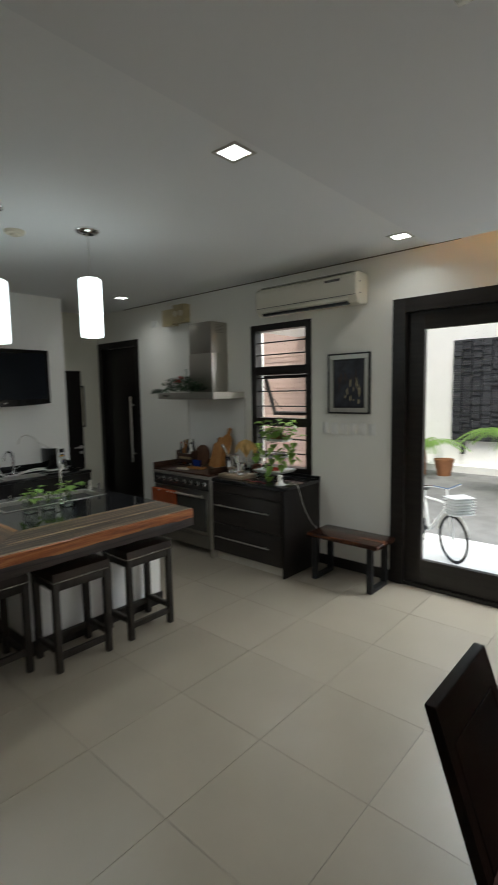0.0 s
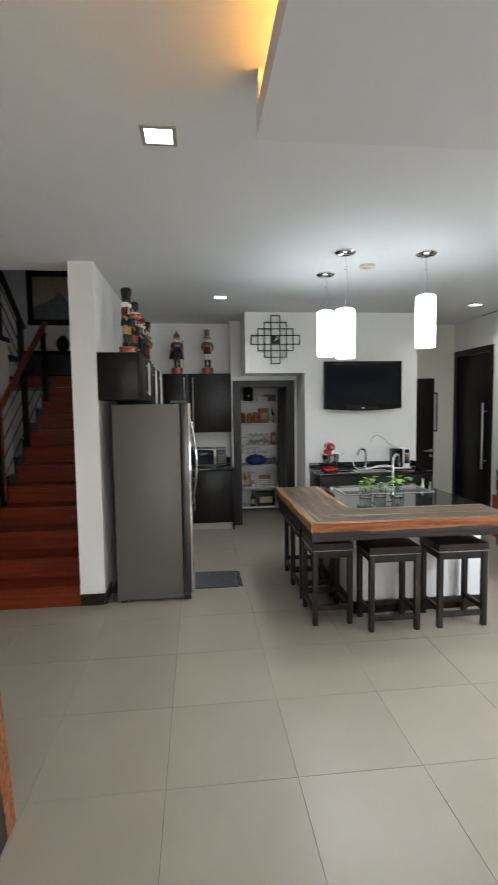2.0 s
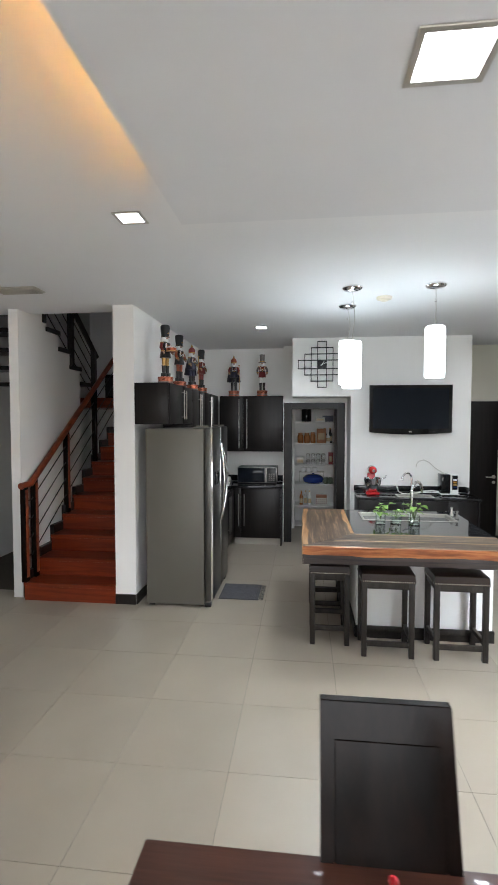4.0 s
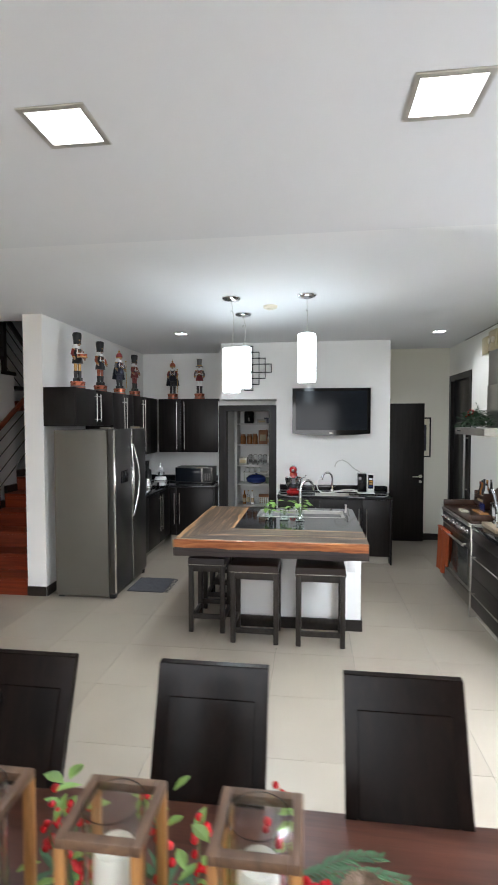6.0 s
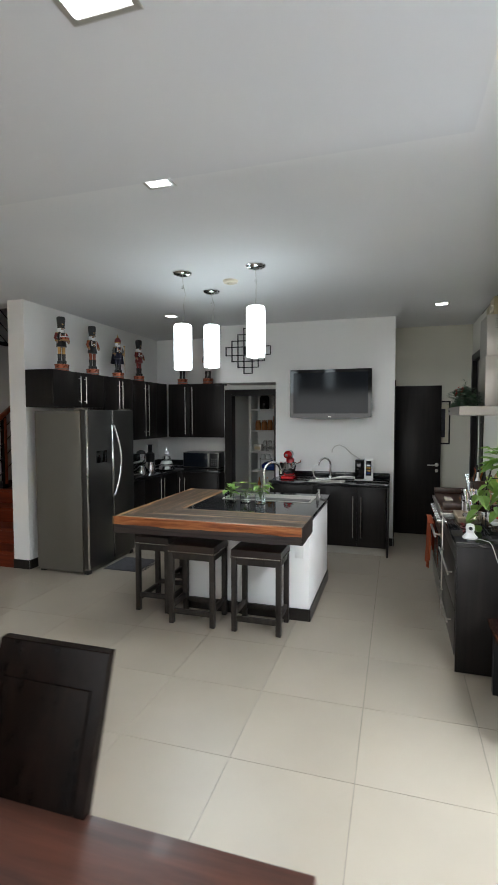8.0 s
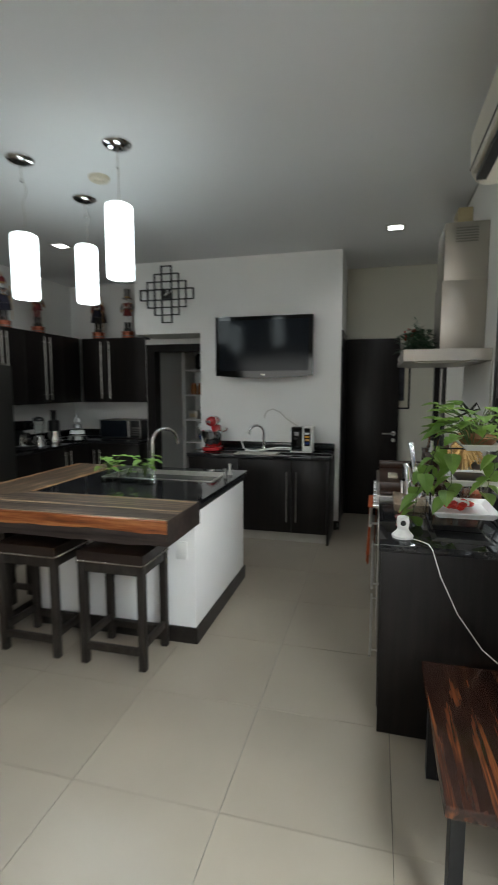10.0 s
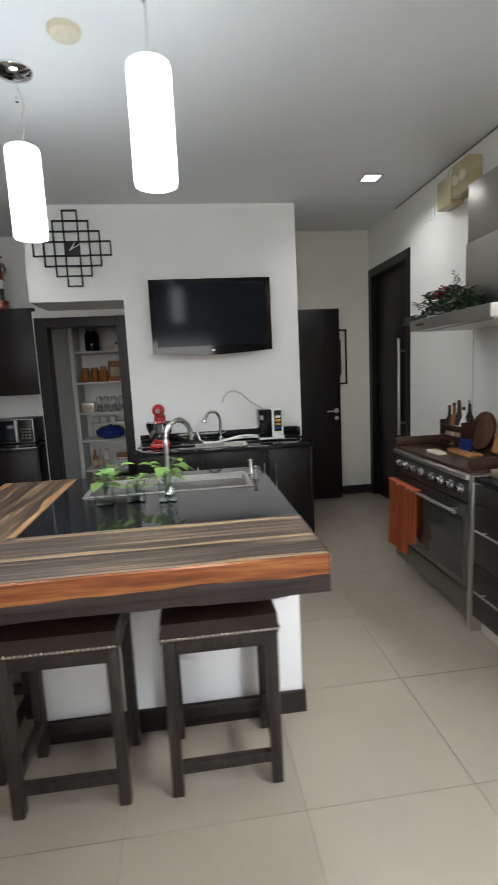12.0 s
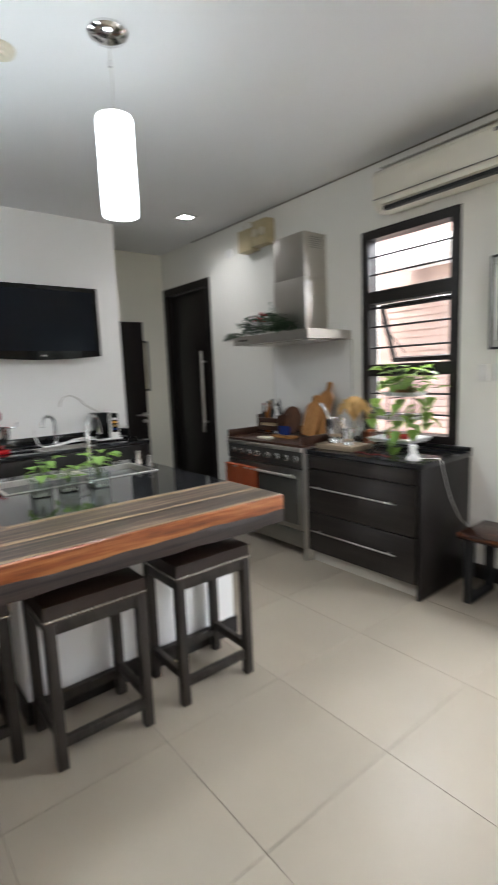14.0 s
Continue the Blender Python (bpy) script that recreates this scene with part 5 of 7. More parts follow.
def sap_inlay(bm, x0, x1, y, w, seed, z=0.8712):
    """A pale wandering sapwood streak on the side slab."""
    rng = random.Random(seed)
    a, b = rng.uniform(0, 6), rng.uniform(0, 6)
    rows = []
    for k in range(31):
        u = k / 30
        x = x0 + (x1 - x0) * u
        ww = abs(w) * (0.7 + 0.22 * math.sin(u * 8 + a) + 0.14 * math.sin(u * 19 + b))
        y2 = y + (ww if w > 0 else -ww)
        rows.append([bm.verts.new((x, y, z)), bm.verts.new((x, y2, z)), bm.verts.new((x, y2, z - 0.006)), bm.verts.new((x, y, z - 0.006))])
    for p, q in zip(rows, rows[1:]):
        for j in range(4):
            bm.faces.new((p[j], q[j], q[(j + 1) % 4], p[(j + 1) % 4]))
    bm.faces.new(rows[0])
    bm.faces.new(rows[-1])
    bmesh.ops.recalc_face_normals(bm, faces=bm.faces)
    return bm


part("sapwood_streak", sap_inlay(bmesh.new(), -4.28, -2.76, 1.014, 0.045, 4), M_SAPX, isl, "pale sapwood streak")
part("sapwood_streak", sap_inlay(bmesh.new(), -4.28, -3.17, 1.438, -0.05, 6), M_SAPX, isl, "pale sapwood streak")
for x_, w_, seed_ in ((2.7165, 0.024, 14), (2.90, 0.035, 15), (3.125, 0.03, 17)):
    bm = sap_inlay(bmesh.new(), 1.03 if x_ < 2.8 else 1.26 if x_ < 3.0 else 1.45, 2.57, x_, w_, seed_, 0.8708)
    bm.transform(Matrix.Rotation(radians(90), 4, "Z"))
    part("sapwood_streak", bm, M_SAPP, isl, "pale sapwood streak")
bx("outlet", (-3.131, -3.122, 2.44, 2.51, 0.52, 0.63), M_WHITE, isl, 0.003, "white wall socket")
basin("sink", -4.10, -3.76, 1.60, 2.44, 0.869, 0.17, "wide stainless sink set into the black granite")
gooseneck(-3.70, 2.02, 0.869, 0.37, 0.20, "tall chrome gooseneck faucet on the island", (-0.75, 0.65), 0.013)
sp = thing("soap_dispenser", (-3.92, 2.50, 0.869), "small chrome soap dispenser beside the sink", "soap dispenser")
part("pump", lathe(bmesh.new(), [(0, 0.869), (0.018, 0.869), (0.014, 0.89), (0.008, 0.93), (0.016, 0.935), (0, 0.945)], 12, (-3.92, 2.50, 0)), M_NGREY, sp, smooth=True)


def leaf_blade(bm, base, way, up, length, width, fold=0.25, droop=0.15, heart=True):
    """Adds one bent leaf blade with a mid rib fold."""
    way = Vector(way).normalized()
    side = way.cross(Vector(up))
    if side.length < 1e-3:
        side = way.cross(Vector((1, 0, 0)))
    side.normalize()
    nrm = side.cross(way).normalized()
    prof = ((0.0, 0.25), (0.15, 0.85), (0.35, 1.0), (0.65, 0.7), (0.88, 0.28), (1.0, 0.0)) if heart else ((0.0, 0.12), (0.25, 0.7), (0.5, 1.0), (0.75, 0.75), (0.92, 0.3), (1.0, 0.0))
    rows = []
    for u, w in prof:
        c = Vector(base) + way * (u * length) - Vector((0, 0, 1)) * (droop * length * u * u)
        e = side * (w * width / 2)
        lift = nrm * (fold * w * width / 2)
        rows.append((bm.verts.new(c - e + lift), bm.verts.new(c), bm.verts.new(c + e + lift)))
    for a, b in zip(rows, rows[1:]):
        bm.faces.new((a[0], a[1], b[1], b[0]))
        bm.faces.new((a[1], a[2], b[2], b[1]))


def sprig(bm_l, bm_s, base, n, spread, size, seed, rise=0.1):
    rng = random.Random(seed)
    for k in range(n):
        a = rng.uniform(0, 2 * math.pi)
        r = spread * rng.uniform(0.2, 1.0)
        tip = Vector(base) + Vector((r * math.cos(a), r * math.sin(a), rise * rng.uniform(0.35, 1.0)))
        mid = Vector(base).lerp(tip, 0.5) + Vector((0, 0, rise * 0.25))
        tube(bm_s, [base, mid, tip], 0.002, 4)
        s = size * rng.uniform(0.7, 1.2)
        leaf_blade(bm_l, tip, (math.cos(a), math.sin(a), rng.uniform(-0.3, 0.5)), (0, 0, 1), s, s * 0.88, 0.3, 0.25)


def jar_plant(x, y, z, seed, n, rise, size):
    p = thing("potted_cutting", (x, y, z), "green pothos cutting in a square glass of water", "plant", "plants in glasses on the island")
    w = 0.042
    bm = bmesh.new()
    for lim in ((x - w, x + w, y - w, y - w + 0.004, z, z + 0.09), (x - w, x + w, y + w - 0.004, y + w, z, z + 0.09), (x - w, x - w + 0.004, y - w + 0.004, y + w - 0.004, z, z + 0.09), (x + w - 0.004, x + w, y - w + 0.004, y + w - 0.004, z, z + 0.09), (x - w, x + w, y - w, y + w, z, z + 0.005)):
        box(bm, *lim)
    part("glass", bm, M_JARG, p, "clear square drinking glass")
    bl_, bs_ = bmesh.new(), bmesh.new()
    sprig(bl_, bs_, (x, y, z + 0.04), n, 0.085, size, seed, rise)
    part("foliage", bl_, M_LEAF, p)
    part("stalk_cluster", bs_, M_STEM, p)


jar_plant(-3.60, 1.72, 0.869, 11, 17, 0.14, 0.062)
jar_plant(-3.62, 1.865, 0.869, 12, 11, 0.09, 0.05)
jar_plant(-3.58, 2.02, 0.869, 13, 17, 0.16, 0.062)


gt = thing("glass_rinser", (-4.06, 2.49, 0.869), "small steel tap post beside the island sink", "tap")
part("post", lathe(bmesh.new(), [(0, 0.869), (0.02, 0.869), (0.018, 0.885), (0.010, 0.90), (0.010, 0.945), (0.016, 0.95), (0, 0.96)], 12, (-4.06, 2.49, 0)), M_STEEL, gt, smooth=True)

# ---- stools ----
def stool():
    s = thing("bar_stool", (0, 0, 0), "weathered wooden bar stool with brown leather seat and nailheads", "stool", "stools round the island")
    hw, hd, L = 0.198, 0.158, 0.04
    for sx in (-1, 1):
        for sy in (-1, 1):
            x, y = sx * (hd - L / 2), sy * (hw - L / 2)
            bx("leg", (x - L / 2, x + L / 2, y - L / 2, y + L / 2, 0, 0.583), M_STOOL, s, 0.003)
    for sx in (-1, 1):
        x = sx * (hd - L / 2)
        bx("apron", (x - 0.012, x + 0.012, -hw + L, hw - L, 0.533, 0.583), M_STOOL, s, 0.002)
        bx("stretcher", (x - 0.013, x + 0.013, -hw + L, hw - L, 0.082, 0.122), M_STOOL, s, 0.002)
    for sy in (-1, 1):
        y = sy * (hw - L / 2)
        bx("apron", (-hd + L, hd - L, y - 0.012, y + 0.012, 0.533, 0.583), M_STOOL, s, 0.002)
        bx("stretcher", (-hd + L, hd - L, y - 0.013, y + 0.013, 0.118, 0.158), M_STOOL, s, 0.002)
    bm = bmesh.new()
    n = 8
    grid = {}
    for i in range(n + 1):
        for j in range(n + 1):
            u, v = i / n * 2 - 1, j / n * 2 - 1
            z = 0.65 + 0.016 * (1 - u ** 4) * (1 - v ** 4)
            grid[i, j] = bm.verts.new((u * (hd + 0.004), v * (hw + 0.004), z))
    low = {}
    for i in range(n + 1):
        for j in range(n + 1):
            if i in (0, n) or j in (0, n):
                g = grid[i, j].co
                low[i, j] = bm.verts.new((g.x * 1.0, g.y * 1.0, 0.584))
                grid[i, j].co.x *= 0.975
                grid[i, j].co.y *= 0.98
    for i in range(n):
        for j in range(n):
            bm.faces.new((grid[i, j], grid[i + 1, j], grid[i + 1, j + 1], grid[i, j + 1]))
    for i in range(n):
        for j in (0, n):
            bm.faces.new((grid[i, j], grid[i + 1, j], low[i + 1, j], low[i, j]))
            bm.faces.new((grid[j, i], grid[j, i + 1], low[j, i + 1], low[j, i]))
    bmesh.ops.recalc_face_normals(bm, faces=bm.faces)
    part("seat", bm, M_LEATHER, s, "dark brown leather seat", True)
    bm = bmesh.new()
    for sx in (-1, 1):
        for k in range(24):
            ball(bm, (sx * (hd + 0.005), -hw + 0.008 + (2 * hw - 0.016) * k / 23, 0.596), 0.0068, 1, (0.6, 1, 1))
    for sy in (-1, 1):
        for k in range(20):
            ball(bm, (-hd + 0.008 + (2 * hd - 0.016) * k / 19, sy * (hw + 0.005), 0.596), 0.0068, 1, (1, 0.6, 1))
    part("nailhead_trim", bm, M_NAIL, s, "row of nickel nailheads")
    return s


s0 = stool()
s0.matrix_basis = pose(-2.93, 2.203, 0, 0, 0, 0)
copy_thing(s0, pose(-2.932, 1.665, 0, 0, 0, -0.6))
copy_thing(s0, pose(-3.135, 1.23, 0, 0, 0, 90))
copy_thing(s0, pose(-3.67, 1.235, 0, 0, 0, 91.5))
copy_thing(s0, pose(-4.06, 1.24, 0, 0, 0, 89))

# ---- range, hood and worktop by the window ----
sv = thing("range_cooker", (-4.07, 3.9, 0), "wide stainless range cooker with knobs and towel rail", "cooker")
bx("body", (-4.54, -3.605, 3.63, 4.205, 0.07, 0.87), M_COOK, sv, 0.004)
bx("control_panel", (-4.54, -3.605, 3.60, 3.63, 0.715, 0.84), M_FRDOOR, sv, 0.006)
bx("top_trim", (-4.545, -3.603, 3.585, 3.64, 0.842, 0.872), M_STEEL, sv, 0.006, "bright steel front rim")
dr = bx("oven_door", (-4.53, -3.615, 3.602, 3.63, 0.225, 0.705), M_COOK, sv, 0.006)
bx("oven_window", (-4.49, -3.655, 3.597, 3.604, 0.265, 0.625), M_OVEN, dr, 0.003, "smoked glass oven window")
bar_handle((-4.50, 3.602, 0.655), (-3.65, 3.602, 0.655), (0, -0.05, 0), dr, r=0.011)
bx("drawer", (-4.53, -3.615, 3.602, 3.63, 0.085, 0.215), M_COOK, sv, 0.005)
for k in range(8):
    x = -4.45 + 0.107 * k + (0.03 if k > 3 else 0)
    kn = part("knob", lathe(bmesh.new(), [(0, 3.60), (0.027, 3.60), (0.026, 3.592), (0.019, 3.588), (0.017, 3.566), (0, 3.565)], 16, (x, 0, 0.785), "y"), M_CHROME, sv, smooth=True)
for x in (-4.50, -3.65):
    for y in (3.68, 4.16):
        part("foot", lathe(bmesh.new(), [(0, 0), (0.022, 0), (0.018, 0.07), (0, 0.07)], 12, (x, y, 0)), M_CHROME, sv, smooth=True)
tr = thing("filler_strip", (-3.585, 3.9, 0), "narrow stainless strip between cooker and drawers", "trim panel")
bx("strip", (-3.602, -3.566, 3.60, 4.205, 0.0, 0.872), M_STEEL, tr, 0.002)
cb = thing("stove_cover", (-4.07, 3.9, 0.872), "dark stained wooden stove cover with raised sides", "stove cover")
bx("board", (-4.545, -3.60, 3.605, 4.20, 0.873, 0.893), M_CRATE, cb, 0.003)
bx("rim", (-4.545, -4.52, 3.605, 4.20, 0.893, 0.955), M_CRATE, cb, 0.004)
bx("rim", (-3.63, -3.60, 3.605, 4.20, 0.893, 0.955), M_CRATE, cb, 0.004)
bx("rim", (-4.52, -3.63, 4.175, 4.20, 0.893, 0.955), M_CRATE, cb, 0.004)

tw = thing("towel", (-4.3, 3.55, 0.65), "rust orange kitchen towel hanging over the oven rail", "towel")


def drape(x0, x1, z0, z1, y, amp, seed):
    rng = random.Random(seed)
    ph = rng.uniform(0, 6)
    bm = bmesh.new()
    rows = []
    n = 22
    for j in range(13):
        v = j / 12
        z = z1 + (z0 - z1) * v
        row = []
        for i in range(n + 1):
            u = i / n
            a = amp * (0.35 + 0.65 * v)
            row.append(bm.verts.new((x0 + (x1 - x0) * (u + 0.02 * v * math.sin(u * 7 + ph)), y - a * math.sin(u * 13 + ph) - a * 0.5 * math.sin(u * 29 + ph * 2) + 0.012 * math.cos(v * 1.4), z + 0.006 * math.sin(u * 9 + ph) * v)))
        rows.append(row)
    for a, b in zip(rows, rows[1:]):
        for i in range(n):
            bm.faces.new((a[i], a[i + 1], b[i + 1], b[i]))
    geo = bmesh.ops.solidify(bm, geom=bm.faces[:], thickness=0.006)
    bmesh.ops.recalc_face_normals(bm, faces=bm.faces)
    return bm


part("front_fold", drape(-4.51, -4.17, 0.20, 0.668, 3.528, 0.010, 2), M_TOWEL, tw, smooth=True)
part("side_fold", drape(-4.23, -4.10, 0.31, 0.668, 3.532, 0.010, 5), M_TOWEL, tw, smooth=True)
part("back_fold", drape(-4.50, -4.12, 0.36, 0.668, 3.578, 0.004, 7), M_TOWEL, tw, smooth=True)
bx("rail_fold", (-4.51, -4.10, 3.53, 3.578, 0.666, 0.673), M_TOWEL, tw, 0.003)

dc = thing("drawer_cabinet", (-3.09, 3.9, 0), "dark wenge drawer cabinet with steel bar handles", "cabinet", G)
bx("body", (-3.56, -2.645, 3.625, 4.205, 0.1, 0.835), M_DARK, dc, 0.002)
bx("toe_kick", (-3.56, -2.66, 3.66, 4.205, 0.0, 0.1), M_TOE, dc)
bx("end_panel", (-2.643, -2.62, 3.61, 4.205, 0.0, 0.835), M_DARK, dc, 0.002)
for z0, z1, hz_ in ((0.735, 0.83, None), (0.405, 0.728, 0.60), (0.10, 0.398, 0.265)):
    d = bx("drawer", (-3.555, -2.65, 3.605, 3.624, z0, z1), M_DARKX, dc, 0.002)
    if hz_:
        bar_handle((-3.50, 3.605, hz_), (-2.78, 3.605, hz_), (0, -0.032, 0), d)
wt = thing("countertop", (-3.09, 3.9, 0.837), "black polished granite worktop under the window", "countertop")
bx("slab", (-3.562, -2.612, 3.60, 4.21, 0.837, 0.87), M_GRAN, wt, 0.003)
bx("upstand", (-3.562, -2.612, 4.19, 4.21, 0.871, 0.898), M_GRAN, wt, 0.002)

hd = thing("range_hood", (-4.07, 3.95, 1.69), "stainless steel chimney hood on the wall", "range hood")
bm = bmesh.new()
box(bm, -4.55, -3.63, 3.72, 4.213, 1.69, 1.762, 0.003)
part("canopy", bm, M_HOOD, hd)
bx("filter", (-4.48, -3.70, 3.79, 4.15, 1.684, 1.691), M_TRIM, hd)
bx("chimney", (-4.25, -3.875, 3.95, 4.213, 1.763, 2.20), M_HOOD, hd, 0.003)
bx("upper_chimney", (-4.243, -3.882, 3.957, 4.213, 2.20, 2.55), M_HOOD, hd, 0.003)
for k in range(6):
    bx("vent_slot", (-3.8825, -3.879, 4.02, 4.15, 2.43 + 0.016 * k, 2.437 + 0.016 * k), M_COOK, hd)
for k in range(4):
    bx("button", (-4.46 + 0.03 * k, -4.445 + 0.03 * k, 3.716, 3.721, 1.72, 1.735), M_BLACK, hd)
sb = thing("splash_panel", (-4.07, 4.21, 0.96), "thin pale splash panel behind the cooker", "splashback")
bx("panel", (-4.56, -3.62, 4.205, 4.212, 0.96, 1.685), M_WHITE, sb)
for x in (-4.566, -3.620):
    bx("edge_strip", (x, x + 0.006, 4.203, 4.213, 0.96, 1.685), M_TRIM, sb)

gl = thing("garland", (-4.35, 3.85, 1.763), "evergreen garland with red berries on the hood", "garland")
bl_, bs_ = bmesh.new(), bmesh.new()
rng = random.Random(21)
for k in range(520):
    u = rng.random()
    b0 = Vector((-4.53 + 0.60 * u, 3.76 + 0.15 * rng.random(), 1.772 + 0.17 * rng.random() * (0.35 + 0.65 * math.sin(math.pi * min(1, u + 0.1)))))
    a = rng.uniform(0, 2 * math.pi)
    leaf_blade(bl_ if k % 3 else bs_, b0, (math.cos(a), math.sin(a), rng.uniform(0.0, 0.9)), (0, 0, 1), rng.uniform(0.06, 0.12), rng.uniform(0.014, 0.032), 0.2, 0.3, False)
for k in range(80):
    b0 = Vector((-4.53 - 0.17 * rng.random(), 3.76 + 0.10 * rng.random(), 1.772 + 0.04 * rng.random()))
    leaf_blade(bs_ if k % 2 else bl_, b0, (-1, rng.uniform(-0.7, 0.6), rng.uniform(-0.3, 0.4)), (0, 0, 1), 0.08, 0.016, 0.2, 0.3, False)
for x, h in ((-4.18, 0.28), (-4.12, 0.22), (-4.25, 0.2)):
    for k in range(30):
        u = k / 30
        a = rng.uniform(0, 6.28)
        leaf_blade(bl_, (x + 0.03 * u, 3.82, 1.78 + h * 0.85 * u), (math.cos(a), math.sin(a), 0.8), (0, 0, 1), 0.06 * (1 - 0.4 * u), 0.01, 0.2, 0.2, False)
berries(gl, [(-4.34 + 0.14 * rng.random(), 3.75 + 0.08 * rng.random(), 1.88 + 0.07 * rng.random()) for k in range(22)])
part("greenery", bl_, M_LEAF2, gl)
part("twig_foliage", bs_, M_LEAF3, gl)
el = thing("emergency_light", (-4.7, 4.15, 2.72), "old yellowed emergency light high on the wall", "emergency light")
bx("case", (-4.92, -4.72, 4.11, 4.213, 2.60, 2.80), M_GOLD, el, 0.008)
bx("lamp_case", (-4.715, -4.50, 4.11, 4.213, 2.62, 2.84), M_GOLD, el, 0.008)
for x in (-4.66, -4.56):
    part("lens", lathe(bmesh.new(), [(0, 4.11), (0.036, 4.11), (0.034, 4.097), (0, 4.09)], 16, (x, 0, 2.73), "y"), M_CREAM, el, smooth=True)
bm = bmesh.new()
tube(bm, [(-4.9, 4.2, 2.80), (-4.92, 4.19, 2.86), (-4.85, 4.19, 2.89), (-4.75, 4.2, 2.86), (-4.73, 4.2, 2.80)], 0.004, 6)
part("cord", bm, M_CREAM, el, smooth=True)
so = thing("wall_socket", (-5.2, WY, 2.67), "white wall socket high beside the door", "socket")
bx("plate", (-5.26, -5.15, WY - 0.01, WY, 2.63, 2.71), M_WHITE, so, 0.003)

# crate of bottles, boards and mortars
cr = thing("bottle_crate", (-4.36, 3.98, 0.893), "dark wooden crate holding oil and sauce bottles", "crate")
bx("bottom", (-4.50, -4.22, 3.92, 4.10, 0.894, 0.904), M_CRATE, cr)
for y in (3.92, 4.09):
    for z in (0.93, 1.0):
        bx("slat", (-4.50, -4.22, y, y + 0.01, z, z + 0.04), M_CRATE, cr, 0.002)
for x in (-4.50, -4.232):
    bx("end_board", (x, x + 0.012, 3.92, 4.10, 0.894, 1.07), M_CRATE, cr, 0.002)
for k, (x, m, c) in enumerate(((-4.46, M_BLACK, M_NRED), (-4.40, M_AMBER, M_BLACK), (-4.34, M_BLACK, M_BLACK), (-4.28, M_PORC, M_BLACK), (-4.43, M_AMBER, M_NGOLD), (-4.31, M_BLACK, M_CHROME))):
    bottle(x, 3.97 + 0.06 * (k > 3), 0.905, 0.027, 0.265 + 0.02 * (k % 3), m, c, "dark condiment bottle in the wooden crate")


def paddle(x, w, h, tilt, m, words, rnd=False, z=0.894, y=4.06):
    b = thing("cutting_board", (x, y, z), words, "cutting board", "boards leaning on the wall")
    out = []
    if rnd:
        for k in range(24):
            a = -math.pi / 2 + 2 * math.pi * k / 24
            out.append((w / 2 * math.cos(a), w / 2 + w / 2 * math.sin(a)))
    else:
        out = [(-w / 2, 0), (w / 2, 0), (w / 2, h * 0.72), (w * 0.3, h * 0.8), (w * 0.16, h * 0.83), (w * 0.16, h * 0.97), (0, h), (-w * 0.16, h * 0.97), (-w * 0.16, h * 0.83), (-w * 0.3, h * 0.8), (-w / 2, h * 0.72)]
    bm = bmesh.new()
    poly_prism(bm, out, -0.009, 0.009)
    bm.transform(Matrix.Rotation(radians(90), 4, "X"))
    bmesh.ops.bevel(bm, geom=[e for e in bm.edges], offset=0.002, segments=1, affect="EDGES")
    bm.transform(Matrix.Rotation(radians(-tilt), 4, "X"))
    ob = new("board", as_mesh("board", bm, m))
    ob.parent = b
    b.location = (x, y, z + 0.004)
    return b


paddle(-4.16, 0.25, 0.25, 14, M_BOARD2, "round walnut board leaning on the wall", True, y=4.0)
paddle(-3.97, 0.16, 0.34, 12, M_BOARD2, "dark walnut paddle board leaning on the wall", y=4.07)
q = paddle(-3.86, 0.15, 0.47, 12, M_BOARD, "long honey coloured paddle board leaning on the wall", y=4.04)
q.rotation_euler = (0, radians(9), 0)
q = paddle(-3.93, 0.17, 0.36, 16, M_BOARD, "oiled wooden board leaning on the wall", y=4.0)
q.rotation_euler = (0, radians(5), 0)
bc = thing("recipe_card", (-4.07, 3.86, 0.893), "small blue card on a wooden stand", "card")
bx("stand", (-4.18, -3.92, 3.80, 3.88, 0.894, 0.915), M_BOARD, bc, 0.003)
bx("card", (-4.13, -4.0, 3.855, 3.861, 0.915, 0.99), M_BLUE, bc)
sbk = thing("soap_bar", (-4.13, 3.70, 0.893), "pale wooden block on the stove cover", "block")
bx("block", (-4.2, -4.06, 3.665, 3.73, 0.894, 0.915), M_CREAM, sbk, 0.006)

mb = thing("serving_board", (-3.42, 3.78, 0.87), "thick wooden board under the steel mortars", "board")
bx("board", (-3.54, -3.20, 3.68, 3.90, 0.871, 0.91), M_OAK, mb, 0.005)


def mortar(x, y, z, r, h, words):
    m = thing("mortar", (x, y, z), words, "mortar", "steel mortars")
    part("bowl", lathe(bmesh.new(), [(0, z), (r * 0.8, z), (r * 0.75, z + h * 0.12), (r * 0.55, z + h * 0.2), (r, z + h * 0.4), (r * 1.05, z + h), (r * 0.95, z + h), (r * 0.85, z + h * 0.45), (0, z + h * 0.35)], 18, (x, y, 0)), M_CHROME, m, smooth=True)
    part("pestle", tube(bmesh.new(), [(x, y, z + h * 0.4), (x - r * 1.2, y - r * 0.2, z + h * 1.35), (x - r * 1.7, y - r * 0.3, z + h * 1.6)], 0.012, 10, 0.017), M_CHROME, m, smooth=True)


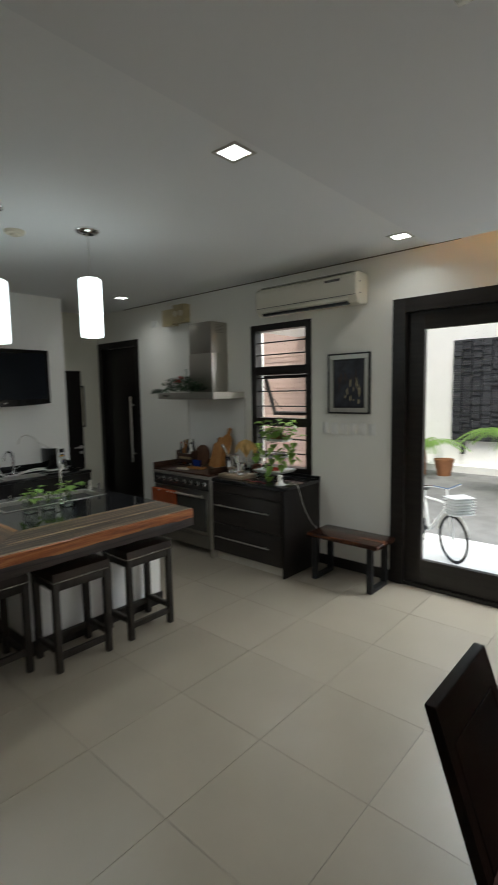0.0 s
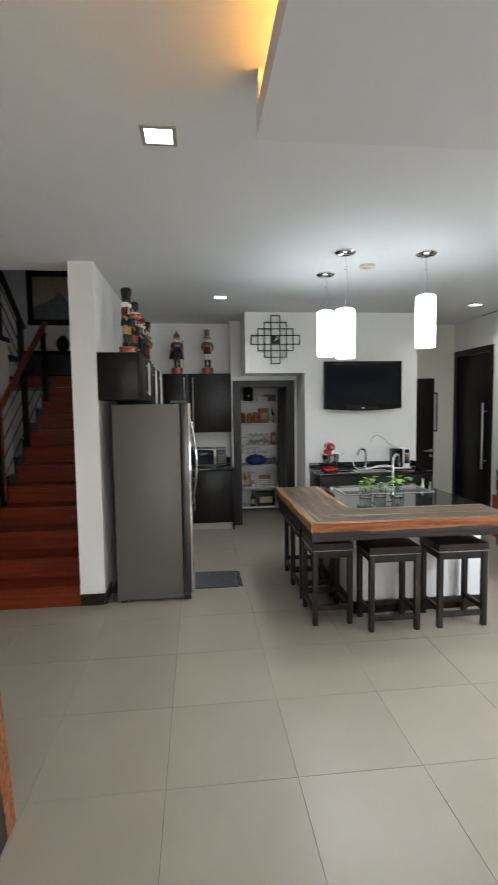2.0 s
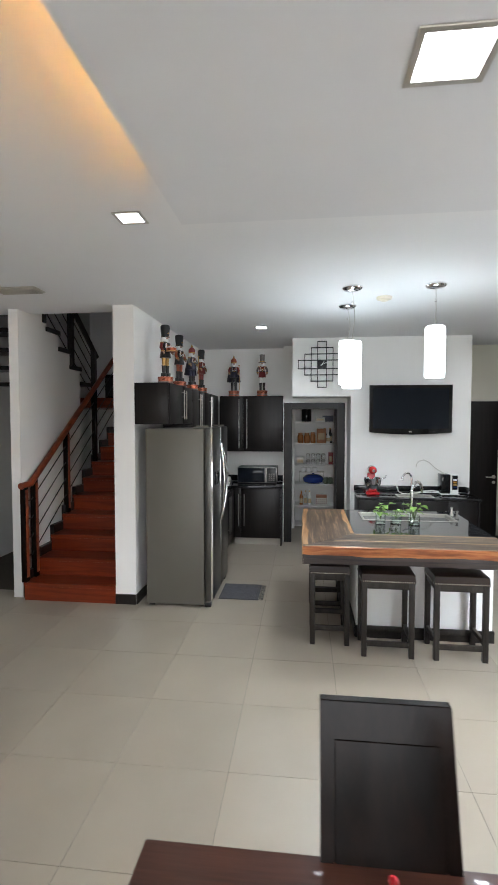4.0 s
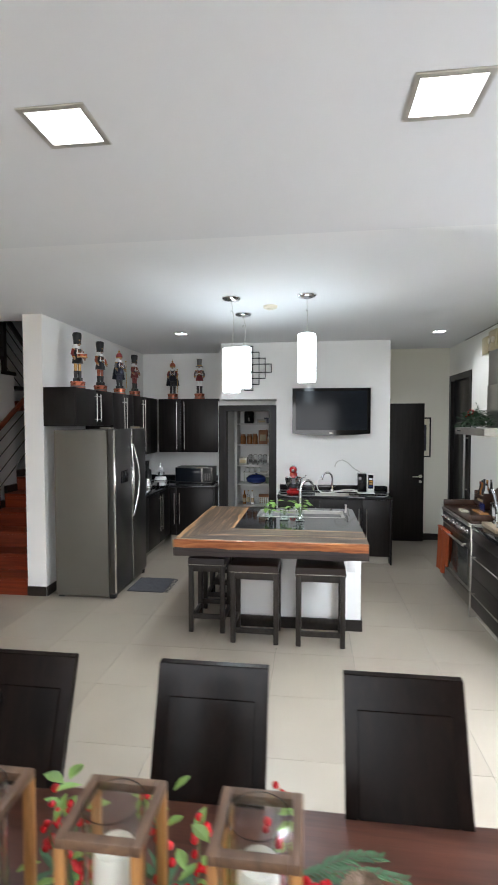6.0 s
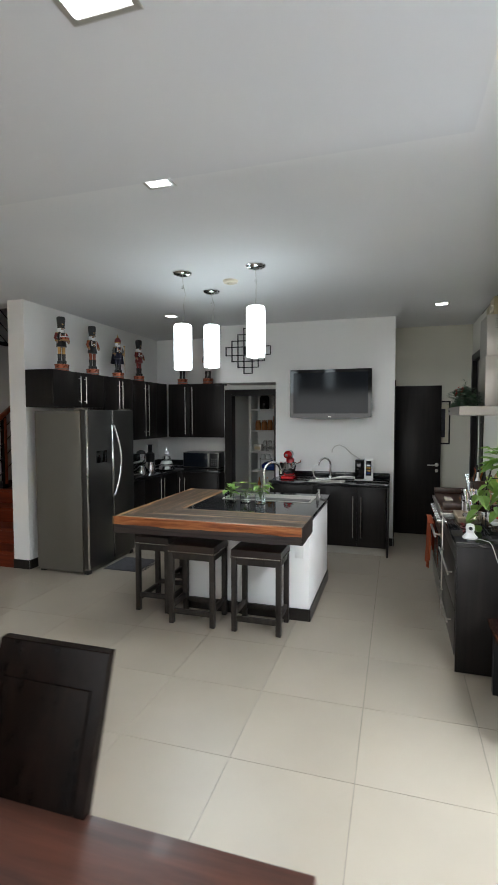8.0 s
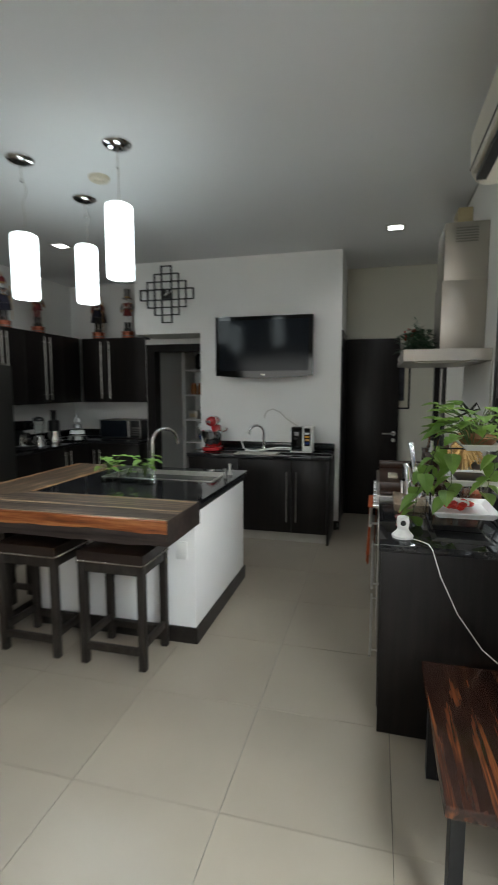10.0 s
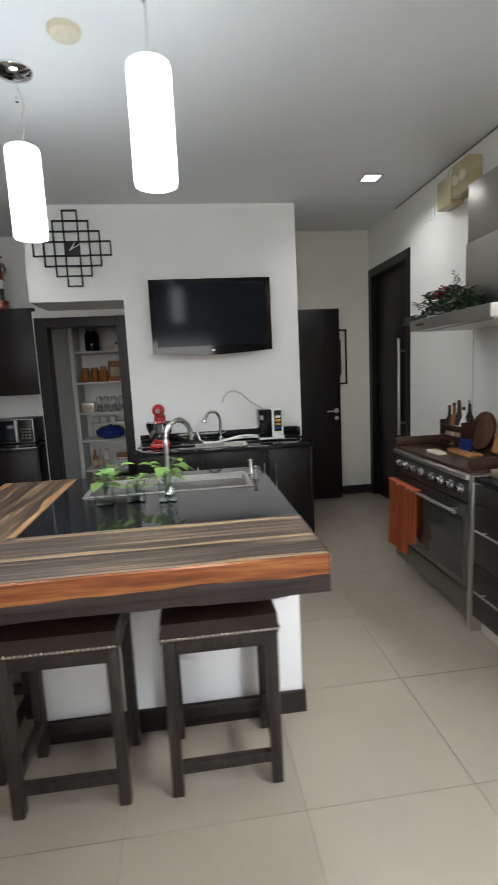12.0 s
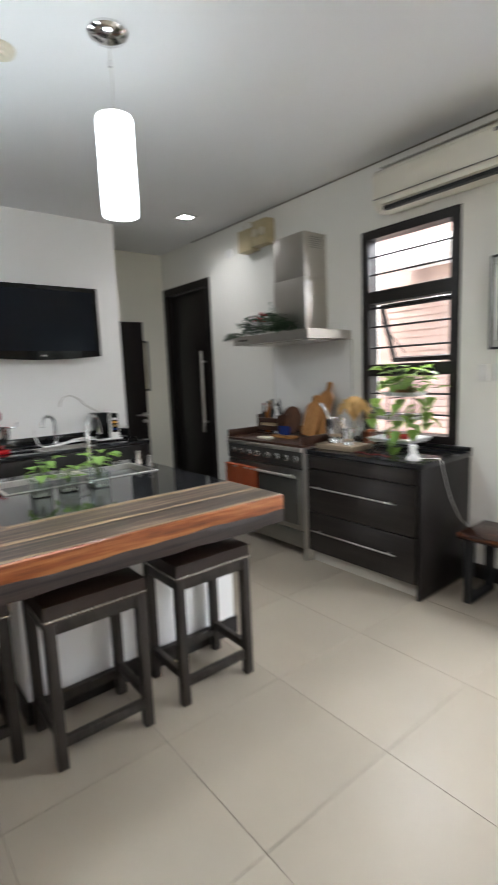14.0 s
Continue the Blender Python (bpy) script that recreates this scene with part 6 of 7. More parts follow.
mortar(-3.45, 3.80, 0.911, 0.072, 0.18, "large steel mortar with pestle on a wooden board")
mortar(-3.29, 3.755, 0.911, 0.046, 0.118, "small steel mortar with pestle on a wooden board")
vs = thing("brush_vase", (-3.48, 4.06, 0.87), "glass vase of dried straw coloured flowers", "vase")
part("vase", lathe(bmesh.new(), [(0, 0.871), (0.04, 0.871), (0.045, 0.93), (0.035, 1.04), (0.032, 1.04), (0.04, 0.93), (0, 0.88)], 18, (-3.48, 4.06, 0)), M_GLASS, vs, smooth=True)
bm = bmesh.new()
rng = random.Random(4)
for k in range(220):
    a, e = rng.uniform(0, 2 * math.pi), rng.uniform(0.1, 1.4)
    tip = Vector((-3.48 + 0.15 * math.cos(a) * math.cos(e), 4.06 + 0.11 * math.sin(a) * math.cos(e), 1.11 + 0.13 * math.sin(e)))
    mid = Vector((-3.48, 4.06, 1.05)).lerp(tip, 0.6) + Vector((0, 0, 0.05 + 0.03 * rng.random()))
    tip.z -= 0.05 * rng.random()
    tube(bm, [(-3.48, 4.06, 0.95), (-3.48, 4.06, 1.04), mid, tip], 0.0025, 3, 0.004)
part("dried_bunch", bm, M_YEL, vs)
for x, y, h in ((-3.15, 3.90, 0.13), (-3.10, 3.80, 0.10), (-3.36, 3.96, 0.15), (-3.22, 4.02, 0.15)):
    g = thing("drinking_glass", (x, y, 0.87), "clear drinking glass on the granite worktop", "glass", "glasses on the worktop")
    part("cup", lathe(bmesh.new(), [(0, 0.871), (0.03, 0.871), (0.036, 0.871 + h), (0.033, 0.871 + h), (0.028, 0.882), (0, 0.882)], 18, (x, y, 0)), M_GLASS, g, smooth=True)

cj = thing("glass_canister", (-3.34, 4.08, 0.87), "large glass canister with a steel lid", "canister")
part("jar", lathe(bmesh.new(), [(0, 0.871), (0.058, 0.871), (0.062, 0.885), (0.062, 1.03), (0.05, 1.05), (0.047, 1.05), (0.058, 1.03), (0.058, 0.885), (0, 0.88)], 20, (-3.34, 4.08, 0)), M_JARG, cj, smooth=True)
part("contents", lathe(bmesh.new(), [(0, 0.883), (0.055, 0.883), (0.056, 0.97), (0.03, 0.985), (0, 0.98)], 18, (-3.34, 4.08, 0)), M_NORNG, cj, "rust coloured dry contents", True)
part("lid", lathe(bmesh.new(), [(0, 1.05), (0.055, 1.05), (0.056, 1.07), (0.02, 1.08), (0.012, 1.095), (0, 1.097)], 20, (-3.34, 4.08, 0)), M_CHROME, cj, smooth=True)

# three tier tray stand with plants
ts = thing("tier_stand", (-3.0, 4.0, 0.87), "black iron stand with three white rectangular trays", "tray stand")


def tray(cx, cy, z, lx, ly, m=M_PORC):
    bm = bmesh.new()
    box(bm, cx - lx / 2, cx + lx / 2, cy - ly / 2, cy + ly / 2, z, z + 0.008)
    for s in (-1, 1):
        for w, lim in ((0, (cx - lx / 2, cx + lx / 2)),):
            vs4 = [(lim[0], cy + s * ly / 2, z + 0.008), (lim[1], cy + s * ly / 2, z + 0.008), (lim[1] + 0.02, cy + s * (ly / 2 + 0.025), z + 0.03), (lim[0] - 0.02, cy + s * (ly / 2 + 0.025), z + 0.03)]
            a = [bm.verts.new(p) for p in vs4] + [bm.verts.new((p[0], p[1], p[2] - 0.006)) for p in vs4]
            for f in ((0, 1, 2, 3), (4, 5, 6, 7), (0, 1, 5, 4), (2, 3, 7, 6), (1, 2, 6, 5), (0, 3, 7, 4)):
                bm.faces.new([a[i] for i in f])
        vs4 = [(cx + s * lx / 2, cy - ly / 2, z + 0.008), (cx + s * lx / 2, cy + ly / 2, z + 0.008), (cx + s * (lx / 2 + 0.02), cy + ly / 2 + 0.025, z + 0.03), (cx + s * (lx / 2 + 0.02), cy - ly / 2 - 0.025, z + 0.03)]
        a = [bm.verts.new(p) for p in vs4] + [bm.verts.new((p[0], p[1], p[2] - 0.006)) for p in vs4]
        for f in ((0, 1, 2, 3), (4, 5, 6, 7), (0, 1, 5, 4), (2, 3, 7, 6), (1, 2, 6, 5), (0, 3, 7, 4)):
            bm.faces.new([a[i] for i in f])
    bmesh.ops.recalc_face_normals(bm, faces=bm.faces)
    return part("tray", bm, m, ts, "white porcelain tray")


tray(-3.02, 3.98, 0.935, 0.30, 0.24)
tray(-3.02, 4.02, 1.085, 0.27, 0.20)
tray(-3.02, 4.04, 1.245, 0.22, 0.12)
bm = bmesh.new()
for y in (3.84, 4.15):
    tube(bm, [(-3.02, y, 0.875), (-3.02, y, 1.18), (-3.02, y - 0.04 * (1 if y > 4 else -1), 1.36), (-3.02, 4.0, 1.42)], 0.005, 6)
    tube(bm, [(-3.18, y, 0.876), (-2.86, y, 0.876)], 0.005, 6)
for z, yy in ((0.931, 0.155), (1.081, 0.155), (1.241, 0.12)):
    tube(bm, [(-3.02, 3.995 - yy, z), (-3.02, 3.995 + yy, z)], 0.004, 6)
part("iron_frame", bm, M_IRON, ts, smooth=True)
bm = bmesh.new()
for s in (-1, 1):
    tube(bm, [(-3.02, 4.0, 1.42), (-3.02, 4.0 + s * 0.03, 1.46), (-3.02, 4.0 + s * 0.045, 1.43), (-3.02, 4.0, 1.42)], 0.007, 6)
part("bow", bm, M_IRON, ts, smooth=True)
fp = thing("food_on_tray", (-3.02, 3.95, 0.944), "red wrapped treats on the white tray", "food")
rng = random.Random(8)
bm = bmesh.new()
for k in range(16):
    ball(bm, (-3.08 + 0.13 * rng.random(), 3.91 + 0.12 * rng.random(), 0.962 + 0.025 * rng.random()), 0.02, 1, (1, 1.2, 0.8))
part("sweet_pile", bm, M_SALAD, fp)
bm = bmesh.new()
for k in range(5):
    box(bm, -3.06 + 0.02 * k, -3.045 + 0.02 * k, 3.92 + 0.01 * k, 3.97 + 0.01 * k, 0.975, 0.995, 0.003)
part("wrapper_pile", bm, M_PORC, fp)
dk = thing("dark_dish", (-3.02, 4.02, 1.094), "dark oblong dish on the middle tray", "dish")
bx("dish", (-3.12, -2.92, 3.95, 4.09, 1.094, 1.112), M_BLACK, dk, 0.006)
pl = thing("trailing_plant", (-3.02, 4.04, 1.254), "trailing green pothos spilling over the trays", "plant")
bl_, bs_ = bmesh.new(), bmesh.new()
rng = random.Random(31)
sprig(bl_, bs_, (-3.02, 4.04, 1.255), 40, 0.19, 0.09, 5, 0.20)
sprig(bl_, bs_, (-2.92, 4.0, 1.25), 20, 0.17, 0.09, 6, 0.13)
for sx, sy, n in ((-2.90, 3.86, 10), (-2.86, 3.90, 7), (-3.14, 3.88, 5), (-2.84, 4.1, 6)):
    p = Vector((sx, sy, 1.27))
    chain = [p.copy()]
    for k in range(n):
        p = p + Vector((rng.uniform(-0.012, 0.02), rng.uniform(-0.02, 0.006), -0.034))
        chain.append(p.copy())
        a = rng.uniform(0, 6.28)
        leaf_blade(bl_, p, (math.cos(a), math.sin(a), -0.6), (0, 0, 1), rng.uniform(0.075, 0.105), rng.uniform(0.07, 0.09), 0.3, 0.3)
    tube(bs_, chain, 0.002, 4)
part("foliage", bl_, M_LEAF, pl)
part("stalk_cluster", bs_, M_STEM, pl)
bm = bmesh.new()
lathe(bm, [(0, 1.254), (0.06, 1.254), (0.095, 1.30), (0.085, 1.305), (0.05, 1.315), (0, 1.32)], 16, (-3.02, 4.04, 0))
part("pot", bm, M_BROWN, pl, smooth=True)

bmn = thing("baby_monitor", (-2.73, 3.70, 0.87), "small white camera monitor with cable on the worktop", "camera monitor")
part("base", lathe(bmesh.new(), [(0, 0.871), (0.045, 0.871), (0.047, 0.882), (0.03, 0.90), (0.022, 0.915), (0, 0.92)], 20, (-2.73, 3.70, 0)), M_WHITE, bmn, smooth=True)
part("head", lathe(bmesh.new(), [(0, 0.905), (0.024, 0.91), (0.028, 0.94), (0.024, 0.965), (0, 0.972)], 18, (-2.73, 3.70, 0)), M_WHITE, bmn, smooth=True)
part("lens", lathe(bmesh.new(), [(0, 0.027), (0.012, 0.027), (0.012, 0.031), (0, 0.032)], 12, (-2.73, 3.70, 0.942), "x"), M_BLACK, bmn)
pts = [(-2.70, 3.73, 0.878), (-2.66, 3.77, 0.880), (-2.625, 3.80, 0.879), (-2.606, 3.815, 0.86), (-2.600, 3.85, 0.75), (-2.596, 3.92, 0.60), (-2.592, 4.02, 0.46), (-2.585, 4.12, 0.38), (-2.56, 4.19, 0.34)]
part("cable", tube(bmesh.new(), pts, 0.0024, 8), M_WHITE, bmn, "white power cable hanging down", True)
rc = thing("red_cord", (-3.2, 3.72, 0.871), "red cord lying on the granite", "cord")
part("cord", tube(bmesh.new(), [(-3.18 + 0.022 * k, 3.70 + 0.02 * math.sin(k * 0.9), 0.876) for k in range(14)], 0.005, 6), M_NRED, rc, smooth=True)

# air conditioner, picture, switches, bench
ac = thing("air_conditioner", (-2.68, 4.09, 2.5), "aged white split air conditioner above the window", "air conditioner")
bm = bmesh.new()
prof = [(4.213, 2.525), (4.07, 2.505), (4.02, 2.52), (3.99, 2.575), (3.985, 2.745), (4.01, 2.772), (4.06, 2.785), (4.213, 2.785)]
lo = [bm.verts.new((-3.25, y, z)) for y, z in prof]
hi = [bm.verts.new((-2.10, y, z)) for y, z in prof]
bm.faces.new(lo)
bm.faces.new(hi)
for k in range(len(lo)):
    bm.faces.new((lo[k], lo[(k + 1) % len(lo)], hi[(k + 1) % len(lo)], hi[k]))
bmesh.ops.recalc_face_normals(bm, faces=bm.faces)
bmesh.ops.bevel(bm, geom=bm.edges[:], offset=0.008, segments=2, affect="EDGES")
bm.transform(Matrix.Translation((0, 0, 0.012)))
part("case", bm, M_AC, ac, smooth=True)
bx("louvre", (-3.17, -2.19, 4.005, 4.05, 2.520, 2.542), M_BLACK, ac)
bx("flap", (-3.17, -2.19, 3.984, 4.01, 2.548, 2.584), M_AC, ac, 0.006)
bx("top_grille", (-3.2, -2.15, 4.015, 4.15, 2.796, 2.801), M_TRIM, ac)
for k in range(2):
    part("cap_screw", lathe(bmesh.new(), [(0, -2.102), (0.007, -2.102), (0.006, -2.096), (0, -2.095)], 10, (0, 4.06, 2.612 + 0.1 * k), "x"), M_NGREY, ac)
bx("seam", (-3.24, -2.11, 3.9835, 3.988, 2.590, 2.595), M_NGREY, ac)
bx("badge", (-2.42, -2.26, 3.9825, 3.987, 2.727, 2.747), M_NGREY, ac)
pc = thing("framed_painting", (-2.28, WY, 1.54), "small dark painting in a pewter frame", "painting")
bm = bmesh.new()
for lim in ((-2.51, -2.065, 1.535, 1.549), (-2.51, -2.065, 2.09, 2.104), (-2.51, -2.496, 1.549, 2.09), (-2.079, -2.065, 1.549, 2.09)):
    box(bm, lim[0], lim[1], WY - 0.034, WY - 0.002, lim[2], lim[3], 0.003)
part("frame", bm, M_BLACK, pc, "thin black outer frame")
bm = bmesh.new()
for lim in ((-2.496, -2.079, 1.549, 1.59), (-2.496, -2.079, 2.049, 2.09), (-2.496, -2.455, 1.59, 2.049), (-2.12, -2.079, 1.59, 2.049)):
    box(bm, lim[0], lim[1], WY - 0.027, WY - 0.003, lim[2], lim[3], 0.004)
part("inner_frame", bm, M_TRIM, pc, "pale pewter inner moulding")
bx("liner", (-2.455, -2.12, WY - 0.016, WY - 0.003, 1.59, 2.049), M_BLACK, pc)
bx("canvas", (-2.44, -2.135, WY - 0.019, WY - 0.0165, 1.605, 2.034), M_ART, pc)
rng = random.Random(15)
for m, n, zc, hh in ((M_GOLD, 9, 1.78, 0.07), (M_NNAVY, 10, 1.92, 0.05), (M_GOLD, 5, 1.68, 0.04), (M_CRATE, 12, 1.84, 0.09)):
    bm = bmesh.new()
    for k in range(n):
        cx, cz = rng.uniform(-2.40, -2.17), zc + rng.uniform(-0.04, 0.05)
        ball(bm, (cx, WY - 0.0192, cz), rng.uniform(0.006, 0.012), 1, (0.6, 0.05, hh / 0.01 * rng.uniform(0.4, 0.9)))
    part("brushwork", bm, m, pc)
for k in range(6):
    s = thing("light_switch", (-2.55 + 0.1 * k, WY, 1.40), "white wall switch plate below the painting", "switch", "switches below the painting")
    bx("plate", (-2.585 + 0.1 * k, -2.515 + 0.1 * k, WY - 0.009, WY, 1.335, 1.445), M_WHITE, s, 0.003)
    bx("rocker", (-2.565 + 0.1 * k, -2.535 + 0.1 * k, WY - 0.012, WY - 0.008, 1.36, 1.42), M_WHITE, s, 0.002)
bn = thing("bench", (-2.08, 3.95, 0), "low bench of glossy striped hardwood on black steel legs", "bench")
bm = bmesh.new()
box(bm, -2.48, -1.77, 3.775, 4.13, 0.405, 0.445, 0.008)
part("seat", bm, M_LIVE, bn, "glossy dark and orange striped slab", True)
for x in (-2.42, -1.855):
    bm = bmesh.new()
    for lim in ((3.80, 3.84, 0, 0.405), (4.07, 4.11, 0, 0.405), (3.84, 4.07, 0, 0.035), (3.84, 4.07, 0.375, 0.405)):
        box(bm, x - 0.025, x + 0.025, *lim, bevel=0.002)
    part("leg_frame", bm, M_IRON, bn, "black square steel leg frame")
hp = thing("framed_print", (-6.6, 3.85, 1.29), "narrow black framed print on the hall wall", "picture")
bm = bmesh.new()
for lim in ((3.55, 3.945, 1.28, 1.30), (3.55, 3.945, 1.87, 1.89), (3.55, 3.57, 1.30, 1.87), (3.925, 3.945, 1.30, 1.87)):
    box(bm, -6.619, -6.60, *lim)
part("frame", bm, M_IRON, hp)
bx("print", (-6.619, -6.61, 3.57, 3.925, 1.30, 1.87), M_ARTW, hp)
bx("image", (-6.6105, -6.6085, 3.63, 3.88, 1.38, 1.78), M_ART, hp)

# ---- dining ----
tb = thing("dining_table", (0.24, 1.85, 0), "long glossy mahogany dining table", "table")
bx("tabletop", (-0.18, 0.66, 0.62, 3.08, 0.715, 0.76), M_TABLE, tb, 0.008)
bx("runner_board", (0.245, 0.26, 0.62, 3.08, 0.7596, 0.7606), M_CHAIR, tb)
for y in (0.95, 2.75):
    bx("leg", (0.08, 0.42, y - 0.06, y + 0.06, 0.05, 0.715), M_CHAIR, tb, 0.01)
    bx("foot", (-0.06, 0.56, y - 0.07, y + 0.07, 0.0, 0.05), M_CHAIR, tb, 0.008)
bx("apron", (0.2, 0.3, 1.01, 2.69, 0.55, 0.65), M_CHAIR, tb, 0.006)


def dining_chair():
    c = thing("dining_chair", (0, 0, 0), "espresso stained dining chair with tall panelled back", "chair", "chairs at the dining table")
    hw = 0.166
    for y in (-hw + 0.02, hw - 0.02):
        bx("leg", (0.36, 0.40, y - 0.02, y + 0.02, 0, 0.43), M_CHAIR, c, 0.003)
        bx("leg", (0.0, 0.04, y - 0.02, y + 0.02, 0, 0.43), M_CHAIR, c, 0.003)
    bx("seat", (0.0, 0.42, -hw, hw, 0.43, 0.47), M_CHAIR, c, 0.008)
    sh = Matrix.Identity(4)
    sh[0][2] = -0.34

    def back(bm):
        bm.transform(Matrix.Translation((0, 0, -0.47)))
        bm.transform(sh)
        bm.transform(Matrix.Translation((0, 0, 0.47)))
        return bm

    bm = bmesh.new()
    m, g = 0.032, 0.005
    for lim in ((-hw, -hw + m, 0.471, 1.096), (hw - m, hw, 0.471, 1.096), (-hw + m, hw - m, 1.016, 1.096), (-hw + m, hw - m, 0.471, 0.54)):
        box(bm, 0.0, 0.026, *lim)
    box(bm, 0.004, 0.0215, -hw + m, hw - m, 0.54, 1.016)
    bmesh.ops.remove_doubles(bm, verts=bm.verts, dist=0.0001)
    part("backrest", back(bm), M_CHAIR, c)
    part("back_panel", back(box(bmesh.new(), 0.0216, 0.0255, -hw + m + g, hw - m - g, 0.54 + g, 1.016 - g, 0.0015)), M_CHAIR, c)
    part("top_edge", back(box(bmesh.new(), 0.001, 0.025, -hw + 0.001, hw - 0.001, 1.0962, 1.098, 0.0008)), M_CHAIR, c)
    return c


c0 = dining_chair()
c0.matrix_basis = pose(-0.086, 1.23, 0)
copy_thing(c0, pose(-0.088, 1.832, 0))
copy_thing(c0, pose(-0.084, 2.382, 0))


def lantern(x, y, z, w, h):
    l = thing("candle_lantern", (x, y, z), "open wooden lantern with glass cylinder and ivory candle", "lantern", "lanterns on the table")
    t = 0.018
    for sx in (-1, 1):
        for sy in (-1, 1):
            bx("post", (x + sx * (w / 2 - t / 2) - t / 2, x + sx * (w / 2 - t / 2) + t / 2, y + sy * (w / 2 - t / 2) - t / 2, y + sy * (w / 2 - t / 2) + t / 2, z + 0.015, z + h - t), M_LANT, l, 0.002)
    bx("base", (x - w / 2, x + w / 2, y - w / 2, y + w / 2, z, z + 0.015), M_LANT, l, 0.002)
    for lim in ((x - w / 2, x + w / 2, y - w / 2, y - w / 2 + t), (x - w / 2, x + w / 2, y + w / 2 - t, y + w / 2), (x - w / 2, x - w / 2 + t, y - w / 2 + t, y + w / 2 - t), (x + w / 2 - t, x + w / 2, y - w / 2 + t, y + w / 2 - t)):
        bx("top_rail", (*lim, z + h - t, z + h), M_GREYW, l, 0.002)
    part("glass", lathe(bmesh.new(), [(w * 0.36, z + 0.016), (w * 0.36, z + h + 0.012), (w * 0.345, z + h + 0.012), (w * 0.345, z + 0.018)], 28, (x, y, 0)), M_GLASS, l, "clear glass cylinder", True)
    part("candle", lathe(bmesh.new(), [(0, z + 0.016), (0.037, z + 0.016), (0.037, z + 0.305), (0.034, z + 0.312), (0.02, z + 0.306), (0, z + 0.303)], 22, (x, y, 0)), M_CANDLE, l, "ivory pillar candle", True)
    part("wick", tube(bmesh.new(), [(x, y, z + 0.303), (x + 0.002, y, z + 0.319)], 0.0012, 5), M_BLACK, l)


for y in (1.505, 1.775, 2.033):
    lantern(0.33, y, 0.762, 0.15, 0.382)

ga = thing("table_garland", (0.3, 1.7, 0.762), "garland of pine, leaves and red berries between the lanterns", "garland")
bl_, bn_, bs_ = bmesh.new(), bmesh.new(), bmesh.new()
rng = random.Random(77)
dots = []
spots = [(1.18, 0.16), (1.34, 0.17), (1.36, 0.36), (1.62, 0.18), (1.63, 0.42), (1.885, 0.19), (1.885, 0.42), (1.75, 0.45), (1.5, 0.45), (1.2, 0.34), (1.56, 0.14), (1.81, 0.14)]
for y, x in spots:
    for k in range(3):
        tip = Vector((x + rng.uniform(-0.03, 0.03), y + rng.uniform(-0.03, 0.03), 0.84 + 0.075 * k + rng.uniform(0.0, 0.05)))
        tube(bs_, [(x, y, 0.765), Vector((x, y, 0.765)).lerp(tip, 0.6) + Vector((0, 0, 0.02)), tip], 0.0018, 4)
        for q in range(8):
            dots.append(tip + Vector((rng.uniform(-0.02, 0.02), rng.uniform(-0.02, 0.02), rng.uniform(-0.06, 0.012))))
    for k in range(7):
        a = rng.uniform(0, 6.28)
        leaf_blade(bl_, (x + rng.uniform(-0.04, 0.04), y + rng.uniform(-0.04, 0.04), 0.80 + rng.uniform(0, 0.24)), (math.cos(a), math.sin(a), rng.uniform(-0.1, 0.7)), (0, 0, 1), rng.uniform(0.045, 0.08), rng.uniform(0.02, 0.032), 0.25, 0.2, False)
    for k in range(26):
        a = rng.uniform(0, 6.28)
        leaf_blade(bn_, (x, y, 0.775 + rng.uniform(0, 0.05)), (math.cos(a), math.sin(a), rng.uniform(0, 0.4)), (0, 0, 1), rng.uniform(0.06, 0.12), rng.uniform(0.008, 0.018), 0.2, 0.1, False)
# fronds trailing past the last lantern
for x, y, a0, L in ((0.08, 2.07, 1.60, 0.27), (0.10, 2.09, 1.50, 0.23), (0.075, 2.10, 1.85, 0.20), (0.16, 2.18, 1.30, 0.15)):
    for k in range(20):
        u = k / 20
        p = Vector((x + L * u * math.cos(a0), y + L * u * math.sin(a0), 0.805 + 0.03 * math.sin(2.6 * u)))
        for sg in (-1, 1):
            a = a0 + sg * rng.uniform(0.4, 0.75)
            leaf_blade(bn_, p, (math.cos(a), math.sin(a), rng.uniform(-0.1, 0.3)), (0, 0, 1), 0.042 * (1 - 0.5 * u), rng.uniform(0.006, 0.010), 0.2, 0.15, False)
    tube(bs_, [(x, y, 0.80), (x + L * 0.5 * math.cos(a0), y + L * 0.5 * math.sin(a0), 0.832), (x + L * math.cos(a0), y + L * math.sin(a0), 0.815)], 0.002, 4)
# berry sprigs and a few broad leaves beside the last lantern
for x, y, z, n in ((0.172, 2.074, 0.90, 16), (0.150, 2.135, 0.86, 14), (0.176, 2.115, 0.85, 12), (0.178, 2.06, 1.09, 3), (0.165, 2.05, 0.98, 6)):
    tube(bs_, [(0.20, 2.05, 0.765), (x + 0.01, y - 0.01, 0.5 * (0.765 + z)), (x, y, z)], 0.0018, 4)
    for q in range(n):
        dots.append(Vector((x + rng.uniform(-0.022, 0.022), y + rng.uniform(-0.024, 0.024), z + rng.uniform(-0.03, 0.025))))
for x, y, z in ((0.138, 2.06, 1.0), (0.138, 2.055, 0.965), (0.15, 2.05, 0.93)):
    leaf_blade(bl_, (x, y, z), (-0.2, 1.0, 0.35), (0, 0, 1), 0.05, 0.026, 0.25, 0.2, False)
part("foliage", bl_, M_LEAF, ga)
part("greenery", bn_, M_LEAF2, ga)
berries(ga, dots)
part("stalk_cluster", bs_, M_STEM, ga)


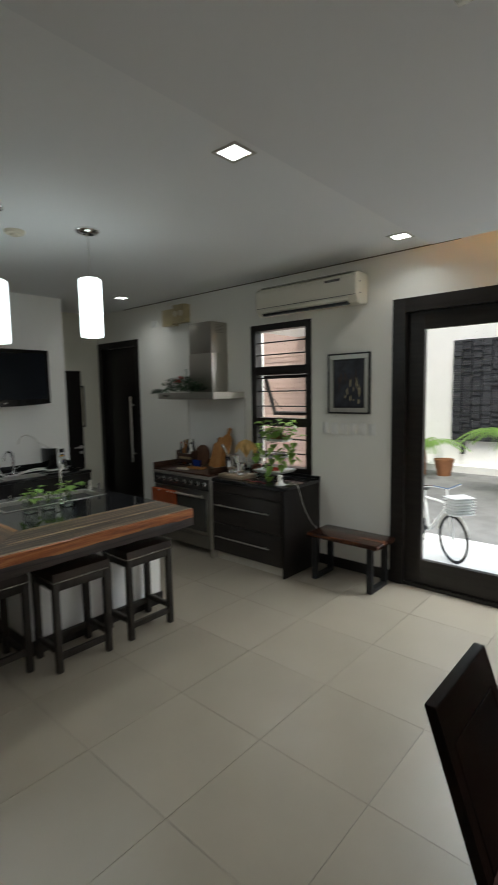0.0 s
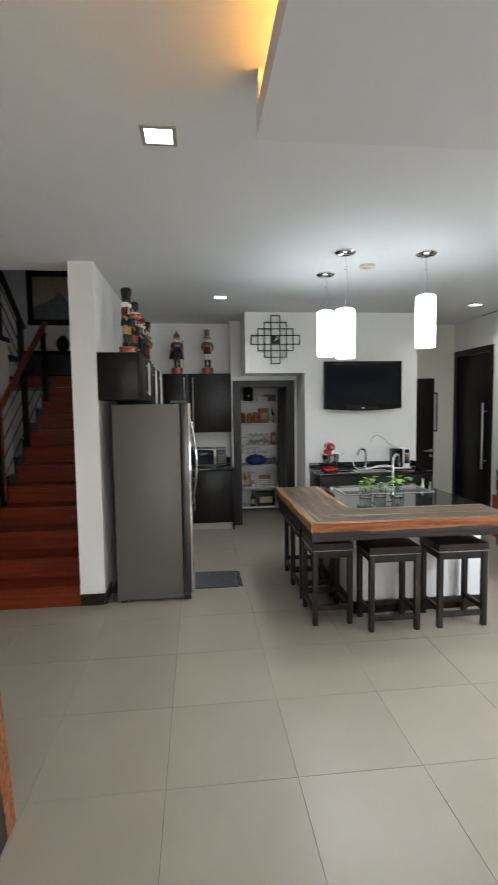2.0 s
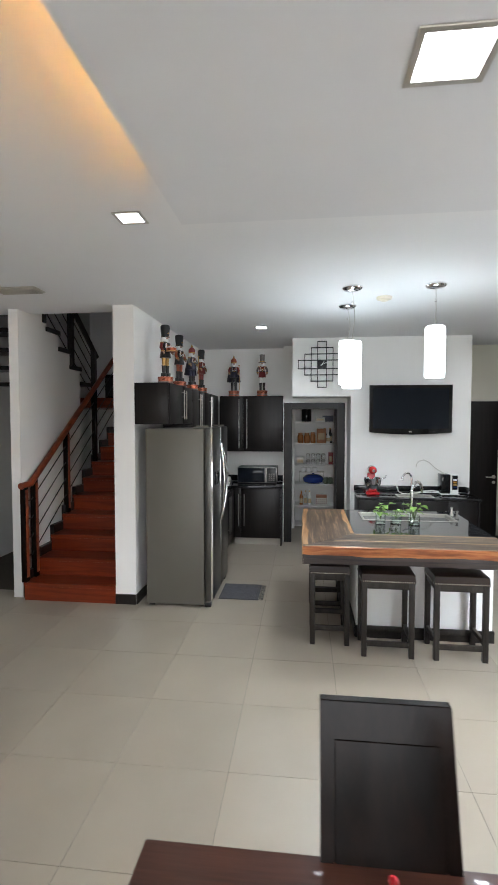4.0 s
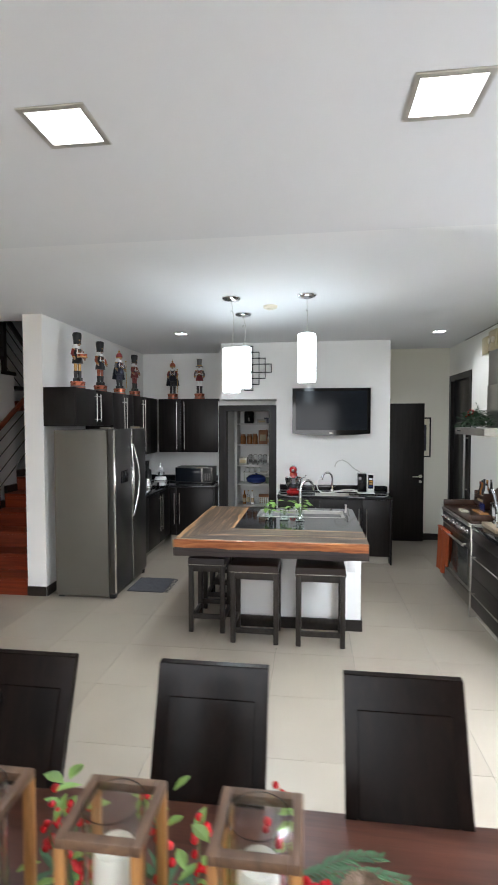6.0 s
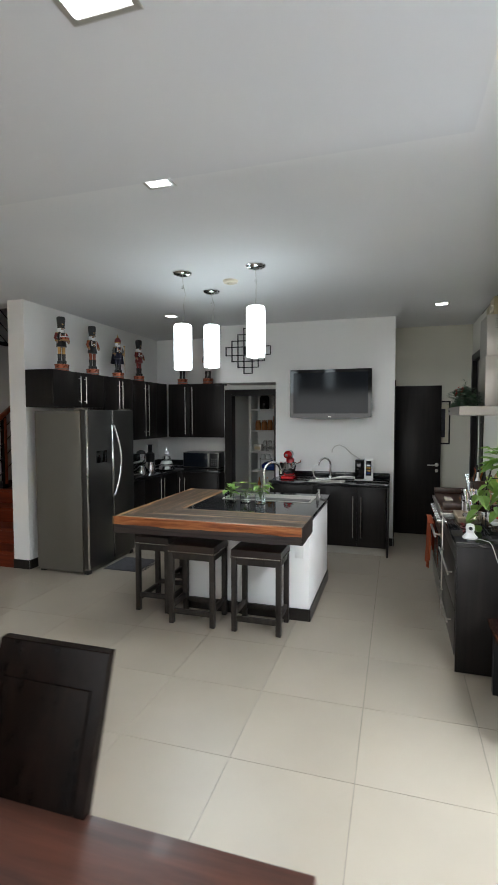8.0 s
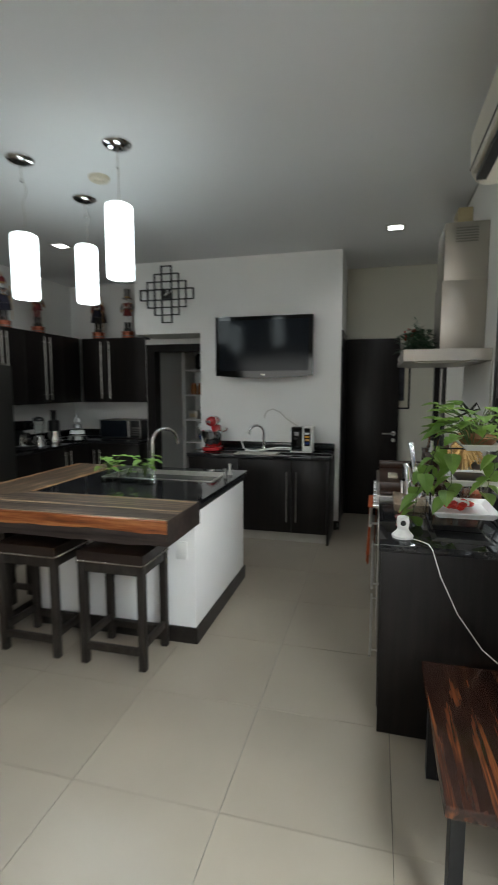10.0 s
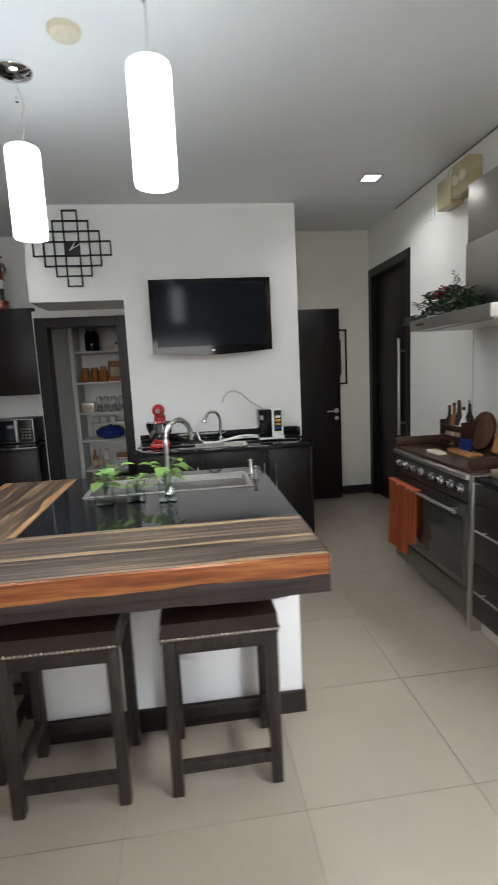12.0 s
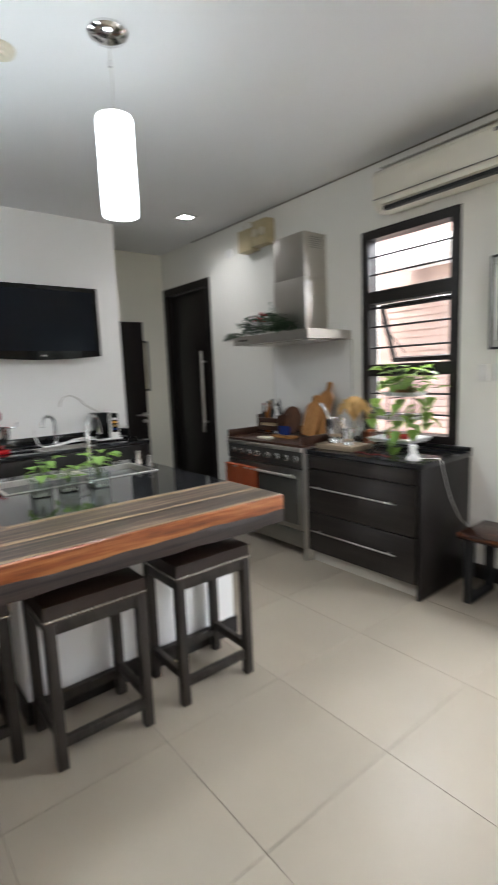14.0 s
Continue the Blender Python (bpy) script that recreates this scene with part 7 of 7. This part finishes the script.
def pine_cone(x, y, z, s, tilt, turn):
    c = thing("pine_cone", (x, y, z), "brown pine cone with frosted tips on the table", "pine cone", "pine cones on the table")
    bm = bmesh.new()
    for r in range(15):
        v = r / 14
        rad = s * 0.40 * math.sin(math.pi * (0.16 + 0.78 * v)) + 0.002
        n = 13 if 2 < r < 11 else 8
        for k in range(n):
            a = 2 * math.pi * (k + 0.5 * (r % 2)) / n
            b0 = Vector((0.5 * rad * math.cos(a), 0.5 * rad * math.sin(a), s * (v - 0.5)))
            leaf_blade(bm, b0, (math.cos(a), math.sin(a), 0.45 + 0.7 * v), (0, 0, 1), rad * 0.62 + 0.004, s * 0.15, 0.45, -0.15, True)
    ball(bm, (0, 0, 0), s * 0.3, 1, (0.75, 0.75, 1.35))
    bm.transform(Matrix.Rotation(radians(turn), 4, "Z") @ Matrix.Rotation(radians(tilt), 4, "X"))
    low = min(v.co.z for v in bm.verts)
    bm.transform(Matrix.Translation((0, 0, -low)))
    ob = new("cone", as_mesh("cone", bm, M_CONE))
    ob.parent = c


for x, y, s, a, b in ((0.185, 2.105, 0.125, 70, 20), (0.145, 2.232, 0.125, 12, 80), (0.28, 2.18, 0.10, 75, 120), (0.45, 1.87, 0.10, 50, 140), (0.45, 1.63, 0.09, 65, 10), (0.36, 2.2, 0.10, 60, 70)):
    pine_cone(x, y, 0.761, s, a, b)

# live-edge console at the foot of the room
co_ = thing("console_table", (-1.1, -1.2, 0), "waterfall console of dark wood with orange live edge", "console table")
UPRIGHT = Matrix.Translation((0, -0.585, 0)) @ Matrix.Rotation(radians(90), 4, "X")
bm = poly_prism(bmesh.new(), [(-1.258, 0.0), (-0.88, 0.0), (-0.88, 0.873), (-1.125, 0.873), (-1.15, 0.7), (-1.19, 0.4)], 0.0, 0.065)
bm.transform(UPRIGHT)
part("end_slab", bm, M_BARK, co_)
bm = poly_prism(bmesh.new(), [(-1.345, 0.0), (-1.26, 0.0), (-1.192, 0.4), (-1.152, 0.7), (-1.127, 0.875), (-1.215, 0.875), (-1.252, 0.66), (-1.285, 0.45), (-1.325, 0.16)], -0.002, 0.067)
bm.transform(UPRIGHT)
part("live_edge", bm, M_SAPY, co_, "orange sapwood live edge")
bx("top", (-1.2, -0.88, -2.3, -0.655, 0.81, 0.873), M_BARK, co_, 0.004)
bx("end_slab", (-1.2, -0.88, -2.3, -2.235, 0, 0.808), M_BARK, co_, 0.004)

# ---- garden ----
gd = tagged(bx("ground", (-300, 300, 4.42, 300, -0.5, -0.06), M_GROUND), "garden ground reaching into the distance", "ground", kind="structure")
tagged(bx("terrace", (-6, 6, 4.42, 6.0, -0.058, -0.03), M_OUTW), "pale terrace paving outside the glass door", "pavement", kind="structure")
tagged(bx("driveway", (-9, 9, 6.0, 11.0, -0.058, -0.045), M_PAVE), "grey paved driveway", "pavement", kind="structure")
tagged(bx("garden_wall", (-12, 14, 11.1, 11.3, -0.06, 4.2), M_OUTW), "tall white garden wall", "wall", kind="structure")
tagged(bx("garden_kerb", (-12, 14, 10.8, 11.098, -0.06, 0.10), M_OUTW), "low white kerb at the garden wall", "kerb", kind="structure")
sw = thing("slate_feature", (-1.9, 11.05, 0.62), "dark slate strip cladding on the garden wall", "cladding")
for k in range(20):
    x = -3.66 + 0.20 * k
    bm = bmesh.new()
    for r in range(44):
        d = random.uniform(0, 0.035)
        box(bm, x, x + 0.182, 11.0 + d, 11.098, 0.63 + 0.049 * r, 0.674 + 0.049 * r)
    part("strip", bm, M_SLATE, sw)
for x in (-3.45, -2.6, -1.75, -0.9):
    bx("bracket", (x, x + 0.06, 10.98, 11.09, 0.34, 0.61), M_SLATE, sw)


def palm(x, y, z, h, n, seed, scale=1.0):
    p = thing("palm", (x, y, z), "small garden palm with arching green fronds", "palm", "palms by the garden wall")
    part("trunk", tube(bmesh.new(), [(x, y, z), (x + 0.02, y, z + h * 0.5), (x, y, z + h)], 0.05 * scale, 10, 0.03 * scale), M_BROWN, p, smooth=True)
    rng = random.Random(seed)
    bm = bmesh.new()
    for k in range(n):
        a = rng.uniform(0, 6.28)
        L = scale * rng.uniform(0.5, 0.8)
        pts = [Vector((x, y, z + h)) + Vector((math.cos(a) * L * u, math.sin(a) * L * u, L * (0.75 * u - 0.85 * u * u))) for u in (0, 0.2, 0.4, 0.6, 0.8, 1.0)]
        tube(bm, pts, 0.006, 4)
        for i in range(1, 24):
            u = i / 24
            q = Vector((x, y, z + h)) + Vector((math.cos(a) * L * u, math.sin(a) * L * u, L * (0.75 * u - 0.85 * u * u)))
            for s in (-1, 1):
                b = a + s * 1.0
                leaf_blade(bm, q, (math.cos(b), math.sin(b), -0.15), (0, 0, 1), 0.2 * scale * (1 - 0.6 * u), 0.02, 0.2, 0.3, False)
    part("crown", bm, M_LEAF, p)


palm(-3.95, 10.2, -0.045, 0.62, 18, 3, 1.25)
palm(-1.95, 9.3, -0.045, 0.95, 16, 5, 1.5)
pt = thing("plant_pot", (-3.55, 10.3, -0.045), "terracotta garden pot at the foot of the wall", "pot")
part("pot", lathe(bmesh.new(), [(0, -0.045), (0.13, -0.045), (0.19, 0.24), (0.2, 0.3), (0.17, 0.3), (0.15, 0.25), (0, 0.25)], 20, (-3.55, 10.3, 0)), M_BROWN, pt, smooth=True)


def bicycle(x, y, z):
    b = thing("bicycle", (x, y, z), "city bicycle parked outside the glass door", "bicycle")
    R = 0.30
    for wx in (x, x - 0.98):
        w = part("wheel", lathe(bmesh.new(), [(R - 0.02, -0.012), (R, -0.016), (R + 0.016, 0), (R, 0.016), (R - 0.02, 0.012), (R - 0.02, -0.012)], 40, (wx, y, z + R + 0.016), "y"), M_RUBBER, b, "black tyre", True)
        bm = bmesh.new()
        for k in range(18):
            a = 2 * math.pi * k / 18
            tube(bm, [(wx, y, z + R + 0.016), (wx + (R - 0.02) * math.cos(a), y, z + R + 0.016 + (R - 0.02) * math.sin(a))], 0.0015, 4)
        part("spoke_set", bm, M_CHROME, w)
    c = z + R + 0.016
    for pts in ([(x, y, c), (x - 0.12, y, c + 0.42), (x - 0.16, y, c + 0.62)], [(x - 0.14, y, c + 0.40), (x - 0.55, y, c - 0.02)], [(x - 0.55, y, c - 0.02), (x - 0.70, y, c + 0.52)], [(x - 0.67, y, c + 0.42), (x - 0.15, y, c + 0.44)], [(x - 0.98, y, c), (x - 0.55, y, c - 0.02)], [(x - 0.98, y, c), (x - 0.67, y, c + 0.42)]):
        part("frame_tube", tube(bmesh.new(), pts, 0.016, 8), M_OUTW, b, smooth=True)
    part("handlebar", tube(bmesh.new(), [(x - 0.30, y - 0.26, c + 0.66), (x - 0.16, y - 0.2, c + 0.68), (x - 0.14, y, c + 0.63), (x - 0.16, y + 0.2, c + 0.68), (x - 0.30, y + 0.26, c + 0.66)], 0.012, 8), M_CHROME, b, smooth=True)
    part("saddle", ball(bmesh.new(), (x - 0.73, y, c + 0.55), 0.11, 2, (1.2, 0.7, 0.35)), M_BLACK, b, smooth=True)
    bm = bmesh.new()
    for k in range(7):
        box(bm, x - 0.02, x + 0.22, y - 0.15, y + 0.15, c + 0.36 + 0.035 * k, c + 0.366 + 0.035 * k)
    part("basket", bm, M_OUTW, b)
    part("crank", tube(bmesh.new(), [(x - 0.55, y - 0.08, c - 0.17), (x - 0.55, y - 0.05, c - 0.02), (x - 0.55, y + 0.05, c - 0.02), (x - 0.55, y + 0.08, c + 0.13)], 0.01, 6), M_CHROME, b, smooth=True)
    part("chain_case", ball(bmesh.new(), (x - 0.76, y - 0.03, c - 0.01), 0.1, 2, (2.4, 0.15, 0.5)), M_BLACK, b, smooth=True)
    for wx in (x, x - 0.98):
        bm = bmesh.new()
        tube(bm, [(wx + 0.335 * math.cos(radians(a)), y, c + 0.335 * math.sin(radians(a))) for a in range(20, 171, 10)], 0.018, 6)
        part("mudguard", bm, M_TRIM, b, smooth=True)
    part("carrier", tube(bmesh.new(), [(x - 0.72, y - 0.05, c + 0.36), (x - 1.15, y - 0.05, c + 0.36), (x - 1.15, y + 0.05, c + 0.36), (x - 0.72, y + 0.05, c + 0.36)], 0.008, 6), M_IRON, b)
    return b


bicycle(0, 0, 0).matrix_basis = pose(-1.60, 5.12, -0.03, 0, 0, -37) @ Matrix.Scale(0.79, 4)
# pink neighbour building behind the kitchen window
nb = thing("neighbour_house", (-4.8, 6.6, 0), "pink rendered neighbour building with banded wall", "house")
bx("wall", (-7.5, -2.75, 6.6, 6.8, -0.06, 5.5), M_PINK, nb)
for k in range(26):
    bx("band", (-7.5, -2.75, 6.585, 6.6, 0.2 + 0.085 * k, 0.27 + 0.085 * k), M_PINK, nb)
bx("canopy", (-4.6, -3.4, 5.6, 6.58, 2.62, 2.70), M_OUTW, nb, label="pale canopy")
aw = thing("awning_sash", (-3.115, WY + 0.2, 1.5), "dark window sash tilted open outwards", "window sash")
bm = bmesh.new()
panel_frame(bm, -3.44, -2.79, -0.44, 0.0, 0.0, 0.03, 0.035)
box(bm, -3.44, -2.79, 0.0, 0.03, -0.475, -0.44)
bm.transform(Matrix.Translation((0, WY + 0.105, 1.93)) @ Matrix.Rotation(radians(22), 4, "X"))
part("sash_frame", bm, M_DARKX, aw)
part("stay", tube(bmesh.new(), [(-3.42, WY + 0.09, 1.82), (-3.30, WY + 0.25, 1.56)], 0.005, 6), M_IRON, aw)

# ---- floor tiles ----
TS = 0.606
bm = box(bmesh.new(), -TS / 2 + 0.0012, TS / 2 - 0.0012, -TS / 2 + 0.0012, TS / 2 - 0.0012, -0.012, 0.0)
tile_me = as_mesh("tile", bm, M_TILE)
for i in range(-10, 12):
    for j in range(-10, 3):
        cx, cy = -2.648 + TS * (i + 0.5), 3.06 + TS * (j + 0.5)
        if cx < -8.2 or cx > 4.4 or cy < -2.9 or cy > 4.3:
            continue
        if cx < -3.6 and cy < -0.7:
            continue
        t = new("tile", tile_me)
        t.parent = floor
        t.location = (cx, cy, 0.0)
        t.rotation_euler = (0, 0, 0)
